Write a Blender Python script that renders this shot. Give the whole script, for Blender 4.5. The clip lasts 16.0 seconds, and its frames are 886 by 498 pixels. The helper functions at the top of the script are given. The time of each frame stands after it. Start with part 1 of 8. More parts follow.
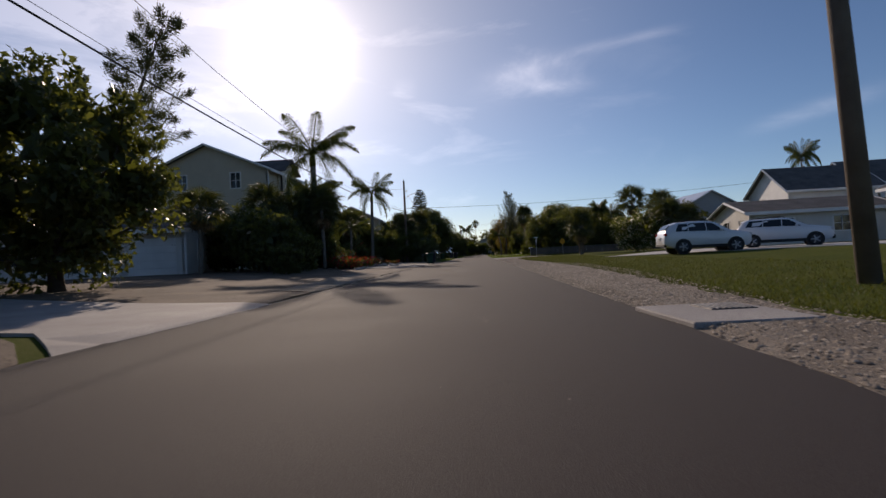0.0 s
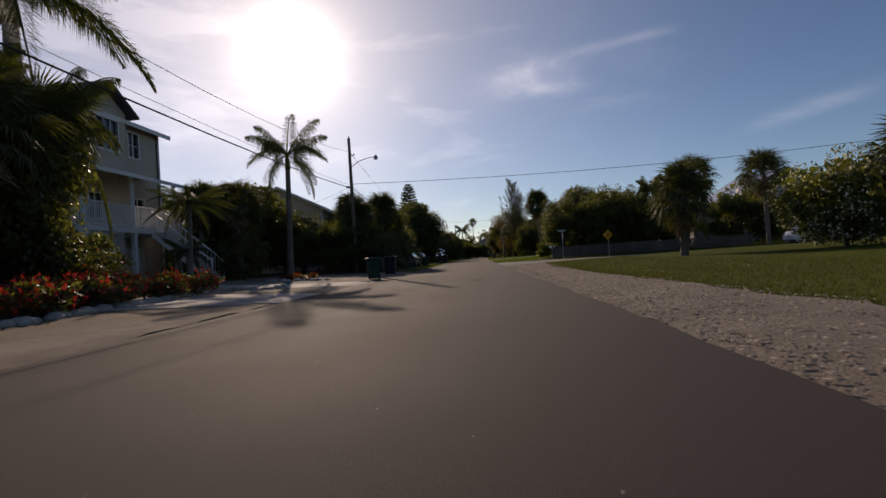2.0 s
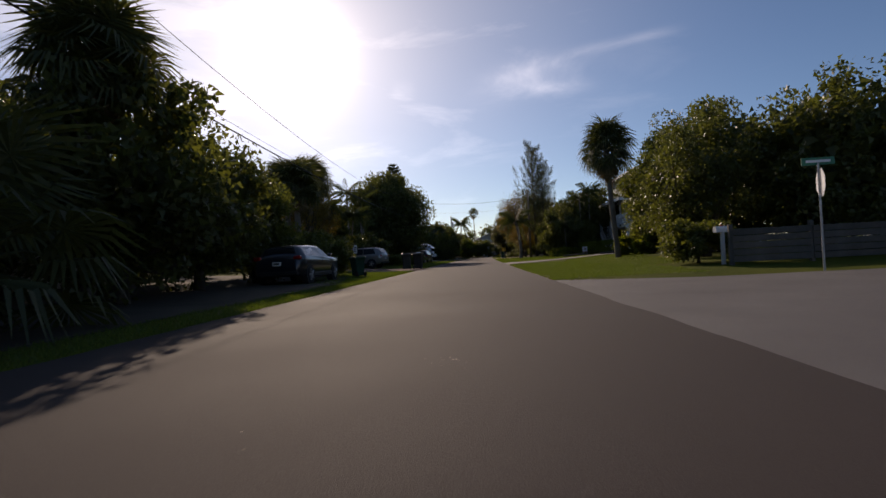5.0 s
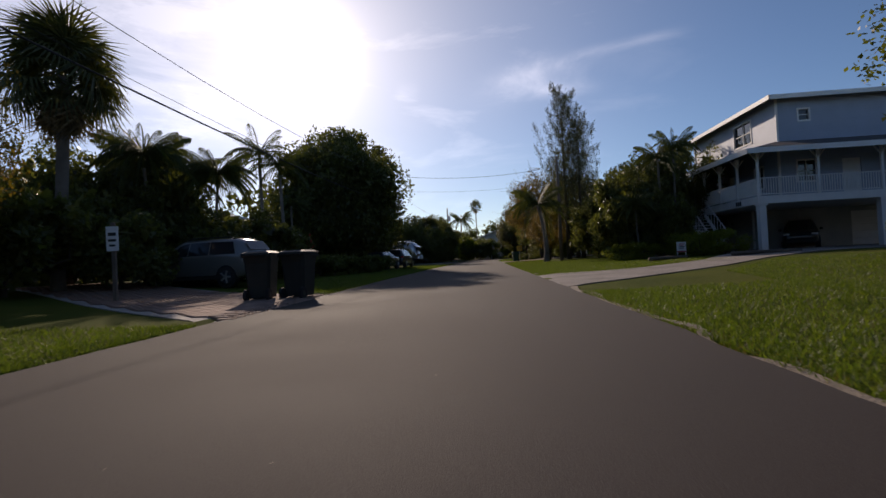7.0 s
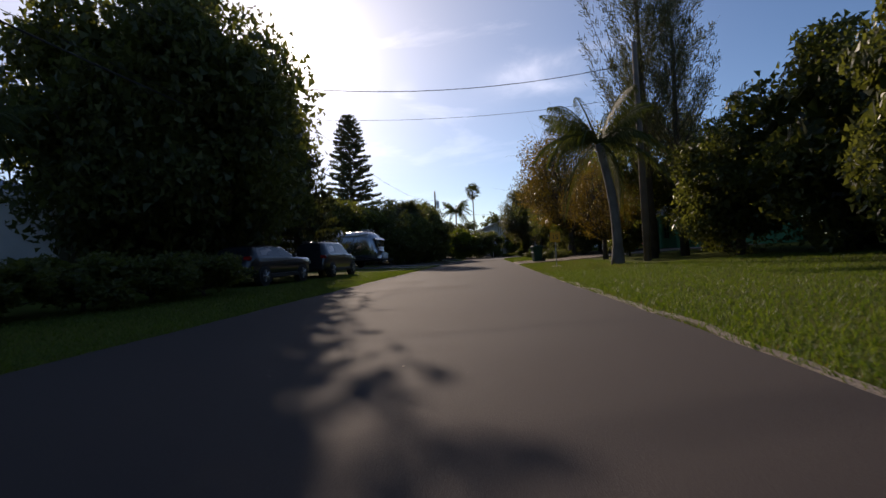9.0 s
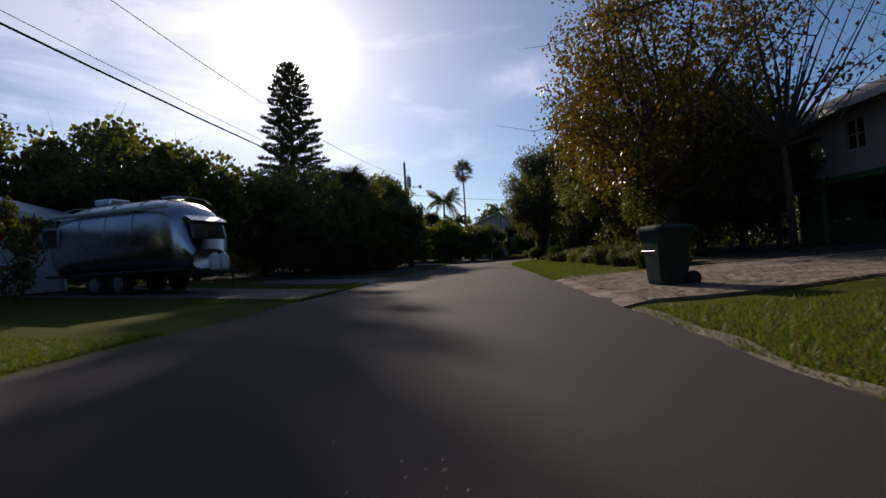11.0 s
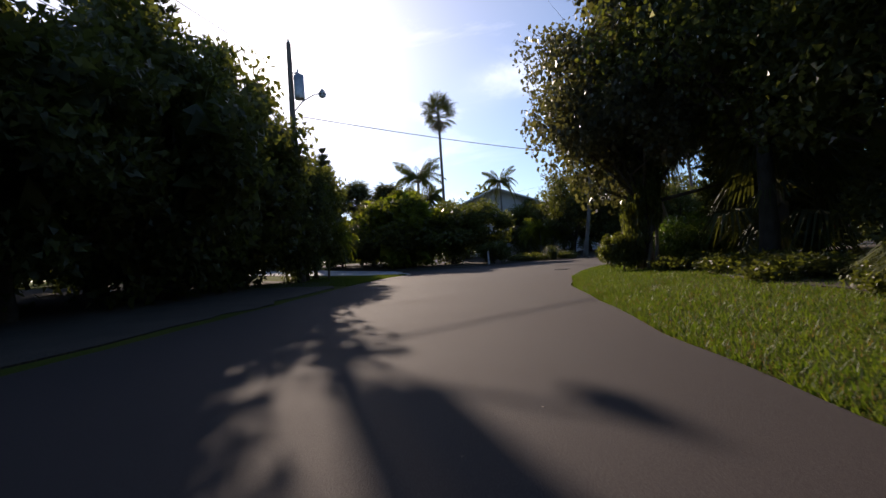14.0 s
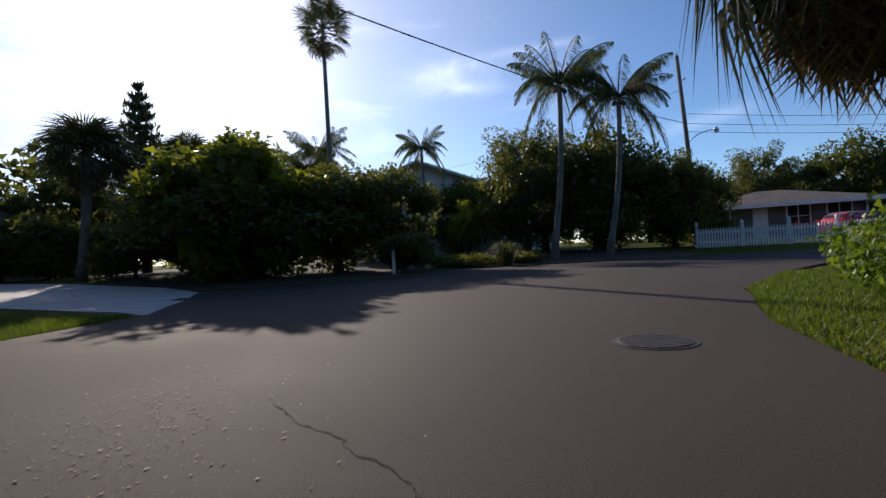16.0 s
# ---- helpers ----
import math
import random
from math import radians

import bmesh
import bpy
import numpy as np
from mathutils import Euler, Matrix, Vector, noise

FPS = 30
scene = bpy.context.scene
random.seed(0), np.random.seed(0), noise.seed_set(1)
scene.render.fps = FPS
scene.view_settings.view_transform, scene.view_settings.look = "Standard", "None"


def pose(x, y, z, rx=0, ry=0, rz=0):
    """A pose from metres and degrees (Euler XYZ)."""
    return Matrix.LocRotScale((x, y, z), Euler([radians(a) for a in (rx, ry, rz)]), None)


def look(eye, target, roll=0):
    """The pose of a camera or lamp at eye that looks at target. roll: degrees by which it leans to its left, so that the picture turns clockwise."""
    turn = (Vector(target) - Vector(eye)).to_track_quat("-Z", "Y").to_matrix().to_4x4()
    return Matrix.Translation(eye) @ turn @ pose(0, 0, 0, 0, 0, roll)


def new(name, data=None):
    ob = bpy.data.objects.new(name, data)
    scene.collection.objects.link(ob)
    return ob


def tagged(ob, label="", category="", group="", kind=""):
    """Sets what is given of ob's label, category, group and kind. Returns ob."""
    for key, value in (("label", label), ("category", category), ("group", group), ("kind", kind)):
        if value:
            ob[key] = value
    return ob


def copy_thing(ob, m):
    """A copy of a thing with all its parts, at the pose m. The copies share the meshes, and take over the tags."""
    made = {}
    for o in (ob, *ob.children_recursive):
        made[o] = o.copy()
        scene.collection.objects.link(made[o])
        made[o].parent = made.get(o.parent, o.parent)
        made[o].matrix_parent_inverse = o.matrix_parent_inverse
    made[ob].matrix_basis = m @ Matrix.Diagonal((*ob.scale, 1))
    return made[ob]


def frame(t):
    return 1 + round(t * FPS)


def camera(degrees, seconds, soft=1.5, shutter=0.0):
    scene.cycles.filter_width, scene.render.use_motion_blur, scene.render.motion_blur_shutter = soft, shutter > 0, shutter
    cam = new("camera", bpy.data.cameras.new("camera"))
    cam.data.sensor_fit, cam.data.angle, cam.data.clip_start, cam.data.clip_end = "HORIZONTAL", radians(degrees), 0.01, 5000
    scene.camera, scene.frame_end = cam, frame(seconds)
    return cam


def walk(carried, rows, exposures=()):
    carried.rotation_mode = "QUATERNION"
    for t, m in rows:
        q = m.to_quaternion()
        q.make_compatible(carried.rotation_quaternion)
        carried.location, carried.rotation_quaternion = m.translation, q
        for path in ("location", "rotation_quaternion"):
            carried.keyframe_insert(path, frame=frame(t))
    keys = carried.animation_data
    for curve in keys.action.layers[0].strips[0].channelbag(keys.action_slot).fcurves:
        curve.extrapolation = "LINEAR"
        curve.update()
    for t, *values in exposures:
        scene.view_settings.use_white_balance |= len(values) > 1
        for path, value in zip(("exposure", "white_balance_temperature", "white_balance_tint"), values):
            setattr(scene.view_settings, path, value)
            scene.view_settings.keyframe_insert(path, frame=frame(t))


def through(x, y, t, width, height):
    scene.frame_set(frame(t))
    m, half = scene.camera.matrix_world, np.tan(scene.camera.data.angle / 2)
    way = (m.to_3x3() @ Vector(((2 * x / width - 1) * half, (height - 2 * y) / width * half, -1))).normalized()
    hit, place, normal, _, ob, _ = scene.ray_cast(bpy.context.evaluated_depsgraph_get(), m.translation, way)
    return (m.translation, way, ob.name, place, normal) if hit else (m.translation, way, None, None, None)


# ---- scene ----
cam = camera(82.0, 16.0, 1.5, 0.06)
PATH = [
    (0, (0.0, 0.0, 0.803), (-0.142, 1.995, 0.826), -2.8),
    (0.5, (0.077, 6.429, 0.802), (-0.062, 8.424, 0.826), -3.1),
    (1, (0.155, 12.729, 0.799), (0.021, 14.724, 0.831), -3.3),
    (1.5, (0.216, 18.673, 0.802), (0.081, 20.668, 0.835), -3.6),
    (2, (0.171, 24.817, 0.803), (0.035, 26.812, 0.838), -3.7),
    (2.5, (0.088, 30.742, 0.801), (-0.049, 32.737, 0.835), -3.5),
    (3, (0.035, 36.63, 0.801), (-0.107, 38.625, 0.837), -3.2),
    (3.5, (0.044, 42.662, 0.799), (-0.102, 44.656, 0.83), -2.8),
    (4, (-0.002, 48.436, 0.804), (-0.143, 50.431, 0.834), -2.9),
    (6.5, (-0.232, 77.806, 0.8), (-0.374, 79.801, 0.83), -3.2),
    (7, (-0.047, 84.203, 0.802), (-0.199, 86.197, 0.838), -2.8),
    (7.5, (0.142, 90.395, 0.8), (-0.012, 92.389, 0.834), -3.0),
    (8, (0.277, 96.042, 0.795), (0.124, 98.036, 0.822), -3.2),
    (8.5, (0.0, 101.751, 0.802), (-0.153, 103.745, 0.829), -3.3),
    (11, (0.347, 132.829, 0.792), (0.211, 134.824, 0.824), -3.6),
    (11.5, (0.318, 138.532, 0.805), (0.189, 140.527, 0.839), -3.5),
    (12, (0.498, 143.629, 0.799), (0.371, 145.624, 0.831), -3.7),
    (12.5, (0.659, 148.407, 0.8), (0.533, 150.403, 0.83), -3.8),
    (13, (0.7, 152.982, 0.801), (0.582, 154.979, 0.828), -3.7),
    (13.5, (0.75, 157.337, 0.799), (0.638, 159.334, 0.825), -3.8),
    (14, (0.816, 161.519, 0.798), (0.711, 163.516, 0.823), -3.7),
    (14.5, (0.874, 165.509, 0.795), (0.782, 167.507, 0.82), -3.9),
    (15, (1.036, 169.472, 0.792), (0.97, 171.471, 0.812), -3.7),
    (15.5, (1.575, 173.324, 0.797), (1.593, 175.324, 0.81), -3.5),
    (16, (2.226, 176.681, 0.803), (2.397, 178.674, 0.806), -3.2),
]
STOPS = [(0, 0.1), (1, -0.1), (1.5, -0.15), (2.5, 0.1), (4, 0.2), (7, 0.25), (8.5, 0.5), (11, 0.2), (12, 0.55), (13, 0.85), (15, 0.95), (16, 0.8)]
BALANCE = [(7700, 20), (7900, 20), (8100, 21), (8700, 22), (8500, 22), (7800, 20), (7800, 20), (7500, 18), (7600, 20), (7600, 20), (7500, 19), (7000, 16)]
walk(cam, [(t, look(eye, target, roll)) for t, eye, target, roll in PATH], [(t, e, k, m) for (t, e), (k, m) in zip(STOPS, BALANCE)])

# ---- light: low sun ahead and to the side, thin high cloud ----
SUN_EL, SUN_AZ = radians(22.0), radians(19.3)
world = bpy.data.worlds.new("sky_world")
scene.world = world
world.use_nodes = True
wn, wl = world.node_tree.nodes, world.node_tree.links
sky = wn.new("ShaderNodeTexSky")
sky.sky_type = "NISHITA"
sky.sun_disc = False
sky.sun_elevation, sky.sun_rotation = SUN_EL, -SUN_AZ
sky.air_density, sky.dust_density, sky.ozone_density, sky.altitude = 1.0, 0.25, 5.0, 1500
coord = wn.new("ShaderNodeTexCoord")
squash = wn.new("ShaderNodeMapping")
squash.inputs["Scale"].default_value = (2.6, 1.3, 9.0)
squash.inputs["Rotation"].default_value = (0.25, 0.1, 0.5)
wisps = wn.new("ShaderNodeTexNoise")
wisps.inputs["Scale"].default_value = 1.5
wisps.inputs["Detail"].default_value = 9.0
wisps.inputs["Roughness"].default_value = 0.62
wisps.inputs["Distortion"].default_value = 0.5
wramp = wn.new("ShaderNodeValToRGB")
wramp.color_ramp.elements[0].position, wramp.color_ramp.elements[1].position = 0.53, 0.82
cloud = wn.new("ShaderNodeMix")
cloud.data_type, cloud.blend_type = "RGBA", "ADD"
cloud.inputs["B"].default_value = (3.0, 3.0, 3.1, 1)
wl.new(coord.outputs["Generated"], squash.inputs["Vector"])
wl.new(squash.outputs[0], wisps.inputs["Vector"])
wl.new(wisps.outputs["Fac"], wramp.inputs["Fac"])
sun_way = Vector((-math.sin(SUN_AZ) * math.cos(SUN_EL), math.cos(SUN_AZ) * math.cos(SUN_EL), math.sin(SUN_EL)))


def sky_math(op, a, b=None):
    """A math node of the sky; a and b are sockets or numbers."""
    m = wn.new("ShaderNodeMath")
    m.operation = op
    for i, x in enumerate((a, b)):
        if x is None:
            continue
        if isinstance(x, (int, float)):
            m.inputs[i].default_value = x
        else:
            wl.new(x, m.inputs[i])
    return m.outputs[0]


def sky_dot(v):
    """How far the view runs along v."""
    m = wn.new("ShaderNodeVectorMath")
    m.operation, m.inputs[1].default_value = "DOT_PRODUCT", v
    wl.new(coord.outputs["Generated"], m.inputs[0])
    return m.outputs["Value"]


# the veil is thick round the sun and thin elsewhere; a few single wisps drift over the clear part
toward = sky_math("MAXIMUM", sky_dot(sun_way), 0.0)
amount = sky_math("MULTIPLY", wramp.outputs["Color"], sky_math("ADD", sky_math("POWER", toward, 9.0), 0.05))
WISPS = [
    ((0.259, 0.898, 0.355), (0.956, -0.291, 0.041), 0.085, 0.008, 0.5),
    ((0.101, 0.937, 0.333), (0.976, -0.158, 0.147), 0.07, 0.018, 0.3),
    ((0.157, 0.941, 0.299), (0.988, -0.149, -0.05), 0.061, 0.012, 0.45),
    ((0.527, 0.827, 0.197), (0.812, -0.558, 0.17), 0.087, 0.012, 0.45),
    ((-0.123, 0.941, 0.315), (0.992, 0.106, 0.073), 0.021, 0.014, 0.45),
    ((-0.482, 0.817, 0.316), (0.876, 0.441, 0.196), 0.095, 0.03, 0.45),
    ((-0.451, 0.795, 0.406), (0.891, 0.376, 0.254), 0.082, 0.03, 0.45),
    ((0.089, 0.944, 0.318), (0.977, -0.144, 0.155), 0.091, 0.03, 0.45),
    ((-0.616, 0.717, 0.326), (0.788, 0.564, 0.247), 0.228, 0.2, 1.0),
    ((-0.379, 0.91, 0.169), (0.925, 0.376, 0.052), 0.238, 0.07, 0.5),
]
frayed = sky_math("MAXIMUM", sky_math("SUBTRACT", sky_math("MULTIPLY", wisps.outputs["Fac"], 3.4), 1.1), 0.0)
for centre, along, half, thin, gain in WISPS:
    across = Vector(centre).cross(Vector(along))
    p = sky_math("DIVIDE", sky_math("SUBTRACT", sky_dot(along), Vector(centre).dot(Vector(along))), half)
    q = sky_math("DIVIDE", sky_dot(across), thin)
    fall = sky_math("POWER", 2.718, sky_math("MULTIPLY", sky_math("ADD", sky_math("POWER", p, 4.0), sky_math("MULTIPLY", q, q)), -1.0))
    ahead = sky_math("GREATER_THAN", sky_dot(centre), 0.5)
    amount = sky_math("ADD", amount, sky_math("MULTIPLY", sky_math("MULTIPLY", fall, ahead), sky_math("MULTIPLY", frayed, gain)))
wl.new(amount, cloud.inputs["Factor"])
deep = wn.new("ShaderNodeHueSaturation")
deep.inputs["Saturation"].default_value, deep.inputs["Value"].default_value = 1.05, 1.0
wl.new(sky.outputs[0], deep.inputs["Color"])
wl.new(deep.outputs[0], cloud.inputs["A"])
# thin high cloud scatters light round the sun
near = wn.new("ShaderNodeVectorMath")
near.operation = "DOT_PRODUCT"
near.inputs[1].default_value = sun_way
wl.new(coord.outputs["Generated"], near.inputs[0])
lit = cloud.outputs["Result"]
for power, gain in ((420.0, 16.0), (60.0, 5.0), (9.0, 3.4)):
    up, halo = wn.new("ShaderNodeMath"), wn.new("ShaderNodeMix")
    up.operation, up.inputs[1].default_value, up.use_clamp = "POWER", power, True
    halo.data_type, halo.blend_type = "RGBA", "ADD"
    halo.clamp_factor = True
    halo.inputs["B"].default_value = (gain, gain * 0.97, gain * 0.92, 1)
    wl.new(near.outputs["Value"], up.inputs[0])
    wl.new(up.outputs[0], halo.inputs["Factor"])
    wl.new(lit, halo.inputs["A"])
    lit = halo.outputs["Result"]
wl.new(lit, wn["Background"].inputs["Color"])
wn["Background"].inputs["Strength"].default_value = 0.08
sun = new("sun", bpy.data.lights.new("sun", "SUN"))
sun.data.energy, sun.data.angle, sun.data.color = 2.65, radians(0.6), (1.0, 0.93, 0.84)
sun.matrix_world = look(tuple(sun_way * 60), (0, 0, 0))

# ---- materials ----
def node_mat(name):
    m = bpy.data.materials.new(name)
    m.use_nodes = True
    nt = m.node_tree
    return m, nt.nodes, nt.links, nt.nodes["Principled BSDF"]


def mat(name, c1, c2, scale=3.0, rough=0.7, metal=0.0, bump=0.15, fine=60.0, c3=None, coat=0.0, spread=0.5, gloss=None, tint=0.0, spec=0.4):
    """Two scales of noise: broad patches mix c1 and c2, a fine grain darkens, lightens and bumps."""
    m, n, l, p = node_mat(name)
    tc = n.new("ShaderNodeTexCoord")
    a, b = n.new("ShaderNodeTexNoise"), n.new("ShaderNodeTexNoise")
    a.inputs["Scale"].default_value, b.inputs["Scale"].default_value = scale, fine
    a.inputs["Detail"].default_value, b.inputs["Detail"].default_value = 6, 4
    for x in (a, b):
        l.new(tc.outputs["Object"], x.inputs["Vector"])
    ra = n.new("ShaderNodeValToRGB")
    ra.color_ramp.elements[0].position, ra.color_ramp.elements[1].position = 0.5 - spread * 0.4, 0.5 + spread * 0.4
    ra.color_ramp.elements[0].color, ra.color_ramp.elements[1].color = (*c1, 1), (*c2, 1)
    l.new(a.outputs["Fac"], ra.inputs["Fac"])
    out = ra.outputs["Color"]
    if c3:
        mx = n.new("ShaderNodeMix")
        mx.data_type = "RGBA"
        mx.inputs["B"].default_value = (*c3, 1)
        rb = n.new("ShaderNodeValToRGB")
        rb.color_ramp.elements[0].position, rb.color_ramp.elements[1].position = 0.5, 0.66
        l.new(b.outputs["Fac"], rb.inputs["Fac"])
        l.new(rb.outputs["Color"], mx.inputs["Factor"])
        l.new(out, mx.inputs["A"])
        out = mx.outputs["Result"]
    if tint:
        oi, hs = n.new("ShaderNodeObjectInfo"), n.new("ShaderNodeHueSaturation")
        mr = n.new("ShaderNodeMapRange")
        mr.inputs["To Min"].default_value, mr.inputs["To Max"].default_value = 1 - tint, 1 + tint
        l.new(oi.outputs["Random"], mr.inputs["Value"])
        l.new(mr.outputs["Result"], hs.inputs["Value"])
        l.new(out, hs.inputs["Color"])
        out = hs.outputs["Color"]
    l.new(out, p.inputs["Base Color"])
    p.inputs["Metallic"].default_value = metal
    p.inputs["Specular IOR Level"].default_value = spec
    p.inputs["Coat Weight"].default_value = coat
    p.inputs["Coat Roughness"].default_value = 0.06
    if gloss:
        rr = n.new("ShaderNodeMapRange")
        rr.inputs["To Min"].default_value, rr.inputs["To Max"].default_value = gloss
        l.new(a.outputs["Fac"], rr.inputs["Value"])
        l.new(rr.outputs["Result"], p.inputs["Roughness"])
    else:
        p.inputs["Roughness"].default_value = rough
    if bump:
        bp = n.new("ShaderNodeBump")
        bp.inputs["Strength"].default_value, bp.inputs["Distance"].default_value = bump, 0.02
        l.new(b.outputs["Fac"], bp.inputs["Height"])
        l.new(bp.outputs["Normal"], p.inputs["Normal"])
    return m


def leaf_mat(name, c1, c2, through=0.3, rough=0.42):
    """Leaves: every leaf its own shade, with some light coming through."""
    m, n, l, p = node_mat(name)
    g = n.new("ShaderNodeNewGeometry")
    r = n.new("ShaderNodeValToRGB")
    r.color_ramp.elements[0].color, r.color_ramp.elements[1].color = (*c1, 1), (*c2, 1)
    l.new(g.outputs["Random Per Island"], r.inputs["Fac"])
    t, mx = n.new("ShaderNodeBsdfTranslucent"), n.new("ShaderNodeMixShader")
    mx.inputs["Fac"].default_value = through
    l.new(r.outputs["Color"], p.inputs["Base Color"])
    gain = n.new("ShaderNodeMix")
    gain.data_type, gain.blend_type = "RGBA", "MULTIPLY"
    gain.inputs["Factor"].default_value = 1.0
    gain.inputs["B"].default_value = (1.6, 1.5, 0.6, 1)
    l.new(r.outputs["Color"], gain.inputs["A"])
    l.new(gain.outputs["Result"], t.inputs["Color"])
    p.inputs["Roughness"].default_value = rough
    p.inputs["Specular IOR Level"].default_value = 0.4
    l.new(p.outputs["BSDF"], mx.inputs[1])
    l.new(t.outputs["BSDF"], mx.inputs[2])
    l.new(mx.outputs["Shader"], n["Material Output"].inputs["Surface"])
    return m


def siding_mat(name, c, pitch=0.16, rough=0.6):
    """Painted horizontal boards: shadow lines at a real pitch, faint weathering."""
    m = mat(name, tuple(v * 0.9 for v in c), c, 1.2, rough, bump=0.05, fine=25)
    n, l = m.node_tree.nodes, m.node_tree.links
    tc, sep = n.new("ShaderNodeTexCoord"), n.new("ShaderNodeSeparateXYZ")
    md, bp = n.new("ShaderNodeMath"), n.new("ShaderNodeBump")
    md.operation = "FRACT"
    ml = n.new("ShaderNodeMath")
    ml.operation = "DIVIDE"
    ml.inputs[1].default_value = pitch
    l.new(tc.outputs["Object"], sep.inputs[0])
    l.new(sep.outputs["Z"], ml.inputs[0])
    l.new(ml.outputs[0], md.inputs[0])
    l.new(md.outputs[0], bp.inputs["Height"])
    bp.inputs["Strength"].default_value, bp.inputs["Distance"].default_value = 0.6, 0.02
    bp.invert = True
    l.new(bp.outputs["Normal"], n["Principled BSDF"].inputs["Normal"])
    return m


def glass_mat(name, c=(0.02, 0.025, 0.03), rough=0.04):
    m, n, l, p = node_mat(name)
    p.inputs["Base Color"].default_value = (*c, 1)
    p.inputs["Roughness"].default_value = rough
    p.inputs["IOR"].default_value = 1.5
    p.inputs["Specular IOR Level"].default_value = 0.6
    return m


M = {}
M["asphalt"] = mat("asphalt", (0.036, 0.0272, 0.0245), (0.049, 0.037, 0.0335), 0.35, 0.62, bump=0.35, fine=140, c3=(0.075, 0.063, 0.058), gloss=(0.78, 0.95), spec=0.25)
M["asphalt_old"] = mat("asphalt_old", (0.11, 0.1, 0.095), (0.15, 0.14, 0.13), 0.5, 0.8, bump=0.5, fine=120)
M["grass_ground"] = mat("grass_ground", (0.05, 0.075, 0.01), (0.095, 0.11, 0.016), 0.45, 1.0, bump=0.9, fine=38, c3=(0.11, 0.1, 0.03), spec=0.04)
M["dirt"] = mat("dirt", (0.1, 0.072, 0.05), (0.2, 0.145, 0.1), 0.6, 0.95, bump=0.7, fine=30, c3=(0.06, 0.035, 0.018))
# dirt made darker: the shade under dense planting is put into the colour
M["soil_shaded"] = mat("soil_shaded", (0.035, 0.027, 0.02), (0.075, 0.058, 0.042), 0.8, 0.98, bump=0.7, fine=30, c3=(0.1, 0.075, 0.045))
M["drive_warm"] = mat("drive_warm", (0.19, 0.165, 0.15), (0.31, 0.275, 0.25), 0.9, 0.95, bump=0.7, fine=28, c3=(0.15, 0.125, 0.11))
M["sand"] = mat("sand", (0.17, 0.125, 0.095), (0.38, 0.305, 0.245), 1.6, 0.95, bump=1.0, fine=14, c3=(0.16, 0.105, 0.065), spread=0.35)
M["shell"] = mat("shell_gravel", (0.15, 0.118, 0.088), (0.31, 0.255, 0.2), 0.8, 0.95, bump=1.0, fine=45, c3=(0.13, 0.11, 0.09))
M["pebble"] = leaf_mat("pebble", (0.12, 0.092, 0.066), (0.54, 0.45, 0.35), 0.0, 0.95)
M["concrete"] = mat("concrete", (0.3, 0.27, 0.25), (0.42, 0.39, 0.36), 0.8, 0.85, bump=0.25, fine=70, c3=(0.24, 0.21, 0.19))
M["concrete_pale"] = mat("concrete_pale", (0.42, 0.4, 0.38), (0.55, 0.52, 0.5), 0.7, 0.85, bump=0.25, fine=60)
M["paver"] = mat("paver", (0.26, 0.15, 0.11), (0.36, 0.22, 0.17), 6.0, 0.85, bump=0.3, fine=80, tint=0.18)
M["stone"] = mat("stone", (0.3, 0.27, 0.23), (0.46, 0.42, 0.37), 5.0, 0.9, bump=0.5, fine=30, tint=0.15)
M["bark"] = mat("bark", (0.05, 0.038, 0.028), (0.1, 0.08, 0.06), 3.0, 0.95, bump=1.0, fine=18)
M["palm_bark"] = mat("palm_bark", (0.13, 0.11, 0.09), (0.22, 0.19, 0.16), 2.0, 0.95, bump=0.6, fine=16)
M["pole_wood"] = mat("pole_wood", (0.12, 0.09, 0.07), (0.2, 0.155, 0.12), 1.5, 0.9, bump=0.5, fine=30)
M["fence_wood"] = mat("fence_wood", (0.08, 0.07, 0.06), (0.13, 0.115, 0.1), 2.0, 0.9, bump=0.4, fine=30, tint=0.15)
M["leaf"] = leaf_mat("leaf_dark", (0.05, 0.062, 0.022), (0.12, 0.135, 0.05), 0.5)
M["leaf_mid"] = leaf_mat("leaf_mid", (0.058, 0.074, 0.022), (0.135, 0.152, 0.05), 0.5)
M["leaf_yellow"] = leaf_mat("leaf_yellow", (0.12, 0.085, 0.015), (0.2, 0.14, 0.03), 0.35)
M["leaf_lime"] = leaf_mat("leaf_lime", (0.1, 0.14, 0.02), (0.2, 0.22, 0.04), 0.58)
M["leaf_vine"] = leaf_mat("leaf_vine", (0.055, 0.11, 0.02), (0.13, 0.19, 0.04), 0.45)
M["leaf_grey"] = leaf_mat("leaf_grey", (0.055, 0.06, 0.035), (0.14, 0.14, 0.09), 0.4)
M["leaf_palm"] = leaf_mat("leaf_palm", (0.045, 0.06, 0.018), (0.1, 0.118, 0.035), 0.35, 0.6)
M["leaf_fan"] = leaf_mat("leaf_fan", (0.042, 0.052, 0.02), (0.095, 0.105, 0.04), 0.3, 0.6)
M["leaf_dead"] = leaf_mat("leaf_dead", (0.12, 0.085, 0.05), (0.24, 0.18, 0.11), 0.15, 0.8)
M["needle"] = leaf_mat("needle", (0.035, 0.045, 0.02), (0.075, 0.085, 0.038), 0.25, 0.7)
M["needle_pale"] = leaf_mat("needle_pale", (0.05, 0.06, 0.03), (0.1, 0.105, 0.06), 0.25, 0.7)
M["grass"] = leaf_mat("grass_blade", (0.05, 0.095, 0.014), (0.12, 0.165, 0.034), 0.45, 0.6)
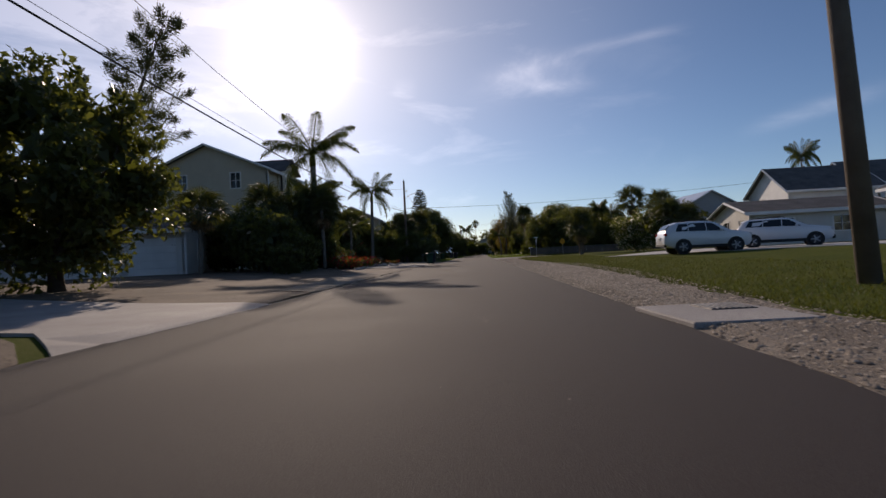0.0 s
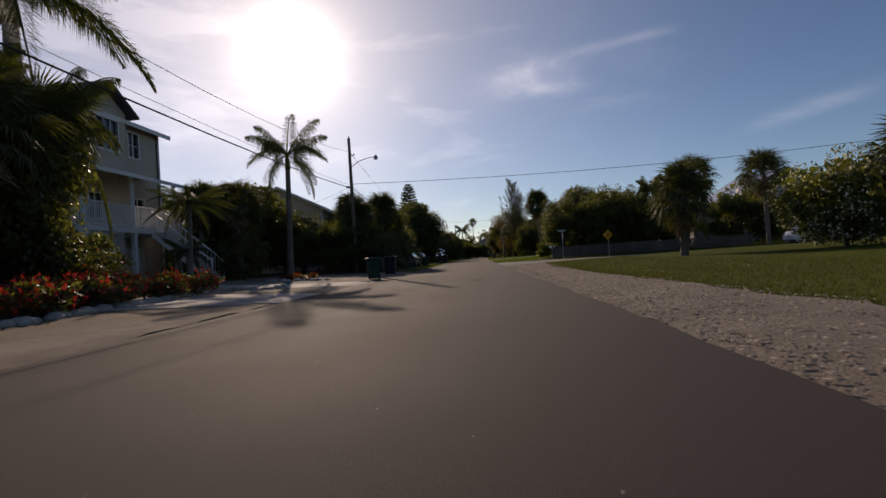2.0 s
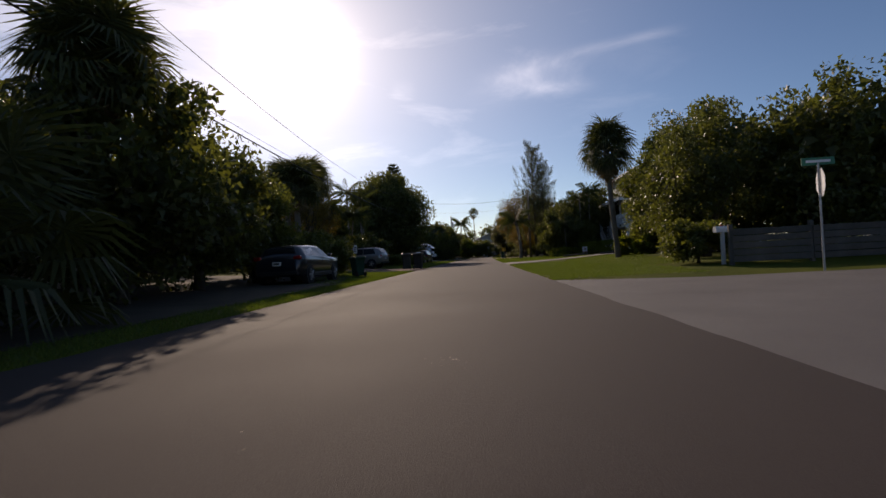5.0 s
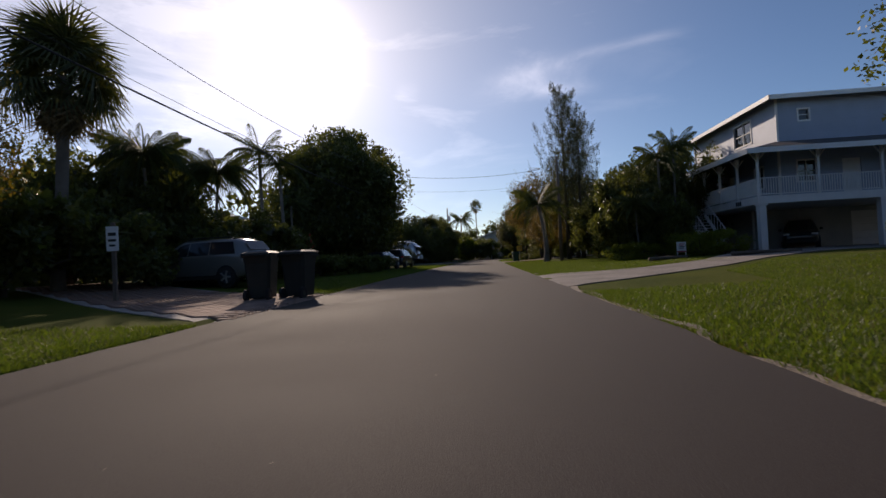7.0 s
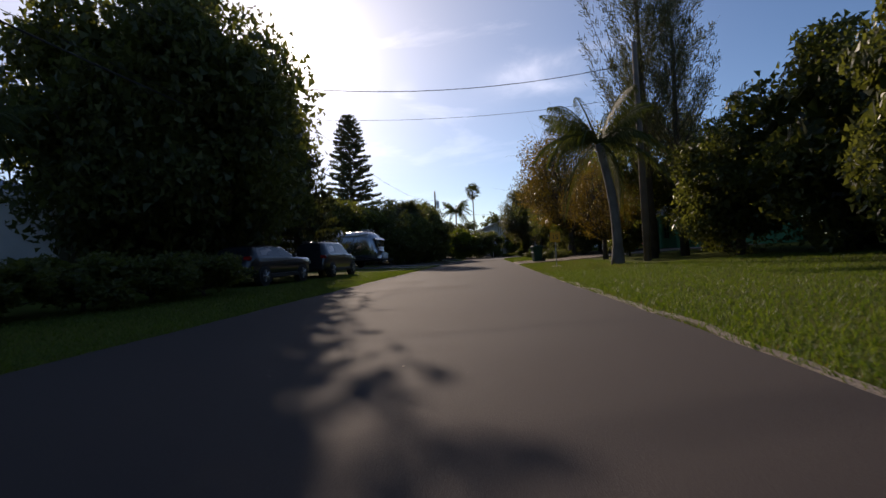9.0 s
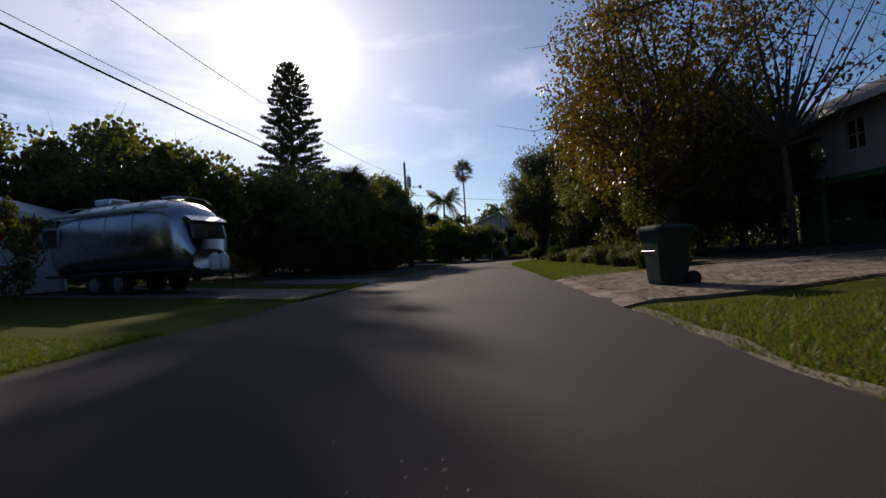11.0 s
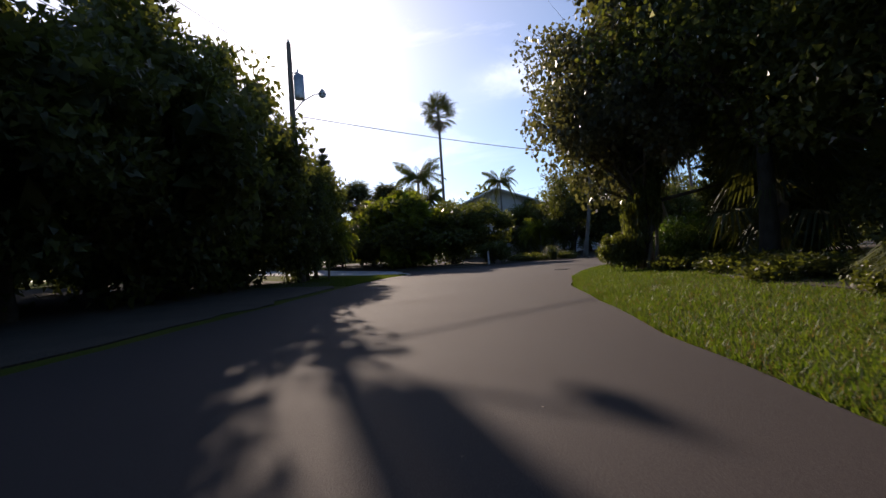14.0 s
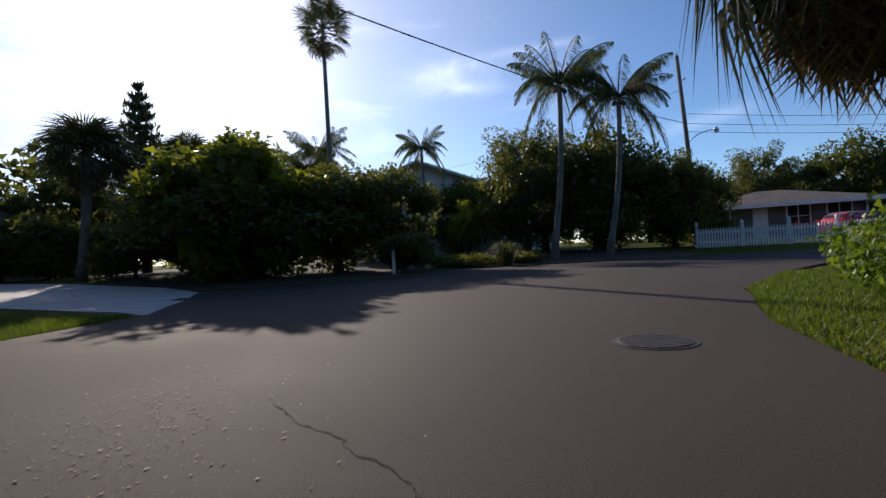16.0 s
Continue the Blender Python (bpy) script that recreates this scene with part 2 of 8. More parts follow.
M["grass_dull"] = leaf_mat("grass_dull", (0.05, 0.066, 0.016), (0.105, 0.115, 0.032), 0.35, 0.7)
M["grass_dry"] = leaf_mat("grass_dry", (0.14, 0.11, 0.05), (0.22, 0.17, 0.08), 0.3, 0.8)
M["reed"] = leaf_mat("reed", (0.05, 0.068, 0.02), (0.12, 0.13, 0.05), 0.35, 0.6)
M["flower_red"] = leaf_mat("flower_red", (0.25, 0.015, 0.015), (0.4, 0.04, 0.04), 0.3, 0.6)
M["flower_white"] = leaf_mat("flower_white", (0.6, 0.57, 0.5), (0.8, 0.77, 0.7), 0.3, 0.6)
M["coconut"] = mat("coconut", (0.1, 0.07, 0.03), (0.16, 0.12, 0.05), 8, 0.7)
M["white_paint"] = mat("white_paint", (0.7, 0.69, 0.67), (0.8, 0.79, 0.77), 1.0, 0.5, bump=0.05, fine=30)
M["cream_siding"] = siding_mat("cream_siding", (0.52, 0.46, 0.36))
M["blue_siding"] = siding_mat("blue_siding", (0.36, 0.42, 0.52))
M["white_siding"] = siding_mat("white_siding", (0.68, 0.68, 0.68))
M["grey_siding"] = siding_mat("grey_siding", (0.3, 0.31, 0.33))
M["stucco"] = mat("stucco", (0.56, 0.54, 0.5), (0.68, 0.66, 0.62), 0.8, 0.85, bump=0.4, fine=50)
# stucco darkened: the carport's shade is put into the colour
M["stucco_shaded"] = mat("stucco_shaded", (0.36, 0.35, 0.33), (0.46, 0.45, 0.42), 0.8, 0.85, bump=0.4, fine=50)
# bungalow wall made dark: the shade below its eaves is put into the colour
M["wall_shaded"] = mat("wall_shaded", (0.13, 0.115, 0.1), (0.19, 0.17, 0.15), 0.8, 0.9, bump=0.3, fine=40)
M["green_paint"] = mat("green_paint", (0.05, 0.26, 0.12), (0.08, 0.34, 0.17), 1.0, 0.6, bump=0.1)
M["roof_metal"] = mat("roof_metal", (0.5, 0.53, 0.58), (0.62, 0.65, 0.7), 0.8, 0.35, metal=0.6, bump=0.05)
M["roof_green"] = mat("roof_green", (0.12, 0.2, 0.13), (0.18, 0.27, 0.18), 0.8, 0.5, bump=0.2)
M["shingle"] = mat("shingle", (0.07, 0.068, 0.068), (0.12, 0.115, 0.115), 1.0, 0.9, bump=0.8, fine=25)
M["shingle_brown"] = mat("shingle_brown", (0.09, 0.077, 0.068), (0.15, 0.125, 0.11), 1.0, 0.9, bump=0.8, fine=25)
M["glass"] = glass_mat("window_glass")
M["dark"] = mat("dark_interior", (0.012, 0.012, 0.012), (0.03, 0.028, 0.026), 2.0, 1.0, bump=0, spec=0.0)
M["metal_grey"] = mat("galvanised", (0.35, 0.36, 0.37), (0.5, 0.51, 0.52), 6.0, 0.45, metal=0.8, bump=0.05)
M["metal_dark"] = mat("dark_metal", (0.05, 0.05, 0.055), (0.09, 0.09, 0.095), 5.0, 0.5, metal=0.5, bump=0.05)
M["rubber"] = mat("rubber", (0.015, 0.015, 0.016), (0.03, 0.03, 0.03), 8.0, 0.85, bump=0.2)
M["aluminium"] = mat("polished_aluminium", (0.42, 0.43, 0.45), (0.58, 0.6, 0.62), 1.2, 0.2, metal=1.0, bump=0.04, fine=4, gloss=(0.18, 0.4))
M["car_white"] = mat("car_white", (0.72, 0.72, 0.73), (0.78, 0.78, 0.79), 0.5, 0.35, bump=0, coat=1.0)
M["car_silver"] = mat("car_silver", (0.2, 0.195, 0.185), (0.25, 0.243, 0.23), 0.45, 0.32, metal=0.5, bump=0, coat=1.0)
M["car_black"] = mat("car_black", (0.012, 0.013, 0.018), (0.02, 0.022, 0.028), 0.5, 0.3, bump=0, coat=1.0)
M["car_red"] = mat("car_red", (0.5, 0.02, 0.02), (0.6, 0.03, 0.03), 0.5, 0.3, bump=0, coat=1.0)
M["tail_red"] = glass_mat("tail_lamp", (0.35, 0.01, 0.01), 0.15)
M["lamp_clear"] = glass_mat("lamp_clear", (0.55, 0.55, 0.55), 0.1)
M["bin_green"] = mat("bin_green", (0.006, 0.04, 0.025), (0.012, 0.06, 0.038), 2.0, 0.5, bump=0.1, fine=90, gloss=(0.6, 0.8), spec=0.25)
M["bin_blue"] = mat("bin_blue", (0.004, 0.006, 0.015), (0.007, 0.01, 0.022), 2.0, 0.5, bump=0.1, fine=90)
M["bin_dark"] = mat("bin_dark", (0.012, 0.016, 0.014), (0.025, 0.03, 0.027), 2.0, 0.55, bump=0.1, fine=90)
M["sign_yellow"] = mat("sign_yellow", (0.75, 0.33, 0.015), (0.82, 0.38, 0.02), 3.0, 0.5, bump=0)
M["sign_green"] = mat("sign_green", (0.01, 0.16, 0.09), (0.015, 0.2, 0.11), 3.0, 0.5, bump=0)
M["sign_white"] = mat("sign_white", (0.68, 0.68, 0.68), (0.76, 0.76, 0.76), 3.0, 0.5, bump=0)
M["sign_red"] = mat("sign_red", (0.5, 0.03, 0.03), (0.55, 0.04, 0.04), 3.0, 0.5, bump=0)
M["black_paint"] = mat("black_paint", (0.015, 0.015, 0.015), (0.025, 0.025, 0.025), 3.0, 0.6, bump=0)
M["iron"] = mat("cast_iron", (0.05, 0.045, 0.042), (0.1, 0.09, 0.085), 7.0, 0.6, metal=0.5, bump=0.4, fine=40)
M["cable"] = mat("cable", (0.015, 0.015, 0.016), (0.03, 0.03, 0.03), 4.0, 0.7, bump=0)

# ---- building tools ----
rng = np.random.default_rng(7)


class G:
    """Gathers vertices and faces of one mesh."""

    def __init__(self):
        self.v, self.f = [], []

    def add(self, verts, faces):
        o = len(self.v)
        self.v += [tuple(p) for p in verts]
        self.f += [tuple(i + o for i in q) for q in faces]
        return self

    def box(self, x0, x1, y0, y1, z0, z1, b=0.0, m=None):
        """A box; with b, its edges are chamfered by b."""
        x0, x1, y0, y1, z0, z1 = min(x0, x1), max(x0, x1), min(y0, y1), max(y0, y1), min(z0, z1), max(z0, z1)
        if b <= 0:
            vs = [(x, y, z) for x in (x0, x1) for y in (y0, y1) for z in (z0, z1)]
            fs = [(0, 1, 3, 2), (4, 6, 7, 5), (0, 4, 5, 1), (2, 3, 7, 6), (0, 2, 6, 4), (1, 5, 7, 3)]
        else:
            b = min(b, (x1 - x0) * 0.45, (y1 - y0) * 0.45, (z1 - z0) * 0.45)
            c, h = ((x0 + x1) / 2, (y0 + y1) / 2, (z0 + z1) / 2), ((x1 - x0) / 2, (y1 - y0) / 2, (z1 - z0) / 2)
            vs, ix = [], {}
            for s in [(i, j, k) for i in (-1, 1) for j in (-1, 1) for k in (-1, 1)]:
                for a in range(3):
                    ix[s, a] = len(vs)
                    vs.append(tuple(c[d] + s[d] * (h[d] if d == a else h[d] - b) for d in range(3)))
            fs = []
            for a in range(3):
                u, w = [d for d in range(3) if d != a]
                for sg in (-1, 1):
                    q = []
                    for su, sw in ((-1, -1), (1, -1), (1, 1), (-1, 1)):
                        s = [0, 0, 0]
                        s[a], s[u], s[w] = sg, su, sw
                        q.append(ix[tuple(s), a])
                    fs.append(tuple(q))
            for a in range(3):
                u, w = [d for d in range(3) if d != a]
                for su in (-1, 1):
                    for sw in (-1, 1):
                        s0, s1 = [0, 0, 0], [0, 0, 0]
                        s0[a], s1[a] = -1, 1
                        s0[u] = s1[u] = su
                        s0[w] = s1[w] = sw
                        fs.append((ix[tuple(s0), u], ix[tuple(s1), u], ix[tuple(s1), w], ix[tuple(s0), w]))
            for s in [(i, j, k) for i in (-1, 1) for j in (-1, 1) for k in (-1, 1)]:
                fs.append((ix[s, 0], ix[s, 1], ix[s, 2]))
        if m is not None:
            vs = [tuple(m @ Vector(p)) for p in vs]
        return self.add(vs, fs)

    def tube(self, pts, radii, n=8, cap=True):
        """A round tube along points."""
        pts = [Vector(p) for p in pts]
        vs, fs = [], []
        up = Vector((0, 0, 1))
        for i, p in enumerate(pts):
            d = (pts[min(i + 1, len(pts) - 1)] - pts[max(i - 1, 0)]).normalized()
            ref = up if abs(d.z) < 0.9 else Vector((1, 0, 0))
            a = d.cross(ref).normalized()
            c = d.cross(a)
            r = float(radii[i] if hasattr(radii, "__len__") else radii)
            vs += [tuple(p + r * (math.cos(t) * a + math.sin(t) * c)) for t in (2 * math.pi * k / n for k in range(n))]
        for i in range(len(pts) - 1):
            fs += [(i * n + k, i * n + (k + 1) % n, (i + 1) * n + (k + 1) % n, (i + 1) * n + k) for k in range(n)]
        if cap:
            fs += [tuple(range(n))[::-1], tuple((len(pts) - 1) * n + k for k in range(n))]
        return self.add(vs, fs)

    def prism(self, poly, d, m=None):
        """A flat polygon given in (a, b), pushed from 0 to d along the third axis; m lays it into place."""
        n = len(poly)
        vs = [(a, b, 0) for a, b in poly] + [(a, b, d) for a, b in poly]
        fs = [tuple(range(n))[::-1], tuple(range(n, 2 * n))] + [(k, (k + 1) % n, n + (k + 1) % n, n + k) for k in range(n)]
        if m is not None:
            vs = [tuple(m @ Vector(p)) for p in vs]
        return self.add(vs, fs)


def mesh(name, g, material, smooth=False):
    me = bpy.data.meshes.new(name)
    me.from_pydata(g.v, [], g.f)
    me.materials.append(material)
    if smooth:
        me.polygons.foreach_set("use_smooth", [True] * len(me.polygons))
    me.update()
    return me


def quads(name, v, material):
    """A mesh of loose three- or four-cornered leaves from an array of shape (n, corners, 3)."""
    n, c = np.shape(v)[:2]
    me = bpy.data.meshes.new(name)
    me.vertices.add(c * n)
    me.vertices.foreach_set("co", np.asarray(v, np.float32).ravel())
    me.loops.add(c * n)
    me.loops.foreach_set("vertex_index", np.arange(c * n, dtype=np.int32))
    me.polygons.add(n)
    me.polygons.foreach_set("loop_start", np.arange(0, c * n, c, dtype=np.int32))
    me.polygons.foreach_set("loop_total", np.full(n, c, dtype=np.int32))
    me.materials.append(material)
    me.update(calc_edges=True)
    return me


def thing(name, m, label="", category="", group="", kind=""):
    ob = new(name)
    ob.empty_display_size = 0.2
    ob.matrix_basis = m
    return tagged(ob, label, category, group, kind)


def part(name, g, material, parent, label="", smooth=False):
    """One mesh as a part of a thing."""
    me = g if isinstance(g, bpy.types.Mesh) else mesh(name, g, material, smooth)
    ob = new(name, me)
    ob.parent = parent
    return tagged(ob, label)


def solo(name, g, material, label="", category="", kind="", group="", smooth=False, m=None):
    """One mesh that is a whole thing."""
    me = g if isinstance(g, bpy.types.Mesh) else mesh(name, g, material, smooth)
    ob = new(name, me)
    if m is not None:
        ob.matrix_basis = m
    return tagged(ob, label, category, group, kind)


def resample(poly, step, wob=0.0, closed=True):
    out = []
    n = len(poly)
    for i in range(n if closed else n - 1):
        a, b = Vector(poly[i]), Vector(poly[(i + 1) % n])
        k = max(1, int((b - a).length / step))
        for j in range(k):
            p = a.lerp(b, j / k)
            if wob:
                p = p + Vector((noise.noise((p.x * 0.9, p.y * 0.9, 3.1)), noise.noise((p.x * 0.9, p.y * 0.9, 8.7)))) * wob
            out.append((p.x, p.y))
    if not closed:
        out.append(tuple(poly[-1]))
    return out


def dist_poly(px, py, poly):
    """Distance from points to a polygon, negative inside."""
    px, py = np.asarray(px, float), np.asarray(py, float)
    best = np.full(px.shape, 1e9)
    inside = np.zeros(px.shape, bool)
    for (x0, y0), (x1, y1) in zip(poly, poly[1:] + poly[:1]):
        dx, dy = x1 - x0, y1 - y0
        t = np.clip(((px - x0) * dx + (py - y0) * dy) / (dx * dx + dy * dy + 1e-12), 0, 1)
        best = np.minimum(best, np.hypot(px - x0 - t * dx, py - y0 - t * dy))
        if y0 != y1:
            inside ^= ((y0 > py) != (y1 > py)) & (px < (x1 - x0) * (py - y0) / (y1 - y0) + x0)
    return np.where(inside, -best, best)


def sheet(name, poly, material, z, thick=0.06, wob=0.0, step=0.6, follow=False, label="", category="", kind="structure"):
    """A flat slab with an uneven rim; follow lets it lie on the ground's slope."""
    pts = resample(poly, step, wob)
    bm = bmesh.new()
    vs = [bm.verts.new((x, y, 0)) for x, y in pts]
    f = bm.faces.new(vs)
    if f.normal.z < 0:
        f.normal_flip()
    r = bmesh.ops.triangulate(bm, faces=[f])
    if follow:
        bmesh.ops.subdivide_edges(bm, edges=[e for e in bm.edges if e.calc_length() > 1.2], cuts=3, use_grid_fill=True)
        bmesh.ops.triangulate(bm, faces=bm.faces[:])
    lie = gz_many([v.co.x for v in bm.verts], [v.co.y for v in bm.verts]) if follow else np.zeros(len(bm.verts))
    for v, low in zip(bm.verts, lie):
        v.co.z = float(low) + z
    rim = bmesh.ops.extrude_edge_only(bm, edges=[e for e in bm.edges if e.is_boundary])
    for v in [q for q in rim["geom"] if isinstance(q, bmesh.types.BMVert)]:
        v.co.z -= thick
    bmesh.ops.recalc_face_normals(bm, faces=bm.faces[:])
    me = bpy.data.meshes.new(name)
    bm.to_mesh(me)
    bm.free()
    me.materials.append(material)
    ob = new(name, me)
    return tagged(ob, label, category, "", kind)


KINDS = {}


def place(kind, build, m, label="", category="", group=""):
    """The first of a kind is built, the others are copies of it."""
    if kind not in KINDS:
        ob = build()
        ob.matrix_basis = m
        KINDS[kind] = ob
    else:
        k = KINDS[kind].scale
        ob = copy_thing(KINDS[kind], m @ Matrix.Diagonal((1 / k.x, 1 / k.y, 1 / k.z, 1)))
    return tagged(ob, label, category, group)


def at(x, y, rz=0.0, s=1.0, sz=None, dz=0.0):
    return pose(x, y, gz(x, y) + dz, 0, 0, rz) @ Matrix.Diagonal((s, s, sz or s, 1))

# ---- ground, road and drives ----
ROAD = [(-4.2, -60), (-4.2, 12), (-4.48, 29), (-4.45, 46), (-4.4, 56), (-4.2, 80), (-4.12, 90), (-4.2, 107), (-4.05, 125), (-3.76, 138), (-3.55, 148), (-3.45, 155), (-3.25, 168), (-3.15, 178), (-2.7, 183), (-2.0, 185.6), (-2.6, 188.4),
        (-3.3, 191.2), (2.7, 192.6), (3.4, 196.6), (8.6, 196.2), (15.2, 195.6), (30, 195), (70, 195),
        (70, 188.2), (30, 188.4), (16, 188.6), (12, 187.7), (9.8, 186.2), (7.2, 183.7), (5.5, 181), (4.3, 178), (3.5, 175.4), (2.85, 172), (2.45, 166),
        (2.4, 155), (2.25, 145), (2.15, 135), (1.98, 120), (1.85, 90), (1.82, 81), (1.93, 60), (2.0, -60)]
SIDE = [(1.9, 57.9), (5, 62.6), (9, 66.4), (14, 68.1), (80, 68.3), (80, 72.3), (12, 72.2), (5, 72.4), (1.9, 74.0)]


def gz_many(x, y):
    """The lie of the land: yards rise a little from the road."""
    x, y = np.asarray(x, float), np.asarray(y, float)
    d = np.minimum(dist_poly(x, y, ROAD), dist_poly(x, y, SIDE) + 0.3)
    s = np.clip(d / 14.0, 0, 1)
    rise = np.where(x > 0, 0.34, 0.42) * s * s * (3 - 2 * s)
    return np.where(d <= 0, -0.06, np.minimum(-0.03 + d * 0.12, 0.0) + rise)


def gz(x, y):
    return float(gz_many(np.array([x]), np.array([y]))[0])


def ground():
    xs = np.concatenate([[-900, -400, -200, -120, -80, -60], np.arange(-45, -12, 3.0), np.arange(-12, -2.0, 0.5), np.arange(-2, 0.6, 1.3), np.arange(1.0, 10, 0.5), np.arange(10, 46, 3.0), [60, 80, 120, 200, 400, 900]])
    ys = np.concatenate([[-600, -200, -100, -60, -40, -30, -20], np.arange(-14, 56, 2.0), np.arange(56, 76, 1.0), np.arange(76, 170, 2.0), np.arange(170, 204, 0.75), np.arange(204, 240, 4.0), [260, 300, 400, 700, 1500]])
    gx, gy = np.meshgrid(xs, ys)
    z = gz_many(gx.ravel(), gy.ravel())
    nx, ny = len(xs), len(ys)
    g = G()
    g.v = list(zip(gx.ravel().tolist(), gy.ravel().tolist(), z.tolist()))
    g.f = [(j * nx + i, j * nx + i + 1, (j + 1) * nx + i + 1, (j + 1) * nx + i) for j in range(ny - 1) for i in range(nx - 1)]
    return solo("ground", g, M["grass_ground"], "mown grass and soil of the yards beside the street", "ground", "structure", smooth=True)


ground()
sheet("road", ROAD, M["asphalt"], 0.0, 0.08, 0.07, 0.5, label="worn grey-brown asphalt street with ragged edges", category="road")
sheet("side_road", SIDE, M["asphalt_old"], -0.006, 0.08, 0.05, label="pale worn asphalt side street joining the road", category="road")
# shell gravel shoulder, and dirt under the planting
sheet("gravel_shoulder", [(1.9, -40), (3.4, -40), (3.4, 6), (4.0, 16), (4.25, 24), (4.0, 34), (3.7, 42), (3.7, 50), (4.4, 57), (4.4, 61.5), (1.9, 57.6)], M["shell"], 0.03, 0.08, 0.25, 0.5, True, "pale crushed shell gravel strip along the asphalt", "gravel")
sheet("dirt_verge_left", [(-4.2, -40), (-4.2, 4.4), (-5.9, 5.9), (-12.5, 7.0), (-30, 8), (-30, -40)], M["dirt"], 0.032, 0.07, 0.2, 0.7, True, "bare sandy soil and leaf litter under the trees", "soil")
sheet("dirt_bed_left", [(-4.25, 10.0), (-7.2, 10.5), (-13, 12.0), (-30, 13), (-30, 36), (-8, 36.2), (-4.5, 36.2), (-4.5, 28)], M["dirt"], 0.032, 0.07, 0.25, 0.7, True, "brown mulch and soil under dense shrubs", "soil")
sheet("shell_verge_left", [(-4.25, 12.6), (-4.5, 28), (-4.5, 36.2), (-5.4, 36.2), (-6.2, 30), (-6.3, 22), (-5.6, 13.5)], M["shell"], 0.044, 0.07, 0.2, 0.5, True, "grey shell gravel verge beside the asphalt", "gravel")
sheet("sand_verge", [(-4.48, 39.5), (-4.48, 42.9), (-10, 43.0), (-12, 46.5), (-4.48, 46.2), (-4.42, 59.5), (-7.0, 59), (-13, 58), (-14, 39.6)], M["shell"], 0.038, 0.07, 0.2, 0.6, True, "pale crushed shell verge with tyre marks", "gravel")
# planted beds, with the shade of the plants mixed into the soil colour
sheet("dirt_bed_hedge", [(-5.6, 60), (-5.2, 78), (-6.5, 84), (-9.5, 88), (-30, 88), (-30, 60)], M["soil_shaded"], 0.02, 0.08, 0.3, 0.8, True, "shaded soil and leaf litter under the hedge", "soil")
sheet("dirt_bed_wall", [(-4.0, 158.2), (-3.5, 168), (-3.5, 177), (-4.6, 181), (-9, 184), (-30, 186), (-30, 158.5)], M["soil_shaded"], 0.02, 0.08, 0.3, 0.8, True, "shaded soil under the tall planting", "soil")
sheet("dirt_bed_thicket", [(5.0, 150), (5.6, 160), (5.5, 170), (6.6, 176.5), (10, 181), (30, 181), (30, 148), (8, 148)], M["soil_shaded"], 0.02, 0.08, 0.3, 0.8, True, "shaded leaf litter under the thicket", "soil")
sheet("dirt_bed_end", [(-3.5, 191.6), (2.6, 193), (3.2, 197), (8.6, 196.6), (15, 196), (15, 225), (-20, 225), (-9, 197)], M["soil_shaded"], 0.02, 0.08, 0.2, 0.8, True, "shade-darkened soil of the planted bed at the bend", "soil")
# worn sandy rims where the lawns meet the asphalt
RIM = "worn pale sandy rim between lawn and asphalt"
sheet("sand_rim_1", [(1.84, 75.0), (1.94, 75.0), (1.9, 80), (1.93, 86), (1.93, 91), (2.02, 96.0), (1.86, 96.0), (1.84, 88)], M["shell"], 0.034, 0.08, 0.16, 0.3, True, RIM, "gravel")
sheet("sand_rim_2", [(1.92, 103.6), (2.08, 103.6), (2.03, 109), (2.08, 118), (2.13, 126), (2.24, 133), (2.36, 139.4), (2.2, 139.4), (2.14, 133), (1.98, 118)], M["shell"], 0.034, 0.08, 0.14, 0.3, True, RIM, "gravel")
# drives
sheet("driveway_apron_1", [(-4.1, 4.6), (-3.98, 9.8), (-7.2, 10.3), (-13, 11.8), (-13, 7.2), (-5.7, 6.1)], M["concrete"], 0.048, 0.08, 0.02, 0.7, True, "stained concrete drive apron meeting the asphalt", "driveway")
sheet("driveway_apron_2", [(-4.47, 36.3), (-4.4, 39.4), (-8, 40.2), (-13.5, 41.5), (-13.5, 36.0), (-8, 35.6)], M["concrete"], 0.048, 0.08, 0.02, 0.7, True, "pale concrete drive apron meeting the asphalt", "driveway")
sheet("driveway_apron_3", [(-4.47, 42.9), (-4.4, 46.1), (-8, 46.2), (-11.5, 46.4), (-11.5, 43.4), (-7, 42.9)], M["concrete"], 0.048, 0.08, 0.02, 0.7, True, "pale concrete drive apron meeting the asphalt", "driveway")
sheet("driveway_2", [(8, 33.5), (12, 36.5), (16, 36), (24, 33), (30, 30), (30, 22), (18, 24), (13, 26.5)], M["concrete_pale"], 0.03, 0.1, 0.03, 0.8, True, "pale concrete parking pad in the lawn", "driveway")
sheet("driveway_3", [(1.88, 96.2), (1.9, 103.4), (5.9, 103.9), (9.2, 106.4), (11.6, 110.2), (13.5, 112.6), (13.5, 121), (26, 121), (26, 108.6), (15, 107.4), (10.5, 104.0), (7.8, 101.2), (4.9, 98.9)], M["drive_warm"], 0.03, 0.1, 0.05, 0.7, True, "broad worn concrete driveway up to the house", "driveway")
sheet("driveway_4", [(-4.1, 91.5), (-3.98, 97.3), (-8, 99.3), (-16, 106), (-19, 103), (-9, 95)], M["concrete"], 0.016, 0.1, 0.03, 0.7, True, "mortar bed of a paved driveway", "driveway")
sheet("sand_drive", [(2.15, 139.6), (2.3, 146.4), (5, 147.4), (9, 147.2), (18, 146.2), (18, 141.6), (7, 141.2), (4, 140.2)], M["sand"], 0.05, 0.12, 0.25, 0.5, True, "pinkish sand drive strewn with brown leaves", "driveway")
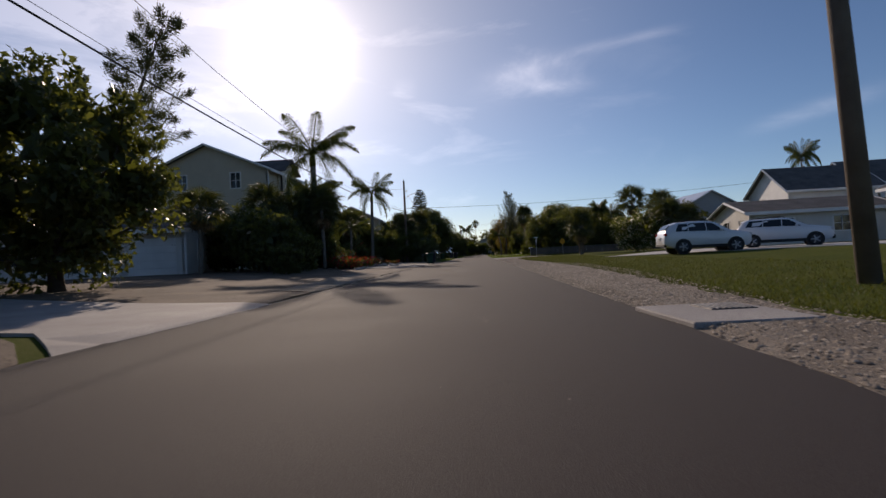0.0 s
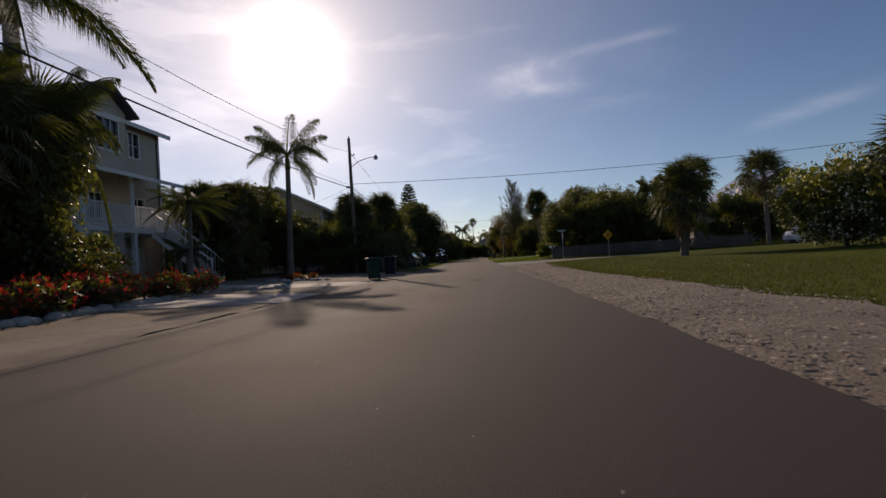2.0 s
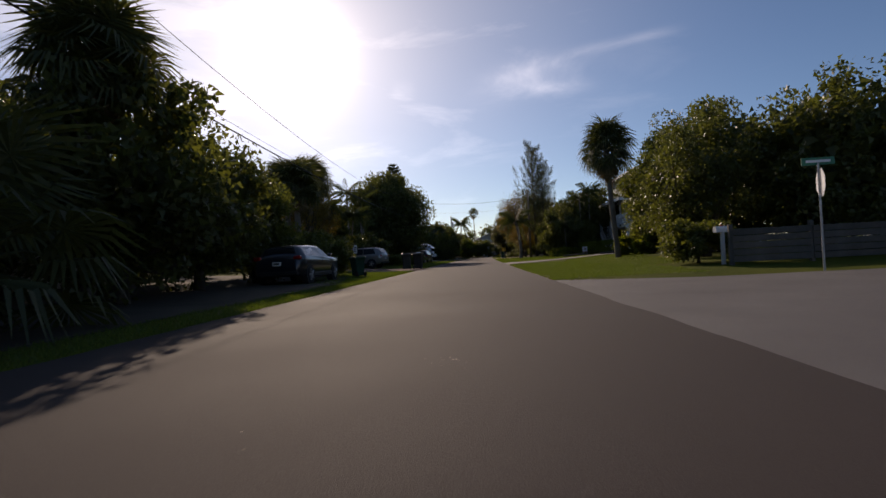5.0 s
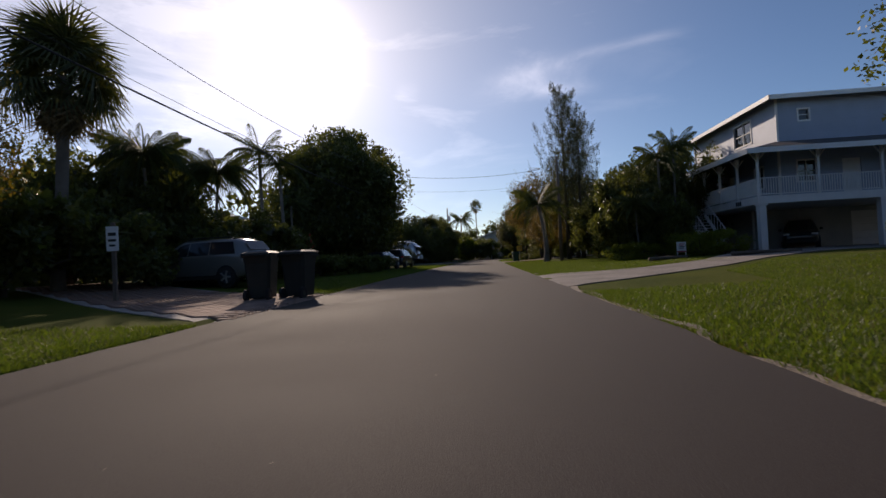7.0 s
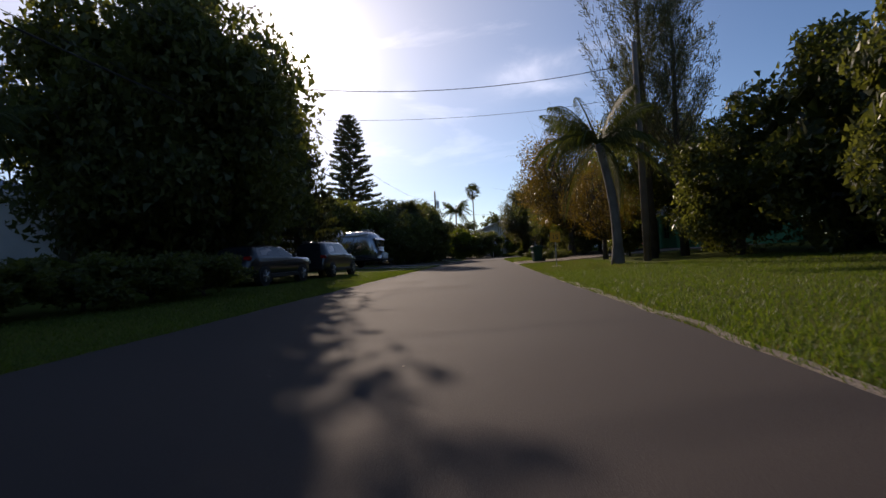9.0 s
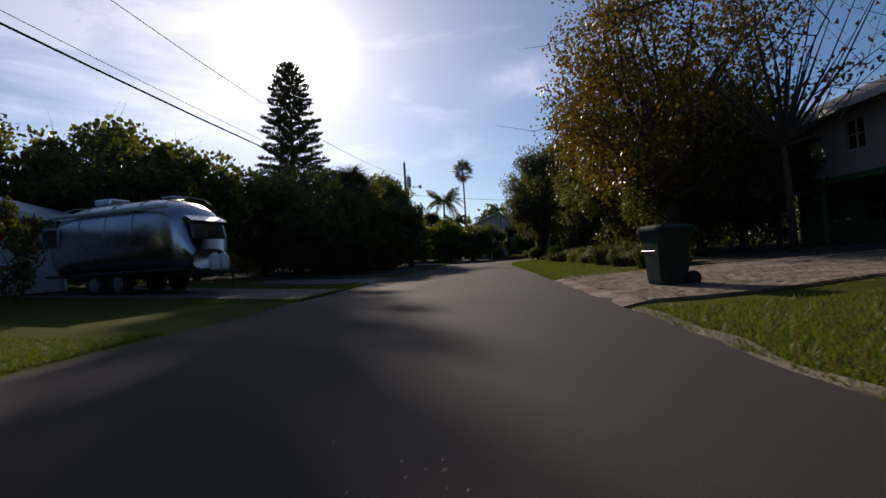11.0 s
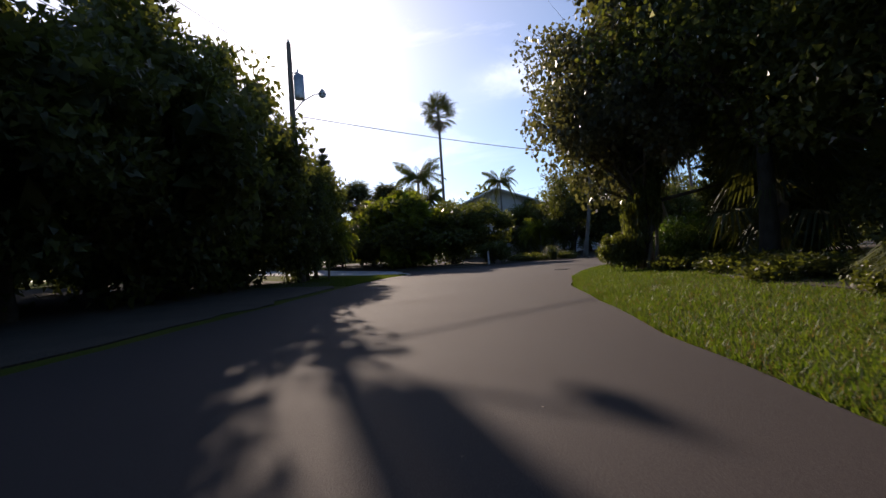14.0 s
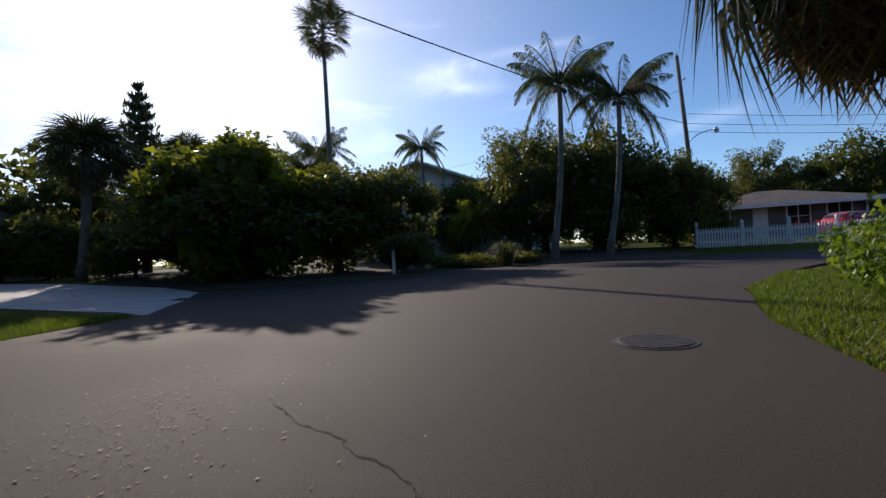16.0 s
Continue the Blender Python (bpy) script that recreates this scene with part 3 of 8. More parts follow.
# drives 5 and 6 use darker asphalt; their shade is put into the colour
sheet("driveway_5", [(-3.85, 144.4), (-3.75, 147.8), (-7, 149.7), (-14, 152.4), (-14, 147.6), (-7, 146.0)], M["asphalt_old"], 0.04, 0.1, 0.05, 0.7, True, "shaded grey strip under the trailer", "driveway")
sheet("driveway_6", [(-3.5, 151.2), (-3.4, 155.6), (-6.4, 156.2), (-9.5, 157.0), (-9.5, 154.0), (-6.4, 152.4)], M["asphalt_old"], 0.03, 0.1, 0.03, 0.7, True, "shaded grey driveway meeting the asphalt", "driveway")
sheet("driveway_7", [(-2.0, 185.6), (-2.6, 188.4), (-3.3, 191.2), (-5.4, 193.8), (-9.5, 196.4), (-16, 199), (-18, 194.5), (-10, 190.4), (-6, 188.1)], M["concrete_pale"], 0.025, 0.1, 0.02, 0.7, True, "bright pale concrete driveway at the bend", "driveway")

# ---- plants ----
def spin(n, r):
    """n random unit vectors."""
    v = r.normal(size=(n, 3))
    return v / np.linalg.norm(v, axis=1, keepdims=True)


def leaves(c, r, long, wide, droop=0.0, out=None, four=False):
    """Leaf blades at points c: rhombs of that length and width, loosely turned; out pulls them along given directions."""
    n = len(c)
    a = spin(n, r)
    if out is not None:
        a = a * 0.6 + out
    a[:, 2] -= droop
    a /= np.linalg.norm(a, axis=1, keepdims=True)
    b = np.cross(a, spin(n, r) * 0.9 + np.array([0, 0, 0.7]))
    b /= np.linalg.norm(b, axis=1, keepdims=True) + 1e-9
    k = r.uniform(0.6, 1.25, (n, 1))
    a, b = a * long * k, b * wide * k * 0.62
    if four:
        return np.stack([c, c + a * 0.5 + b, c + a, c + a * 0.5 - b], 1)
    return np.stack([c - b * 0.25, c + a * 0.5 + b, c + a * 0.9 - b * 0.6], 1)


def clumps(r, n, centre, radii, k, size, shell=0.55):
    """n points gathered in k clumps inside an ellipsoid; also the clumps' centres."""
    d = spin(k, r)
    rad = r.uniform(shell, 1.0, (k, 1)) ** 0.6
    cc = np.array(centre) + d * rad * np.array(radii)
    i = r.integers(0, k, n)
    s = r.uniform(0.6, 1.3, k)[i][:, None] * size
    p = cc[i] + spin(n, r) * s * r.uniform(0.25, 1.0, (n, 1)) ** 0.5 * np.array([1, 1, 0.75])
    return p, cc


def limbs(g, r, base, ends, r0, n=6):
    for e in ends:
        b, e = Vector(base), Vector(e)
        mid = b.lerp(e, 0.5) + Vector(r.normal(0, 0.12, 3).tolist()) * (e - b).length
        g.tube([b, b.lerp(mid, 0.6), mid, e], [r0, r0 * 0.75, r0 * 0.5, r0 * 0.16], n, False)


def broadleaf(seed, h, rad, leaf, n, size, trunk=0.3, low=0.3, k=46, extra=None, droop=0.1, bare=0, category="tree", long_ratio=0.55, four=False, stems=0):
    """A broad crown on a forked trunk. low: how far up the crown begins, as a share of h."""
    n, size = (int(n * 1.25), size * 0.93) if long_ratio < 0.9 else (n, size)
    def build():
        r = np.random.default_rng(seed)
        ob = thing("tree" if category == "tree" else "shrub", Matrix())
        cz = h * (low + 1) / 2
        p, cc = clumps(r, n, (0, 0, cz), (rad, rad, h * (1 - low) / 2), k, rad * 0.3)
        p[:, 2] = np.maximum(p[:, 2], 0.05 + 0.3 * r.random(len(p)))
        g = G()
        fork = h * max(low, 0.18) * 0.9
        sway = r.normal(0, 0.12, 2)
        g.tube([(0, 0, -0.15), (sway[0] * 0.3, sway[1] * 0.3, fork * 0.5), (sway[0], sway[1], fork)], [trunk * 1.35, trunk, trunk * 0.85], 9)
        pick = cc[r.permutation(len(cc))[: 10 + bare]]
        limbs(g, r, (sway[0], sway[1], fork * 0.96), pick, trunk * 0.5)
        if bare:
            for e in pick[:bare]:
                for _ in range(5):
                    q = e + r.normal(0, rad * 0.28, 3) + np.array([0, 0, rad * 0.15])
                    limbs(g, r, tuple(e), [q], trunk * 0.1, 4)
        part("trunk", g, M["bark"], ob, "", True)
        for i in range(stems):
            a, gs = i * 2.4, G()
            foot = Vector((0.3 * math.cos(a), 0.3 * math.sin(a), -0.1))
            knee = Vector((0.38 * math.cos(a + 0.9), 0.38 * math.sin(a + 0.9), h * 0.2))
            neck = Vector((0.3 * math.cos(a + 2.2), 0.3 * math.sin(a + 2.2), h * 0.36))
            end = Vector((0.9 * math.cos(a + 1.2), 0.9 * math.sin(a + 1.2), h * r.uniform(0.55, 0.75)))
            gs.tube([foot, foot.lerp(knee, 0.6), knee, neck, neck.lerp(end, 0.5), end], [0.07, 0.05, 0.042, 0.04, 0.034, 0.015], 7)
            part("stem", gs, M["palm_bark"], ob, "pale twisting stem", True)
        part("crown", quads("crown", leaves(p, r, size, size * long_ratio, droop, None, four or long_ratio > 0.9), M[leaf]), None, ob)
        inner = np.array([0, 0, cz]) + (p[r.permutation(len(p))[: n // 6]] - np.array([0, 0, cz])) * 0.74
        part("inner_leaves", quads("inner_leaves", leaves(inner, r, size * 2.3, size * 1.7, droop), M[leaf]), None, ob) if bare < 20 and h > 2.0 else None
        if extra:
            name, m2, share, s2 = extra
            q = p[r.permutation(len(p))[: int(n * share)]] + spin(int(n * share), r) * size * 0.8
            part(name, quads(name, leaves(q, r, s2, s2 * 0.7, 0), M[m2]), None, ob)
        return ob
    return build


def feather_frond(name, seed, length, rise, fall, leaflet, n=54, m="leaf_palm", curl=1.0, limp=0.35, plume=0.0):
    """One feather frond from the origin along +x: it rises, then falls; leaflets hang at both sides."""
    r = np.random.default_rng(seed)
    t = np.linspace(0, 1, 11)
    x = length * (t - 0.12 * fall * t * t)
    z = length * (rise * t - fall * t ** 2.2 * curl)
    g = G()
    g.tube([(x[i], 0, z[i]) for i in range(11)], [0.045 * (1 - 0.85 * v) * length / 3 + 0.006 for v in t], 4, False)
    s = np.linspace(0.14, 0.99, n)
    px, pz = np.interp(s, t, x), np.interp(s, t, z)
    out = []
    for side in (-1, 1):
        ln = leaflet * np.sin(np.pi * np.clip(s * 0.86 + 0.14, 0, 1)) ** 0.6 * r.uniform(0.85, 1.1, n)
        w = 0.006 + 0.0027 * length
        dx, dy, dz = 0.45 + 0.5 * s, side * np.ones(n) * 0.8, -limp - 0.25 * r.random(n) + plume * r.uniform(-0.9, 1.1, n)
        d = np.stack([dx, dy, dz], 1)
        d /= np.linalg.norm(d, axis=1, keepdims=True)
        c = np.stack([px, 0 * s, pz], 1)
        tip = c + d * ln[:, None]
        tip[:, 2] -= (0.25 + 0.2 * r.random(n)) * ln
        mid = c + d * ln[:, None] * 0.5
        wv = np.stack([np.full(n, w), 0 * s, 0.4 * np.full(n, w)], 1)
        out.append(np.stack([c, mid + wv, tip, mid - wv], 1))
    for q in np.concatenate(out):
        g.add(q.tolist(), [(0, 1, 2, 3)])
    return mesh(name, g, M[m])


FRONDS = {}


def frond_set(tag, length, m="leaf_palm", leaflet=None, limp=0.35, plume=0.0, n=54):
    if tag not in FRONDS:
        lf = leaflet or length * 0.185
        FRONDS[tag] = [feather_frond("frond", 11, length * 0.9, 1.15, 0.6, lf, m=m, limp=limp, plume=plume, n=n), feather_frond("frond", 12, length, 0.6, 0.85, lf, m=m, limp=limp, plume=plume, n=n),
                       feather_frond("frond", 13, length, 0.15, 0.95, lf, m=m, limp=limp + 0.15, plume=plume, n=n)]
    return FRONDS[tag]


def trunk_curve(h, lean, bend, r0, r1, n=12, base=1.5):
    pts, rad = [], []
    for i in range(n + 1):
        t = i / n
        pts.append((lean * (t ** 1.4) + bend * math.sin(t * math.pi), 0, h * t - (0.2 if i == 0 else 0)))
        flare = base - (base - 1) * min(1, t * 7)
        rad.append((r0 + (r1 - r0) * t) * flare * (1 + 0.03 * ((i % 2) - 0.5)))
    return pts, rad


def feather_palm(tag, seed, h, length, n, r0=0.15, r1=0.11, lean=0.0, bend=0.0, shaft=0.0, nuts=0, m="leaf_palm", leaflet=None, limp=0.35, plume=0.0, count=54, split=(0.28, 0.65)):
    def build():
        r = np.random.default_rng(seed)
        ob = thing("palm", Matrix())
        pts, rad = trunk_curve(h, lean, bend, r0, r1)
        part("trunk", G().tube(pts, rad, 10), M["palm_bark"], ob, "", True)
        top = Vector(pts[-1])
        if shaft:
            part("crownshaft", G().tube([top - Vector((0, 0, 0.1)), top + Vector((0, 0, shaft * 0.4)), top + Vector((0, 0, shaft))], [r1 * 1.25, r1 * 1.15, r1 * 0.5], 9), M["leaf_mid"], ob, "smooth green crownshaft", True)
        fs = frond_set(tag, length, m, leaflet, limp, plume, count)
        for i in range(n):
            f = i / n
            k = 0 if f < split[0] else (1 if f < split[1] else 2)
            o = new("frond", fs[k])
            o.parent = ob
            o.location = top + Vector((0, 0, shaft * 0.85))
            o.rotation_euler = (float(r.normal(0, 0.12)), float(r.normal(0, 0.1)) + (0.35 if k == 2 and f > 0.88 else 0), i * 2.39996 + float(r.normal(0, 0.2)))
            s = float(r.uniform(0.85, 1.1))
            o.scale = (s, s, s)
        for i in range(nuts):
            a = i * 2.4
            g = G().tube([(0, 0, -0.13), (0, 0, -0.07), (0, 0, 0.03), (0, 0, 0.11)], [0.02, 0.09, 0.1, 0.03], 7)
            o = part("coconut", g, M["coconut"], ob, "", True)
            o.location = top + Vector((0.24 * math.cos(a), 0.24 * math.sin(a), -0.18 - 0.05 * (i % 3)))
        return ob
    return build


def fan_leaf(name, seed, rad, stem, m, segs=30, droop=0.45, folded=0.0):
    """A fan leaf: a stem along +x, then blades spread round its end, their tips drooping."""
    r = np.random.default_rng(seed)
    g = G()
    g.tube([(0, 0, 0), (stem * 0.55, 0, stem * 0.12), (stem, 0, 0.02)], [0.028, 0.02, 0.014], 4, False)
    for i in range(segs):
        a = (i / (segs - 1) - 0.5) * math.radians(285) * (1 - folded)
        ln = rad * (0.72 + 0.28 * math.cos(a * 0.5)) * r.uniform(0.9, 1.05)
        d = Vector((math.cos(a), math.sin(a), -0.08 * abs(a)))
        w = Vector((-math.sin(a), math.cos(a), 0.5 * (1 if i % 2 else -1))) * 0.03 * (rad / 0.9)
        c, mid, tip = Vector((stem, 0, 0.02)), Vector((stem, 0, 0.02)) + d * ln * 0.55, Vector((stem, 0, 0.02)) + d * ln
        tip.z -= droop * ln * r.uniform(0.5, 1.1)
        g.add([c, mid + w, mid - w, tip], [(0, 1, 2), (1, 3, 2)])
    return mesh(name, g, M[m])


FANS = {}


def fan_palm(tag, seed, h, rad, stem, n, r0=0.17, r1=0.15, lean=0.0, bend=0.0, skirt=0, boots=0, m="leaf_fan", droops=(0.45, 0.7)):
    def build():
        r = np.random.default_rng(seed)
        ob = thing("fan_palm", Matrix())
        pts, rd = trunk_curve(h, lean, bend, r0, r1, 12, 1.25)
        g = G().tube(pts, rd, 10)
        part("trunk", g, M["palm_bark"], ob, "", True)
        top = Vector(pts[-1])
        if boots:
            gb = G()
            for i in range(boots):
                t = 0.12 + 0.85 * i / boots
                q = Vector(pts[int(t * 12)]).lerp(Vector(pts[min(12, int(t * 12) + 1)]), t * 12 % 1)
                a = i * 2.39996
                o = Vector((math.cos(a), math.sin(a), 0))
                gb.tube([q + o * r0 * 0.8, q + o * (r0 + 0.1) + Vector((0, 0, 0.16)), q + o * (r0 + 0.14) + Vector((0, 0, 0.34))], [0.07, 0.055, 0.03], 4)
            part("husk", gb, M["pole_wood"], ob, "old leaf bases crossing on the trunk")
        if tag not in FANS:
            FANS[tag] = [fan_leaf("fan_leaf", 3, rad, stem, m, 30, droops[0]), fan_leaf("fan_leaf", 4, rad * 0.95, stem * 0.9, m, 30, droops[1]), fan_leaf("dead_leaf", 5, rad * 0.95, stem * 0.6, "leaf_dead", 14, 0.9, 0.55)]
        for i in range(n + skirt):
            dead = i >= n
            o = new("dead_leaf" if dead else "fan_leaf", FANS[tag][2 if dead else i % 2])
            o.parent = ob
            up = math.radians(82 - 118 * (i + 0.5) / n) if not dead else math.radians(-62 - 16 * r.random())
            o.location = top + Vector((0, 0, 0.12 - (0.25 + 0.3 * r.random() if dead else 0.35 * i / n)))
            o.rotation_euler = (float(r.normal(0, 0.35)), -up, i * 2.39996 + float(r.normal(0, 0.15)))
            s = float(r.uniform(0.85, 1.1))
            o.scale = (s, s, s)
        return ob
    return build


def casuarina(seed, h, rad, n=9000, m="needle_pale", low=0.2, lean=0.0, wide=0.045, rise=(1.0, 2.0), tufts=0):
    """A wispy pine-like tree: steep branches with hanging needles."""
    def build():
        r = np.random.default_rng(seed)
        ob = thing("casuarina", Matrix())
        g = G()
        g.tube([(0, 0, -0.2), (0.1, 0, h * 0.4), (0, 0.1, h * 0.75), (0.15, 0, h)], [0.3, 0.2, 0.1, 0.02], 8)
        cs, dirs = [], []
        k = 46
        for i in range(k):
            t = low + (0.97 - low) * i / k
            a = i * 2.39996
            ln = rad * (1.15 - t) * r.uniform(0.6, 1.25) / (1.15 - low) + 0.3
            b = Vector((0.05, 0.05, h * t))
            e = b + Vector((math.cos(a) * ln, math.sin(a) * ln, ln * r.uniform(*rise)))
            g.tube([b, b.lerp(e, 0.5) + Vector((0, 0, -0.1 * ln)), e], [0.05 * (1.1 - t), 0.03 * (1.1 - t), 0.006], 4, False)
            q = max(20, int(n / k * (0.5 + ln / rad)))
            u = r.uniform(0.15, 1.05, q)[:, None] if not tufts else (r.choice(np.linspace(0.3, 1.0, tufts), q) + r.normal(0, 0.045, q))[:, None]
            c = np.array(b) + (np.array(e) - np.array(b)) * u + r.normal(0, 1, (q, 3)) * (0.1 + 0.16 * np.sin(np.pi * np.clip(u, 0, 1)) * ln / 2)
            cs.append(c)
            dirs.append(np.tile(np.array((e - b).normalized()), (q, 1)) * 0.8)
        c, d = np.concatenate(cs), np.concatenate(dirs)
        g.v = [(x + lean * z, y, z) for x, y, z in g.v]
        c[:, 0] += lean * c[:, 2]
        part("trunk", g, M["bark"], ob, "", True)
        part("foliage", quads("foliage", leaves(c, r, 0.42, wide, 0.15, d), M[m]), None, ob)
        return ob
    return build


def norfolk(seed, h, rad, tiers=24, n=30000, low=0.08, blunt=0.75):
    """A tall cone of flat tiers with upturned tufts."""
    def build():
        r = np.random.default_rng(seed)
        ob = thing("norfolk_pine", Matrix())
        g = G()
        g.tube([(0, 0, -0.2), (0, 0, h * 0.5), (0, 0, h)], [0.28, 0.16, 0.02], 8)
        cs = []
        for j in range(tiers):
            t = low + (0.985 - low) * (j / (tiers - 1)) ** 0.92
            ln = rad * ((1 - t) / (1 - low)) ** blunt * r.uniform(0.88, 1.1) + 0.12
            k = 7
            for i in range(k):
                a = 2 * math.pi * (i + 0.5 * (j % 2)) / k + r.normal(0, 0.08)
                b = Vector((0, 0, h * t))
                e = b + Vector((math.cos(a) * ln, math.sin(a) * ln, ln * r.uniform(0.1, 0.34)))
                g.tube([b, b.lerp(e, 0.5) - Vector((0, 0, ln * 0.05)), e], [0.035, 0.025, 0.008], 4, False)
                q = max(6, int(n / tiers / k * 2 * ln / rad * 0.8))
                u = r.uniform(0.2, 1.0, q)[:, None]
                side = np.array([-math.sin(a), math.cos(a), 0.25])
                c = np.array(b) + (np.array(e) - np.array(b)) * u + side * r.normal(0, 0.09 * ln + 0.04, q)[:, None] * (1.1 - u) + r.normal(0, 0.04, (q, 3))
                cs.append(c)
        c = np.concatenate(cs)
        up = np.tile([0, 0, 0.9], (len(c), 1))
        part("trunk", g, M["bark"], ob, "", True)
        part("foliage", quads("foliage", leaves(c, r, 0.44, 0.11, 0, up), M["needle"]), None, ob)
        return ob
    return build


def grass_clump(seed, h, spread, n, m="reed", name="grass_clump"):
    """A tuft of arching blades."""
    def build():
        r = np.random.default_rng(seed)
        a, k = r.uniform(0, 6.283, n), r.uniform(0.15, 1.0, n)
        d = np.stack([np.cos(a), np.sin(a), 0 * a], 1)
        b = d * (spread * 0.35 * r.random((n, 1)))
        hh = h * r.uniform(0.55, 1.1, n)[:, None]
        mid = b + d * spread * 0.45 * k[:, None] + np.array([0, 0, 1]) * hh * 0.8
        tip = b + d * spread * 1.1 * k[:, None] + np.array([0, 0, 1]) * hh * (1.0 - 0.55 * k[:, None])
        w = np.stack([-np.sin(a), np.cos(a), 0 * a], 1) * 0.014 * (h / 0.8)
        q = np.concatenate([np.stack([b - w, b + w, mid + w, mid - w], 1), np.stack([mid - w, mid + w, tip + w * 0.15, tip - w * 0.15], 1)])
        return solo(name, quads(name, q, M[m]), None)
    return build


def shrub(seed, h, rad, leaf, n, size, extra=None, k=30, long_ratio=0.55):
    return broadleaf(seed, h, rad, leaf, n, size, 0.07, 0.03, k, extra, 0.05, 0, "shrub", long_ratio)


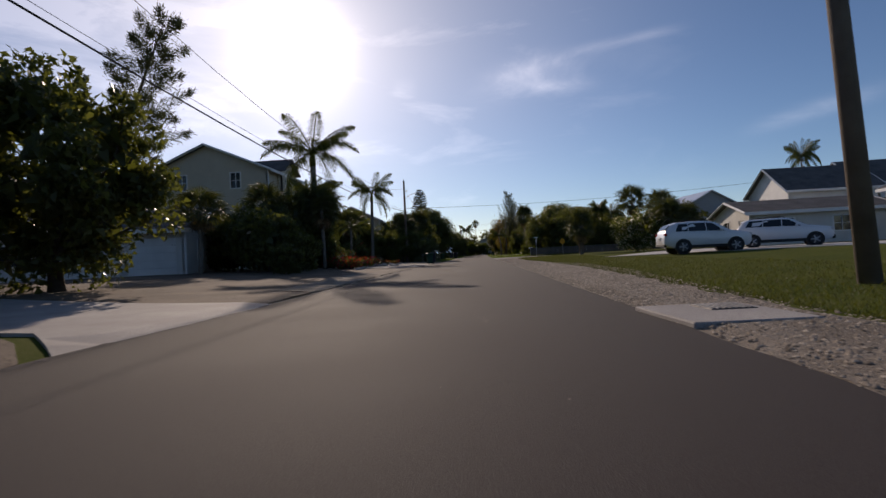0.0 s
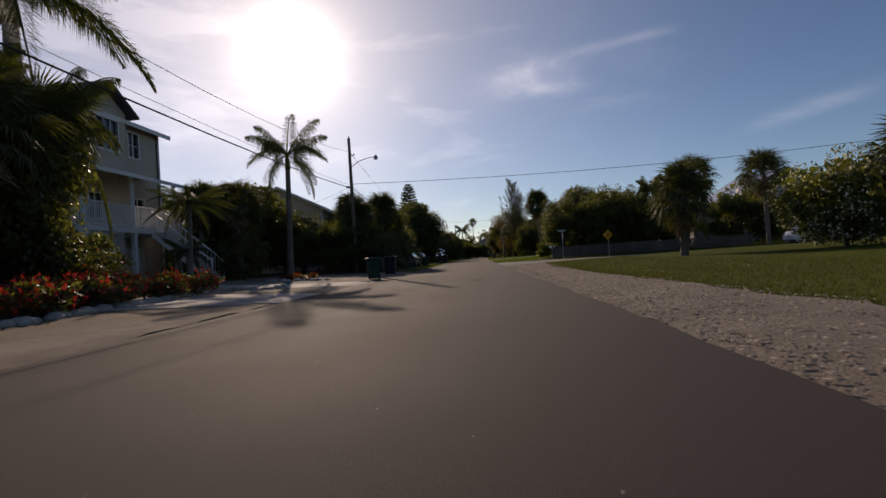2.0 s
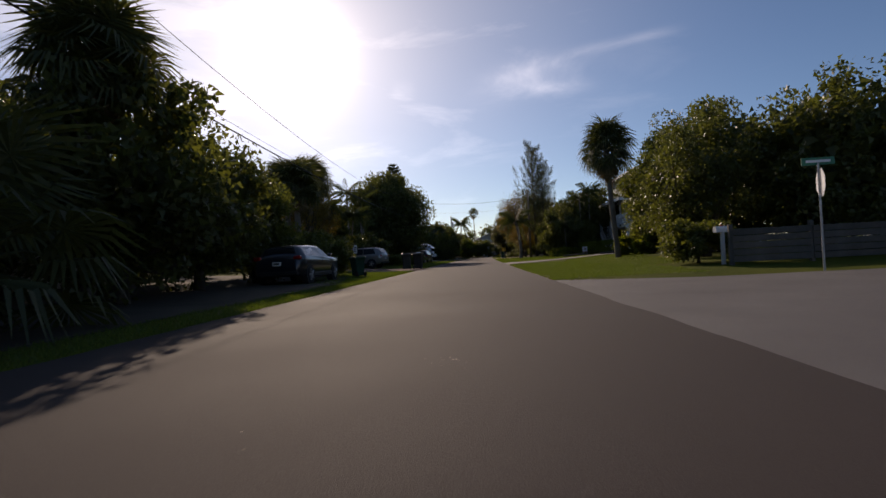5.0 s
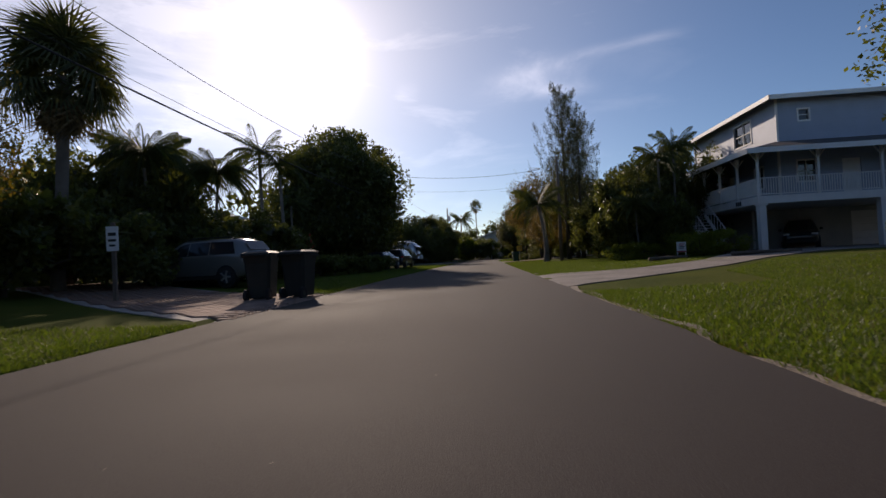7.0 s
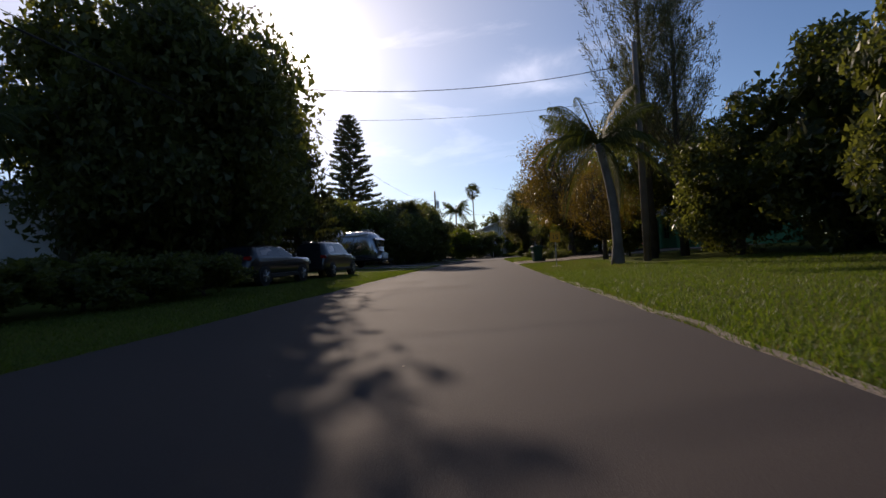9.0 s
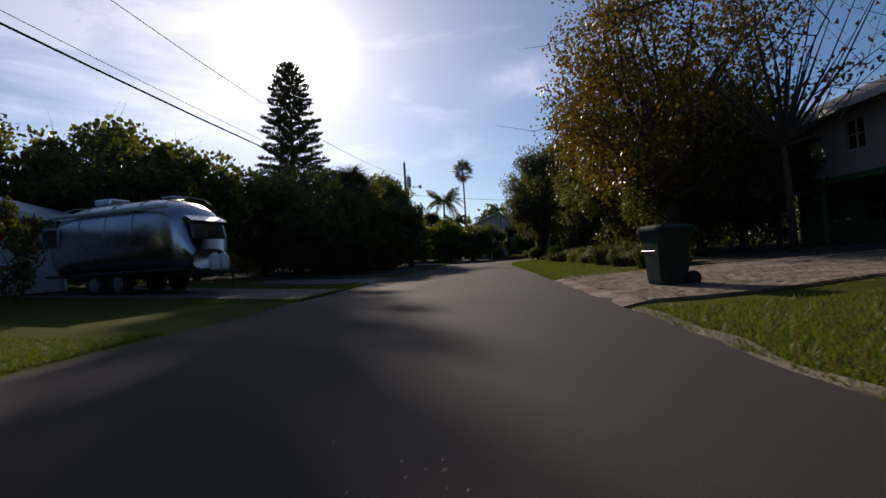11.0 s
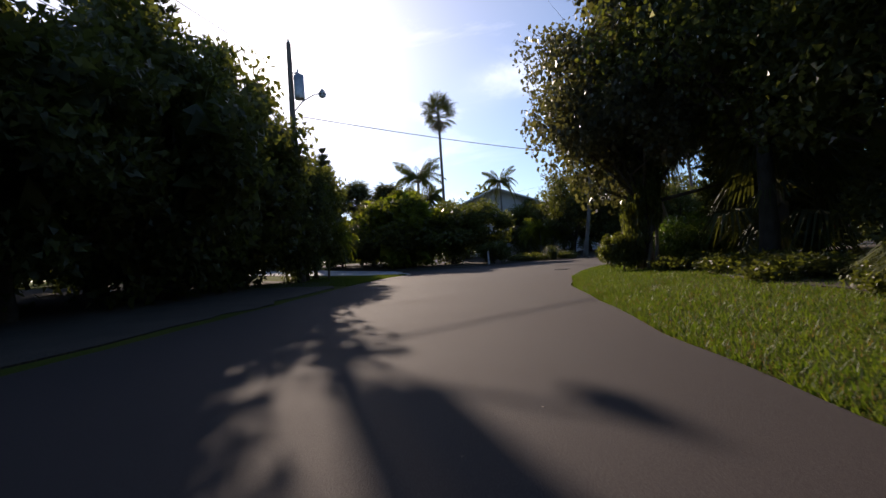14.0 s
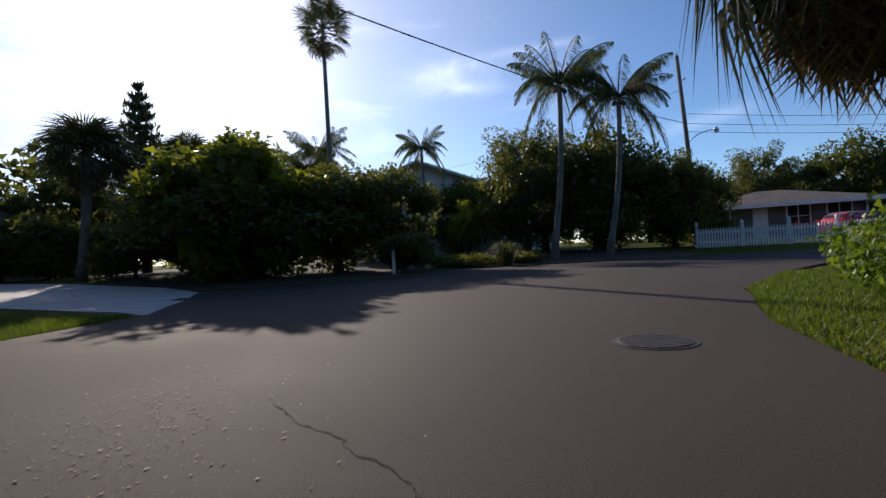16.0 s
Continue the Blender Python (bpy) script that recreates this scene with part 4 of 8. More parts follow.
T = "tree"
B = {
    # dense evergreen screens, trees with open crowns, and fine-leaved ones
    "wall_a": broadleaf(21, 7.0, 3.2, "leaf", 7800, 0.29, 0.22, 0.04, 60), "wall_b": broadleaf(22, 7.0, 3.0, "leaf_mid", 7800, 0.27, 0.22, 0.04, 54),
    "wall_c": broadleaf(23, 7.0, 3.4, "leaf", 7400, 0.33, 0.22, 0.05, 44), "round": broadleaf(24, 10.0, 5.0, "leaf", 32000, 0.36, 0.35, 0.04, 120),
    "seagrape": broadleaf(25, 8.0, 3.4, "leaf_mid", 7500, 0.26, 0.2, 0.2, 60, None, 0.0, 12, T, 0.95), "almond": broadleaf(26, 11.5, 4.6, "leaf_yellow", 17000, 0.19, 0.3, 0.25, 120, None, 0.35, 20, four=True),
    "thicket": broadleaf(27, 9.0, 3.6, "leaf", 15000, 0.22, 0.28, 0.05, 70), "olive": broadleaf(28, 8.0, 3.3, "leaf_grey", 20000, 0.17, 0.12, 0.24, 90, None, 0.5, 6, four=True, stems=6),
    "bare": broadleaf(29, 9.0, 3.6, "leaf_yellow", 700, 0.2, 0.085, 0.35, 40, None, 0.2, 26), "overhang": broadleaf(30, 10.0, 3.8, "leaf_mid", 13000, 0.19, 0.22, 0.32, 60, ("blossom", "flower_white", 0.02, 0.16), 0.3, 8, four=True),
    "shrub_a": shrub(41, 2.6, 1.6, "leaf", 3600, 0.24), "shrub_b": shrub(42, 2.4, 1.5, "leaf_mid", 3600, 0.2), "shrub_lime": shrub(43, 3.2, 1.7, "leaf_lime", 3400, 0.3),
    "shrub_red": shrub(44, 1.8, 1.2, "leaf", 2400, 0.18, ("blossom", "flower_red", 0.1, 0.12)), "oleander": shrub(45, 3.6, 2.0, "leaf_mid", 5200, 0.24, ("blossom", "flower_white", 0.3, 0.13), 40, 0.3),
    "flowers": shrub(46, 0.5, 0.55, "leaf", 700, 0.12, ("blossom", "flower_red", 0.4, 0.1), 14), "hedge_ball": shrub(47, 1.5, 1.25, "leaf_lime", 3800, 0.13, None, 26), "creeper": shrub(48, 0.7, 1.3, "leaf_mid", 2600, 0.16, None, 34, 0.8),
    "far": broadleaf(49, 9.0, 5.0, "leaf", 3600, 0.65, 0.3, 0.04, 40), "vine": shrub(50, 1.8, 2.6, "leaf_vine", 9000, 0.2, None, 60, 0.8), "casu_far": casuarina(51, 14, 3.0, 13000), "casu_left": casuarina(52, 16, 4.2, 20000, "needle", 0.25, 0.5, 0.06, (0.0, 0.6), 5),
    "norfolk": norfolk(53, 20, 3.2, 25, 24000, blunt=0.5), "norfolk_s": norfolk(54, 9, 2.2, 16, 8000),
    "royal": feather_palm("royal", 61, 6.6, 2.9, 17, 0.21, 0.14, 0.3, 0.05, 0.9, leaflet=0.62, plume=1.0, count=130, split=(0.42, 0.74)), "alex": feather_palm("alex", 62, 7.2, 2.5, 20, 0.12, 0.09, 0.35, 0.1, 0.7),
    "coco": feather_palm("coco", 63, 7.4, 2.7, 32, 0.15, 0.11, 0.9, 0.35, 0, 7, leaflet=0.62, limp=0.6, plume=0.35, count=56, split=(0.45, 0.75)), "coco_low": feather_palm("coco2", 64, 4.4, 2.7, 30, 0.2, 0.15, -0.5, 0.15, 0, 0, leaflet=0.6, limp=0.6, plume=0.3, count=60, split=(0.55, 0.85)),
    "queen": feather_palm("queen", 65, 7.0, 2.3, 28, 0.12, 0.09, 0.2, 0.05, 0, 0, limp=0.8), "areca": feather_palm("areca", 66, 2.2, 1.8, 30, 0.06, 0.05, 0.25, 0, 0.4, 0, "leaf_lime", 0.5),
    "pygmy": feather_palm("pygmy", 67, 2.2, 1.5, 32, 0.11, 0.1, 0.15, 0, 0, 0, limp=0.4), "clump_palm": feather_palm("areca2", 68, 4.2, 1.7, 44, 0.07, 0.05, 0.5, 0.1, 0.4, 0, "leaf_palm", 0.36, 0.9),
    "sabal": fan_palm("sabal", 71, 6.0, 1.0, 1.05, 54, 0.17, 0.16, 0.4, 0.1, 16, droops=(0.6, 0.9)), "sabal_old": fan_palm("sabalo", 76, 4.0, 1.1, 1.1, 40, 0.19, 0.17, 1.25, 0.1, 56, droops=(0.9, 1.25)), "sabal_boot": fan_palm("sabalb", 72, 2.9, 1.0, 1.05, 44, 0.2, 0.19, 0.1, 0, 12, 60),
    "thatch": fan_palm("thatch", 73, 6.4, 1.15, 1.35, 34, 0.16, 0.14, 0.15, 0, 10), "washing": fan_palm("wash", 74, 12.2, 0.85, 0.95, 26, 0.125, 0.085, 0.1, 0.1, 8, droops=(0.1, 0.3)), "palmetto": fan_palm("pal", 75, 1.0, 0.9, 1.0, 22, 0.14, 0.13, 0, 0, 0),
}
SEEN = {"n": 0}


def plant(kind, x, y, h=None, r=None, label="", category="tree", group="", rz=None):
    """A plant of a kind, scaled to height h and by r sideways."""
    SEEN["n"] += 1
    base = {"wall_a": 7, "wall_b": 7, "wall_c": 7, "round": 10, "seagrape": 8, "almond": 11.5, "thicket": 9, "olive": 8, "bare": 9, "overhang": 10, "shrub_a": 2.6, "shrub_b": 2.4, "shrub_lime": 3.2, "shrub_red": 1.8, "oleander": 3.6,
            "flowers": 0.5, "hedge_ball": 1.5, "creeper": 0.7, "far": 9, "vine": 1.8, "casu_far": 14, "casu_left": 16, "norfolk": 20, "norfolk_s": 9, "royal": 10, "alex": 9.6, "coco": 9.3, "coco_low": 6.6, "queen": 8.8, "areca": 4.2, "pygmy": 3.4, "clump_palm": 6.0,
            "sabal": 7.7, "sabal_boot": 4.5, "sabal_old": 5.6, "thatch": 8.3, "washing": 13.7, "palmetto": 2.4}[kind]
    sz = (h or base) / base
    s = r if r else sz
    turn = rz if rz is not None else (SEEN["n"] * 77.0) % 360
    return place(kind, B[kind], at(x, y, turn, s, sz, -0.03), label, category, group)

# ---- planting, street side by street side ----
DARK = "dark evergreen tree with dense glossy leaves down to the ground"
SHR = "dark green garden shrub beside the street"


def left_side():
    plant("wall_c", -12.3, 14.0, 6.7, 0.88, "dark broad-leaved tree over the sandy verge")
    plant("wall_a", -16.0, 12.5, 6.6, 1.0, DARK)
    plant("wall_b", -12.8, 5.5, 7.0, 1.0, DARK)
    plant("casu_left", -30.2, 36.0, 19.5, 1.0, "tall feathery pine leaning behind a garage, with drooping dark branches", rz=0)
    plant("thatch", -15.2, 26.8, 4.6, 0.75, "low fan palm in front of the garage", "palm")
    for x, y, h in ((-10.2, 26.5, 1.6), (-12.6, 29.6, 3.6), (-15.2, 31.6, 4.0), (-13.4, 33.4, 3.6), (-17.6, 33.0, 4.4), (-11.0, 30.4, 2.4), (-12.6, 37.0, 3.4)):
        plant("shrub_a", x, y, h, h / 3.0, SHR, "shrub", "shrubs in front of the tall cream house")
    plant("royal", -12.4, 38.4, 12.0, 1.36, "tall royal palm with heavy arching fronds", "palm")
    plant("coco_low", -12.0, 39.2, 7.8, 0.8, "leaning palm with ragged fronds in the shrubs", "palm")
    plant("clump_palm", -12.0, 35.6, 7.2, 1.0, "clumping palm with feathery fronds", "palm")
    plant("thatch", -11.0, 35.6, 5.6, 0.8, "fan palm with a dense round head", "palm")
    plant("thatch", -14.6, 34.6, 6.0, 0.8, "fan palm with a dense round head", "palm")
    plant("wall_a", -12.4, 37.4, 6.3, 0.62, DARK)
    plant("wall_c", -13.6, 35.6, 5.4, 0.62, DARK)
    plant("sabal", -15.4, 52.6, 5.6, 0.8, "fan palm standing in dark shrubs", "palm")
    plant("thatch", -12.0, 38.6, 6.4, 0.75, "fan palm with a dense round head", "palm")
    plant("shrub_b", -13.2, 40.6, 2.2, 0.9, SHR, "shrub")
    plant("queen", -11.4, 44.6, 4.4, 0.8, "short feather palm in the flower bed", "palm")
    for x, y in ((-8.9, 34.6), (-9.6, 35.8), (-8.9, 36.6), (-9.7, 37.6), (-9.2, 38.9), (-10.3, 38.6), (-8.8, 40.0), (-10.6, 36.4)):
        plant("flowers", x, y, 0.8, 1.5, "low bed of red flowers edged with stones", "flowers", "red flower beds")
    for x, y in ((-8.6, 50.0), (-9.4, 50.3)):
        plant("flowers", x, y, 0.4, 1.1, "low red flowers in a bed edged with stones", "flowers", "red flower beds")
    plant("shrub_red", -10.8, 38.0, 1.7, 1.0, "shrub with red blossom beside the house", "shrub")
    plant("pygmy", -12.6, 46.6, 2.4, 0.8, "small date palm beside the drive", "palm")
    plant("shrub_red", -12.6, 51.6, 2.4, 1.0, "dark shrub with a few red flowers", "shrub")
    plant("royal", -12.3, 57.9, 10.9, 1.06, "slender royal palm with a smooth grey trunk", "palm")
    plant("seagrape", -15.6, 57.6, 5.9, 0.95, "round-leaved sea grape tree", group="sea grape trees")
    plant("wall_c", -15.0, 54.2, 4.6, 0.62, DARK)
    plant("thatch", -13.4, 53.2, 5.6, 0.85, "fan palm standing in dark shrubs", "palm")
    plant("wall_a", -13.6, 60.4, 4.6, 0.6, DARK)
    plant("wall_b", -10.6, 61.6, 4.0, 0.55, DARK)
    plant("wall_a", -17.4, 60.6, 6.4, 0.85, DARK)
    plant("wall_c", -9.4, 62.8, 4.2, 0.6, DARK)
    plant("sabal", -8.8, 64.4, 5.6, 0.85, "fan palm rising from the hedge", "palm", "fan palms in the hedge")
    plant("sabal", -10.2, 66.4, 6.4, 0.9, "fan palm rising from the hedge", "palm", "fan palms in the hedge")
    plant("sabal", -8.6, 70.2, 6.9, 0.95, "fan palm with a dense dark head", "palm", "fan palms in the hedge")
    plant("palmetto", -7.0, 62.6, 2.6, 1.1, "low fan palm clump at the verge", "palm", "low fan palms")
    plant("palmetto", -6.8, 66.0, 2.9, 1.2, "low fan palm clump at the verge", "palm", "low fan palms")
    for x, y, h, k in ((-8.6, 66.0, 4.4, "wall_b"), (-8.4, 71.0, 5.8, "wall_c"), (-9.0, 75.4, 5.5, "wall_a"), (-9.2, 80.0, 4.9, "wall_b"), (-11.5, 84.6, 4.4, "wall_a"), (-13.0, 72.5, 6.0, "wall_b"), (-14.0, 80.0, 5.8, "wall_c"), (-13.5, 64.0, 4.8, "wall_a")):
        plant(k, x, y, h, h / 7.6, DARK, "tree", "hedge of evergreen trees")
    plant("sabal", -10.2, 88.4, 6.7, 1.0, "old fan palm with a shaggy head", "palm", "fan palms beside the bins")
    plant("sabal", -11.8, 91.4, 7.2, 1.0, "old fan palm with a shaggy head", "palm", "fan palms beside the bins")
    plant("sabal", -13.6, 99.5, 8.9, 1.1, "fan palm with a leaning trunk", "palm", rz=0)
    plant("bare", -13.0, 92.8, 7.0, 0.75, "half-bare tree with thin branches")
    plant("almond", -11.6, 93.4, 5.8, 0.4, "small tree with yellowing leaves")
    for x, y, h in ((-8.0, 86.6, 2.0), (-9.8, 87.4, 2.6), (-11.0, 91.0, 2.8), (-13.5, 97.5, 3.4), (-12.0, 100.2, 2.6), (-15, 101, 3.6)):
        plant("shrub_b", x, y, h, h / 2.4, SHR, "shrub", "shrubs by the paved drive")
    for x, y, h in ((-13.4, 104.2, 6.9), (-12.0, 105.8, 6.3), (-15.4, 105.6, 7.1), (-14.0, 108.0, 6.6), (-16.6, 108.4, 6.8)):
        plant("clump_palm", x, y, h, h / 5.6, "clumping palm with arching feathery fronds", "palm", "clumping palms behind the car")
    for x, y, h in ((-11.2, 104.0, 2.8), (-10.6, 107.4, 3.2), (-11.8, 110.6, 3.0), (-10.2, 110.0, 2.0), (-13.0, 113.4, 2.8), (-12.4, 115.8, 2.2), (-14.2, 110.8, 3.6), (-15.4, 115.6, 2.6)):
        plant("shrub_a", x, y, h, h / 2.6, SHR, "shrub", "shrubs along the lawn")
    plant("shrub_red", -11.0, 113.2, 2.4, 1.0, "shrub with red leaves beside the lawn", "shrub")
    for x, y, h in ((-15.2, 106.2, 6.0), (-17.6, 104.6, 6.2), (-13.6, 104.6, 5.0)):
        plant("wall_a", x, y, h, h / 8.2, DARK, "tree", "dark trees under the clumping palms")
    plant("alex", -14.9, 118.4, 10.3, 1.15, "slim palm with a smooth trunk and upright fronds", "palm", "slim palms by the bungalow")
    plant("alex", -13.4, 118.6, 9.2, 1.1, "slim palm with a smooth trunk and upright fronds", "palm", "slim palms by the bungalow")
    plant("queen", -14.0, 121.0, 6.2, 0.8, "small leaning feather palm", "palm")
    plant("round", -11.8, 127.0, 11.9, 0.99, "huge round dense tree standing on the lawn")
    # unseen second crown along the sun's line, added to make the shadow solid
    plant("round", -13.4, 133.0, 12.2, 0.93, "added tree hidden behind the round one, closing gaps in its shadow")
    plant("norfolk_s", -10.4, 136.4, 9.2, 1.25, "dark conifer with upswept tiers beside the big tree")
    for x, y in ((-9.2, 112.4), (-8.9, 114.2), (-8.6, 116.0), (-8.3, 117.8), (-8.0, 119.6), (-7.7, 121.4)):
        plant("shrub_b", x, y, 1.25, 0.72, "clipped dark hedge along the lawn", "hedge", "clipped hedge by the bungalow")
    plant("pygmy", -15.6, 143.6, 5.6, 1.2, "small date palm beside the low house", "palm")
    plant("shrub_red", -11.9, 145.0, 2.6, 0.9, "shrub with red leaves in front of the low house", "shrub")
    plant("seagrape", -19.0, 158.6, 8.7, 1.0, "sea grape tree with round leaves against the sky", group="sea grape trees")
    plant("seagrape", -14.2, 158.2, 7.0, 0.85, "sea grape tree with round leaves against the sky", group="sea grape trees")
    plant("wall_a", -15.2, 154.6, 6.4, 0.95, DARK)
    plant("wall_c", -20.5, 152.8, 7.4, 1.0, DARK)
    plant("wall_b", -24.5, 150.0, 7.2, 1.0, DARK)
    for x, y, h, k in ((-8.8, 160.6, 4.6, "wall_a"), (-8.2, 163.8, 5.4, "wall_c"), (-7.9, 167.0, 6.0, "wall_b"), (-7.6, 170.2, 6.6, "wall_a"), (-7.4, 173.6, 7.3, "wall_c"), (-7.5, 177.0, 7.2, "wall_a"), (-7.7, 180.2, 5.8, "wall_b"),
                       (-12.4, 162.4, 6.6, "wall_b"), (-12.0, 167.4, 7.2, "wall_a"), (-11.6, 172.4, 8.0, "wall_c"), (-11.4, 177.4, 8.2, "wall_b"), (-11.0, 182.0, 7.2, "wall_a")):
        plant(k, x, y, h, h / 7.4, DARK, "tree", "tall green wall along the street")
    plant("sabal", -9.0, 169.5, 7.6, 1.0, "fan palm above the tall planting", "palm", "fan palms in the green wall")
    plant("pygmy", -9.6, 164.6, 6.8, 1.5, "date palm above the tall planting", "palm")
    plant("sabal", -6.0, 181.8, 5.0, 0.75, "fan palm at the end of the green wall", "palm", "fan palms in the green wall")
    plant("clump_palm", -8.2, 178.6, 7.6, 0.9, "feather palm among the tall planting", "palm")
    plant("seagrape", -6.6, 185.6, 5.2, 0.46, "umbrella-leaved tree at the end of the planting")
    plant("areca", -5.6, 184.2, 3.2, 0.8, "yellow-green palm at the edge of the grass", "palm")
    for x, y, h, k, w in ((-7.6, 178.4, 8.2, "wall_c", 0.9), (-7.3, 174.6, 7.4, "wall_b", 0.85), (-6.3, 183.2, 5.7, "wall_b", 0.62), (-8.9, 182.6, 8.8, "wall_a", 0.95), (-5.9, 181.2, 4.6, "wall_a", 0.42)):
        plant(k, x, y, h, w, DARK, "tree", "tall green wall along the street")
    plant("bare", -14.0, 183.5, 9.4, 0.9, "bare tree with fine twigs")
    plant("norfolk", -21.9, 194.9, 25.7, 1.75, "tall dark pine with regular tiers")


def right_side():
    plant("sabal_boot", 9.6, 48.9, 4.3, 0.82, "stocky fan palm with criss-cross leaf bases", "palm")
    plant("oleander", 13.2, 43.8, 3.6, 1.0, "white-flowering bush on the lawn", "bush")
    plant("sabal_boot", 15.6, 43.4, 4.3, 1.0, "stocky fan palm on the lawn", "palm", "low fan palms on the lawn")
    plant("sabal_boot", 17.6, 44.6, 3.9, 0.95, "stocky fan palm on the lawn", "palm", "low fan palms on the lawn")
    plant("thatch", 23.8, 68.0, 7.8, 1.0, "slender fan palm with a round head", "palm")
    plant("thatch", 24.9, 84.4, 10.0, 1.25, "tall thatch palm with big stiff fans", "palm")
    plant("coco", 51.0, 84.4, 16.6, 1.05, "tall coconut palm behind the houses", "palm")
    for x, y, h, k in ((9.6, 82.5, 6.6, "thicket"), (13.6, 80.5, 7.0, "wall_a"), (17.2, 79.8, 6.6, "thicket"), (20.6, 80.4, 5.9, "wall_b"), (12.5, 88.0, 7.9, "wall_c"), (17.5, 87.0, 7.7, "thicket"), (22.5, 88.0, 6.4, "wall_a"), (27.5, 82.0, 5.7, "wall_b"), (30.5, 80.0, 4.8, "wall_c")):
        plant(k, x, y, h, h / (9.6 if k == "thicket" else 7.4), DARK, "tree", "dark trees behind the plank fence")
    plant("clump_palm", 18.4, 79.0, 8.6, 1.0, "feather palm above the dark trees", "palm")
    plant("coco_low", 20.8, 83.0, 8.4, 1.0, "feather palm above the dark trees", "palm")
    plant("areca", 22.0, 77.6, 3.6, 0.9, "yellow-green palm behind the fence", "palm")
    plant("shrub_b", 7.4, 78.0, 1.6, 0.8, "low leafy plant beside the mailbox", "shrub")
    for x, y, h, k in ((12.5, 96.5, 7.0, "wall_b"), (15.5, 97.5, 9.2, "overhang"), (19.0, 98.5, 8.4, "thicket"), (11.8, 90.2, 5.2, "wall_a"), (21.5, 95.0, 7.4, "wall_c")):
        plant(k, x, y, h, h / 8.6, "broad-leaved tree beside the lawn", "tree", "trees on the lawn's edge")
    plant("sabal", 8.7, 92.9, 8.9, 0.98, "tall leaning fan palm on the lawn with a shaggy skirt", "palm", rz=170)
    for x, y in ((10.2, 96.4), (11.4, 95.2)):
        plant("shrub_lime", x, y, 1.3, 0.55, "bright green shrub under the trees", "shrub")
    for x, y in ((12.0, 112.9), (13.1, 113.0), (11.6, 114.2)):
        plant("hedge_ball", x, y, 1.35, 1.0, "rounded clipped bush lit by the sun", "bush", "clipped bushes before the blue house")
    for x, y in ((9.4, 114.8), (8.4, 115.4)):
        plant("hedge_ball", x, y, 1.0, 0.85, "low clipped dark bush", "bush", "low clipped bushes")
    for x, y, h, k in ((12.4, 120.6, 7.4, "thicket"), (11.6, 124.6, 7.0, "wall_c"), (9.8, 127.8, 5.6, "wall_a"), (11.0, 131.4, 5.6, "wall_b"), (14.5, 128.0, 8.0, "thicket"), (12.5, 136.5, 7.0, "thicket"), (16.0, 124.5, 8.2, "wall_a")):
        plant(k, x, y, h, h / (9.6 if k == "thicket" else 7.4), DARK, "tree", "dark trees beyond the blue house")
    for x, y, h in ((11.4, 117.2, 7.8), (10.6, 118.6, 6.8), (12.4, 117.9, 8.6)):
        plant("queen", x, y, h, 0.75, "thin curving palm with a light head", "palm", "thin palms beside the blue house")
    for x, y, h, k in ((8.8, 117.6, 5.6, "wall_c"), (10.2, 116.6, 5.0, "wall_a"), (11.6, 115.4, 3.8, "wall_b")):
        plant(k, x, y, h, h / 10.5, DARK, "tree", "dark trees before the blue house's stairs")
    plant("clump_palm", 9.4, 115.6, 4.4, 0.8, "clumping palm before the dark trees", "palm")
    plant("clump_palm", 11.0, 119.6, 5.6, 1.0, "clumping palm in front of the trees", "palm")
    plant("coco_low", 5.5, 128.9, 7.4, 1.05, "young coconut palm with a leaning thick trunk", "palm", rz=15)
    plant("casu_far", 8.0, 132.2, 15.4, 0.75, "tall wispy pine-like tree", group="wispy pines")
    plant("casu_far", 9.2, 131.6, 12.8, 0.7, "tall wispy pine-like tree", group="wispy pines")
    plant("almond", 6.8, 136.4, 5.2, 0.42, "small tree with yellow-brown leaves")
    plant("shrub_b", 8.6, 138.2, 2.3, 0.8, "ivy-covered stump beside the drive", "shrub")
    plant("overhang", 9.8, 137.4, 8.6, 0.8, "tree hanging over the lawn")
    plant("queen", 19.6, 149.6, 9.4, 1.0, "feather palm behind the green house", "palm")
    plant("almond", 7.9, 153.0, 11.2, 0.95, "sprawling tree with yellow-brown leaves")
    plant("almond", 8.8, 158.5, 10.2, 0.85, "sprawling tree with yellow-brown leaves")
    plant("bare", 10.4, 149.8, 11.4, 1.15, "half-bare tree with fine spreading twigs")
    plant("bare", 9.6, 178.6, 11.8, 1.0, "half-bare tree with fine spreading twigs")
    for x, y, h, k in ((9.2, 154.2, 7.6, "thicket"), (8.9, 160.2, 8.0, "thicket"), (8.7, 165.4, 8.4, "thicket"), (9.4, 170.0, 8.6, "thicket"), (12.5, 157.0, 8.0, "wall_a"), (13.0, 165.0, 8.4, "wall_c"), (13.2, 172.0, 8.0, "wall_b")):
        plant(k, x, y, h, h / 9.6, "dense dark tree in a thicket", "tree", "thicket along the verge")
    plant("olive", 5.95, 176.6, 9.2, 0.92, "grey-leaved tree draped with vines")
    plant("overhang", 7.7, 173.6, 9.8, 0.85, "tree with pale blossom above the verge")
    plant("palmetto", 8.6, 174.6, 4.4, 1.1, "fan palm standing among the trees", "palm")
    plant("sabal", 6.3, 177.9, 6.8, 1.05, "fan palm with a shaggy skirt and vine-wrapped trunk", "palm", rz=200)
    plant("sabal_old", 8.9, 182.1, 6.9, 1.05, "fan palm with a hanging skirt of dead leaves", "palm", rz=183)
    plant("overhang", 11.6, 180.9, 9.6, 0.85, "tree with pale blossom above the vines")
    plant("wall_b", 10.8, 178.8, 4.6, 0.55, DARK)
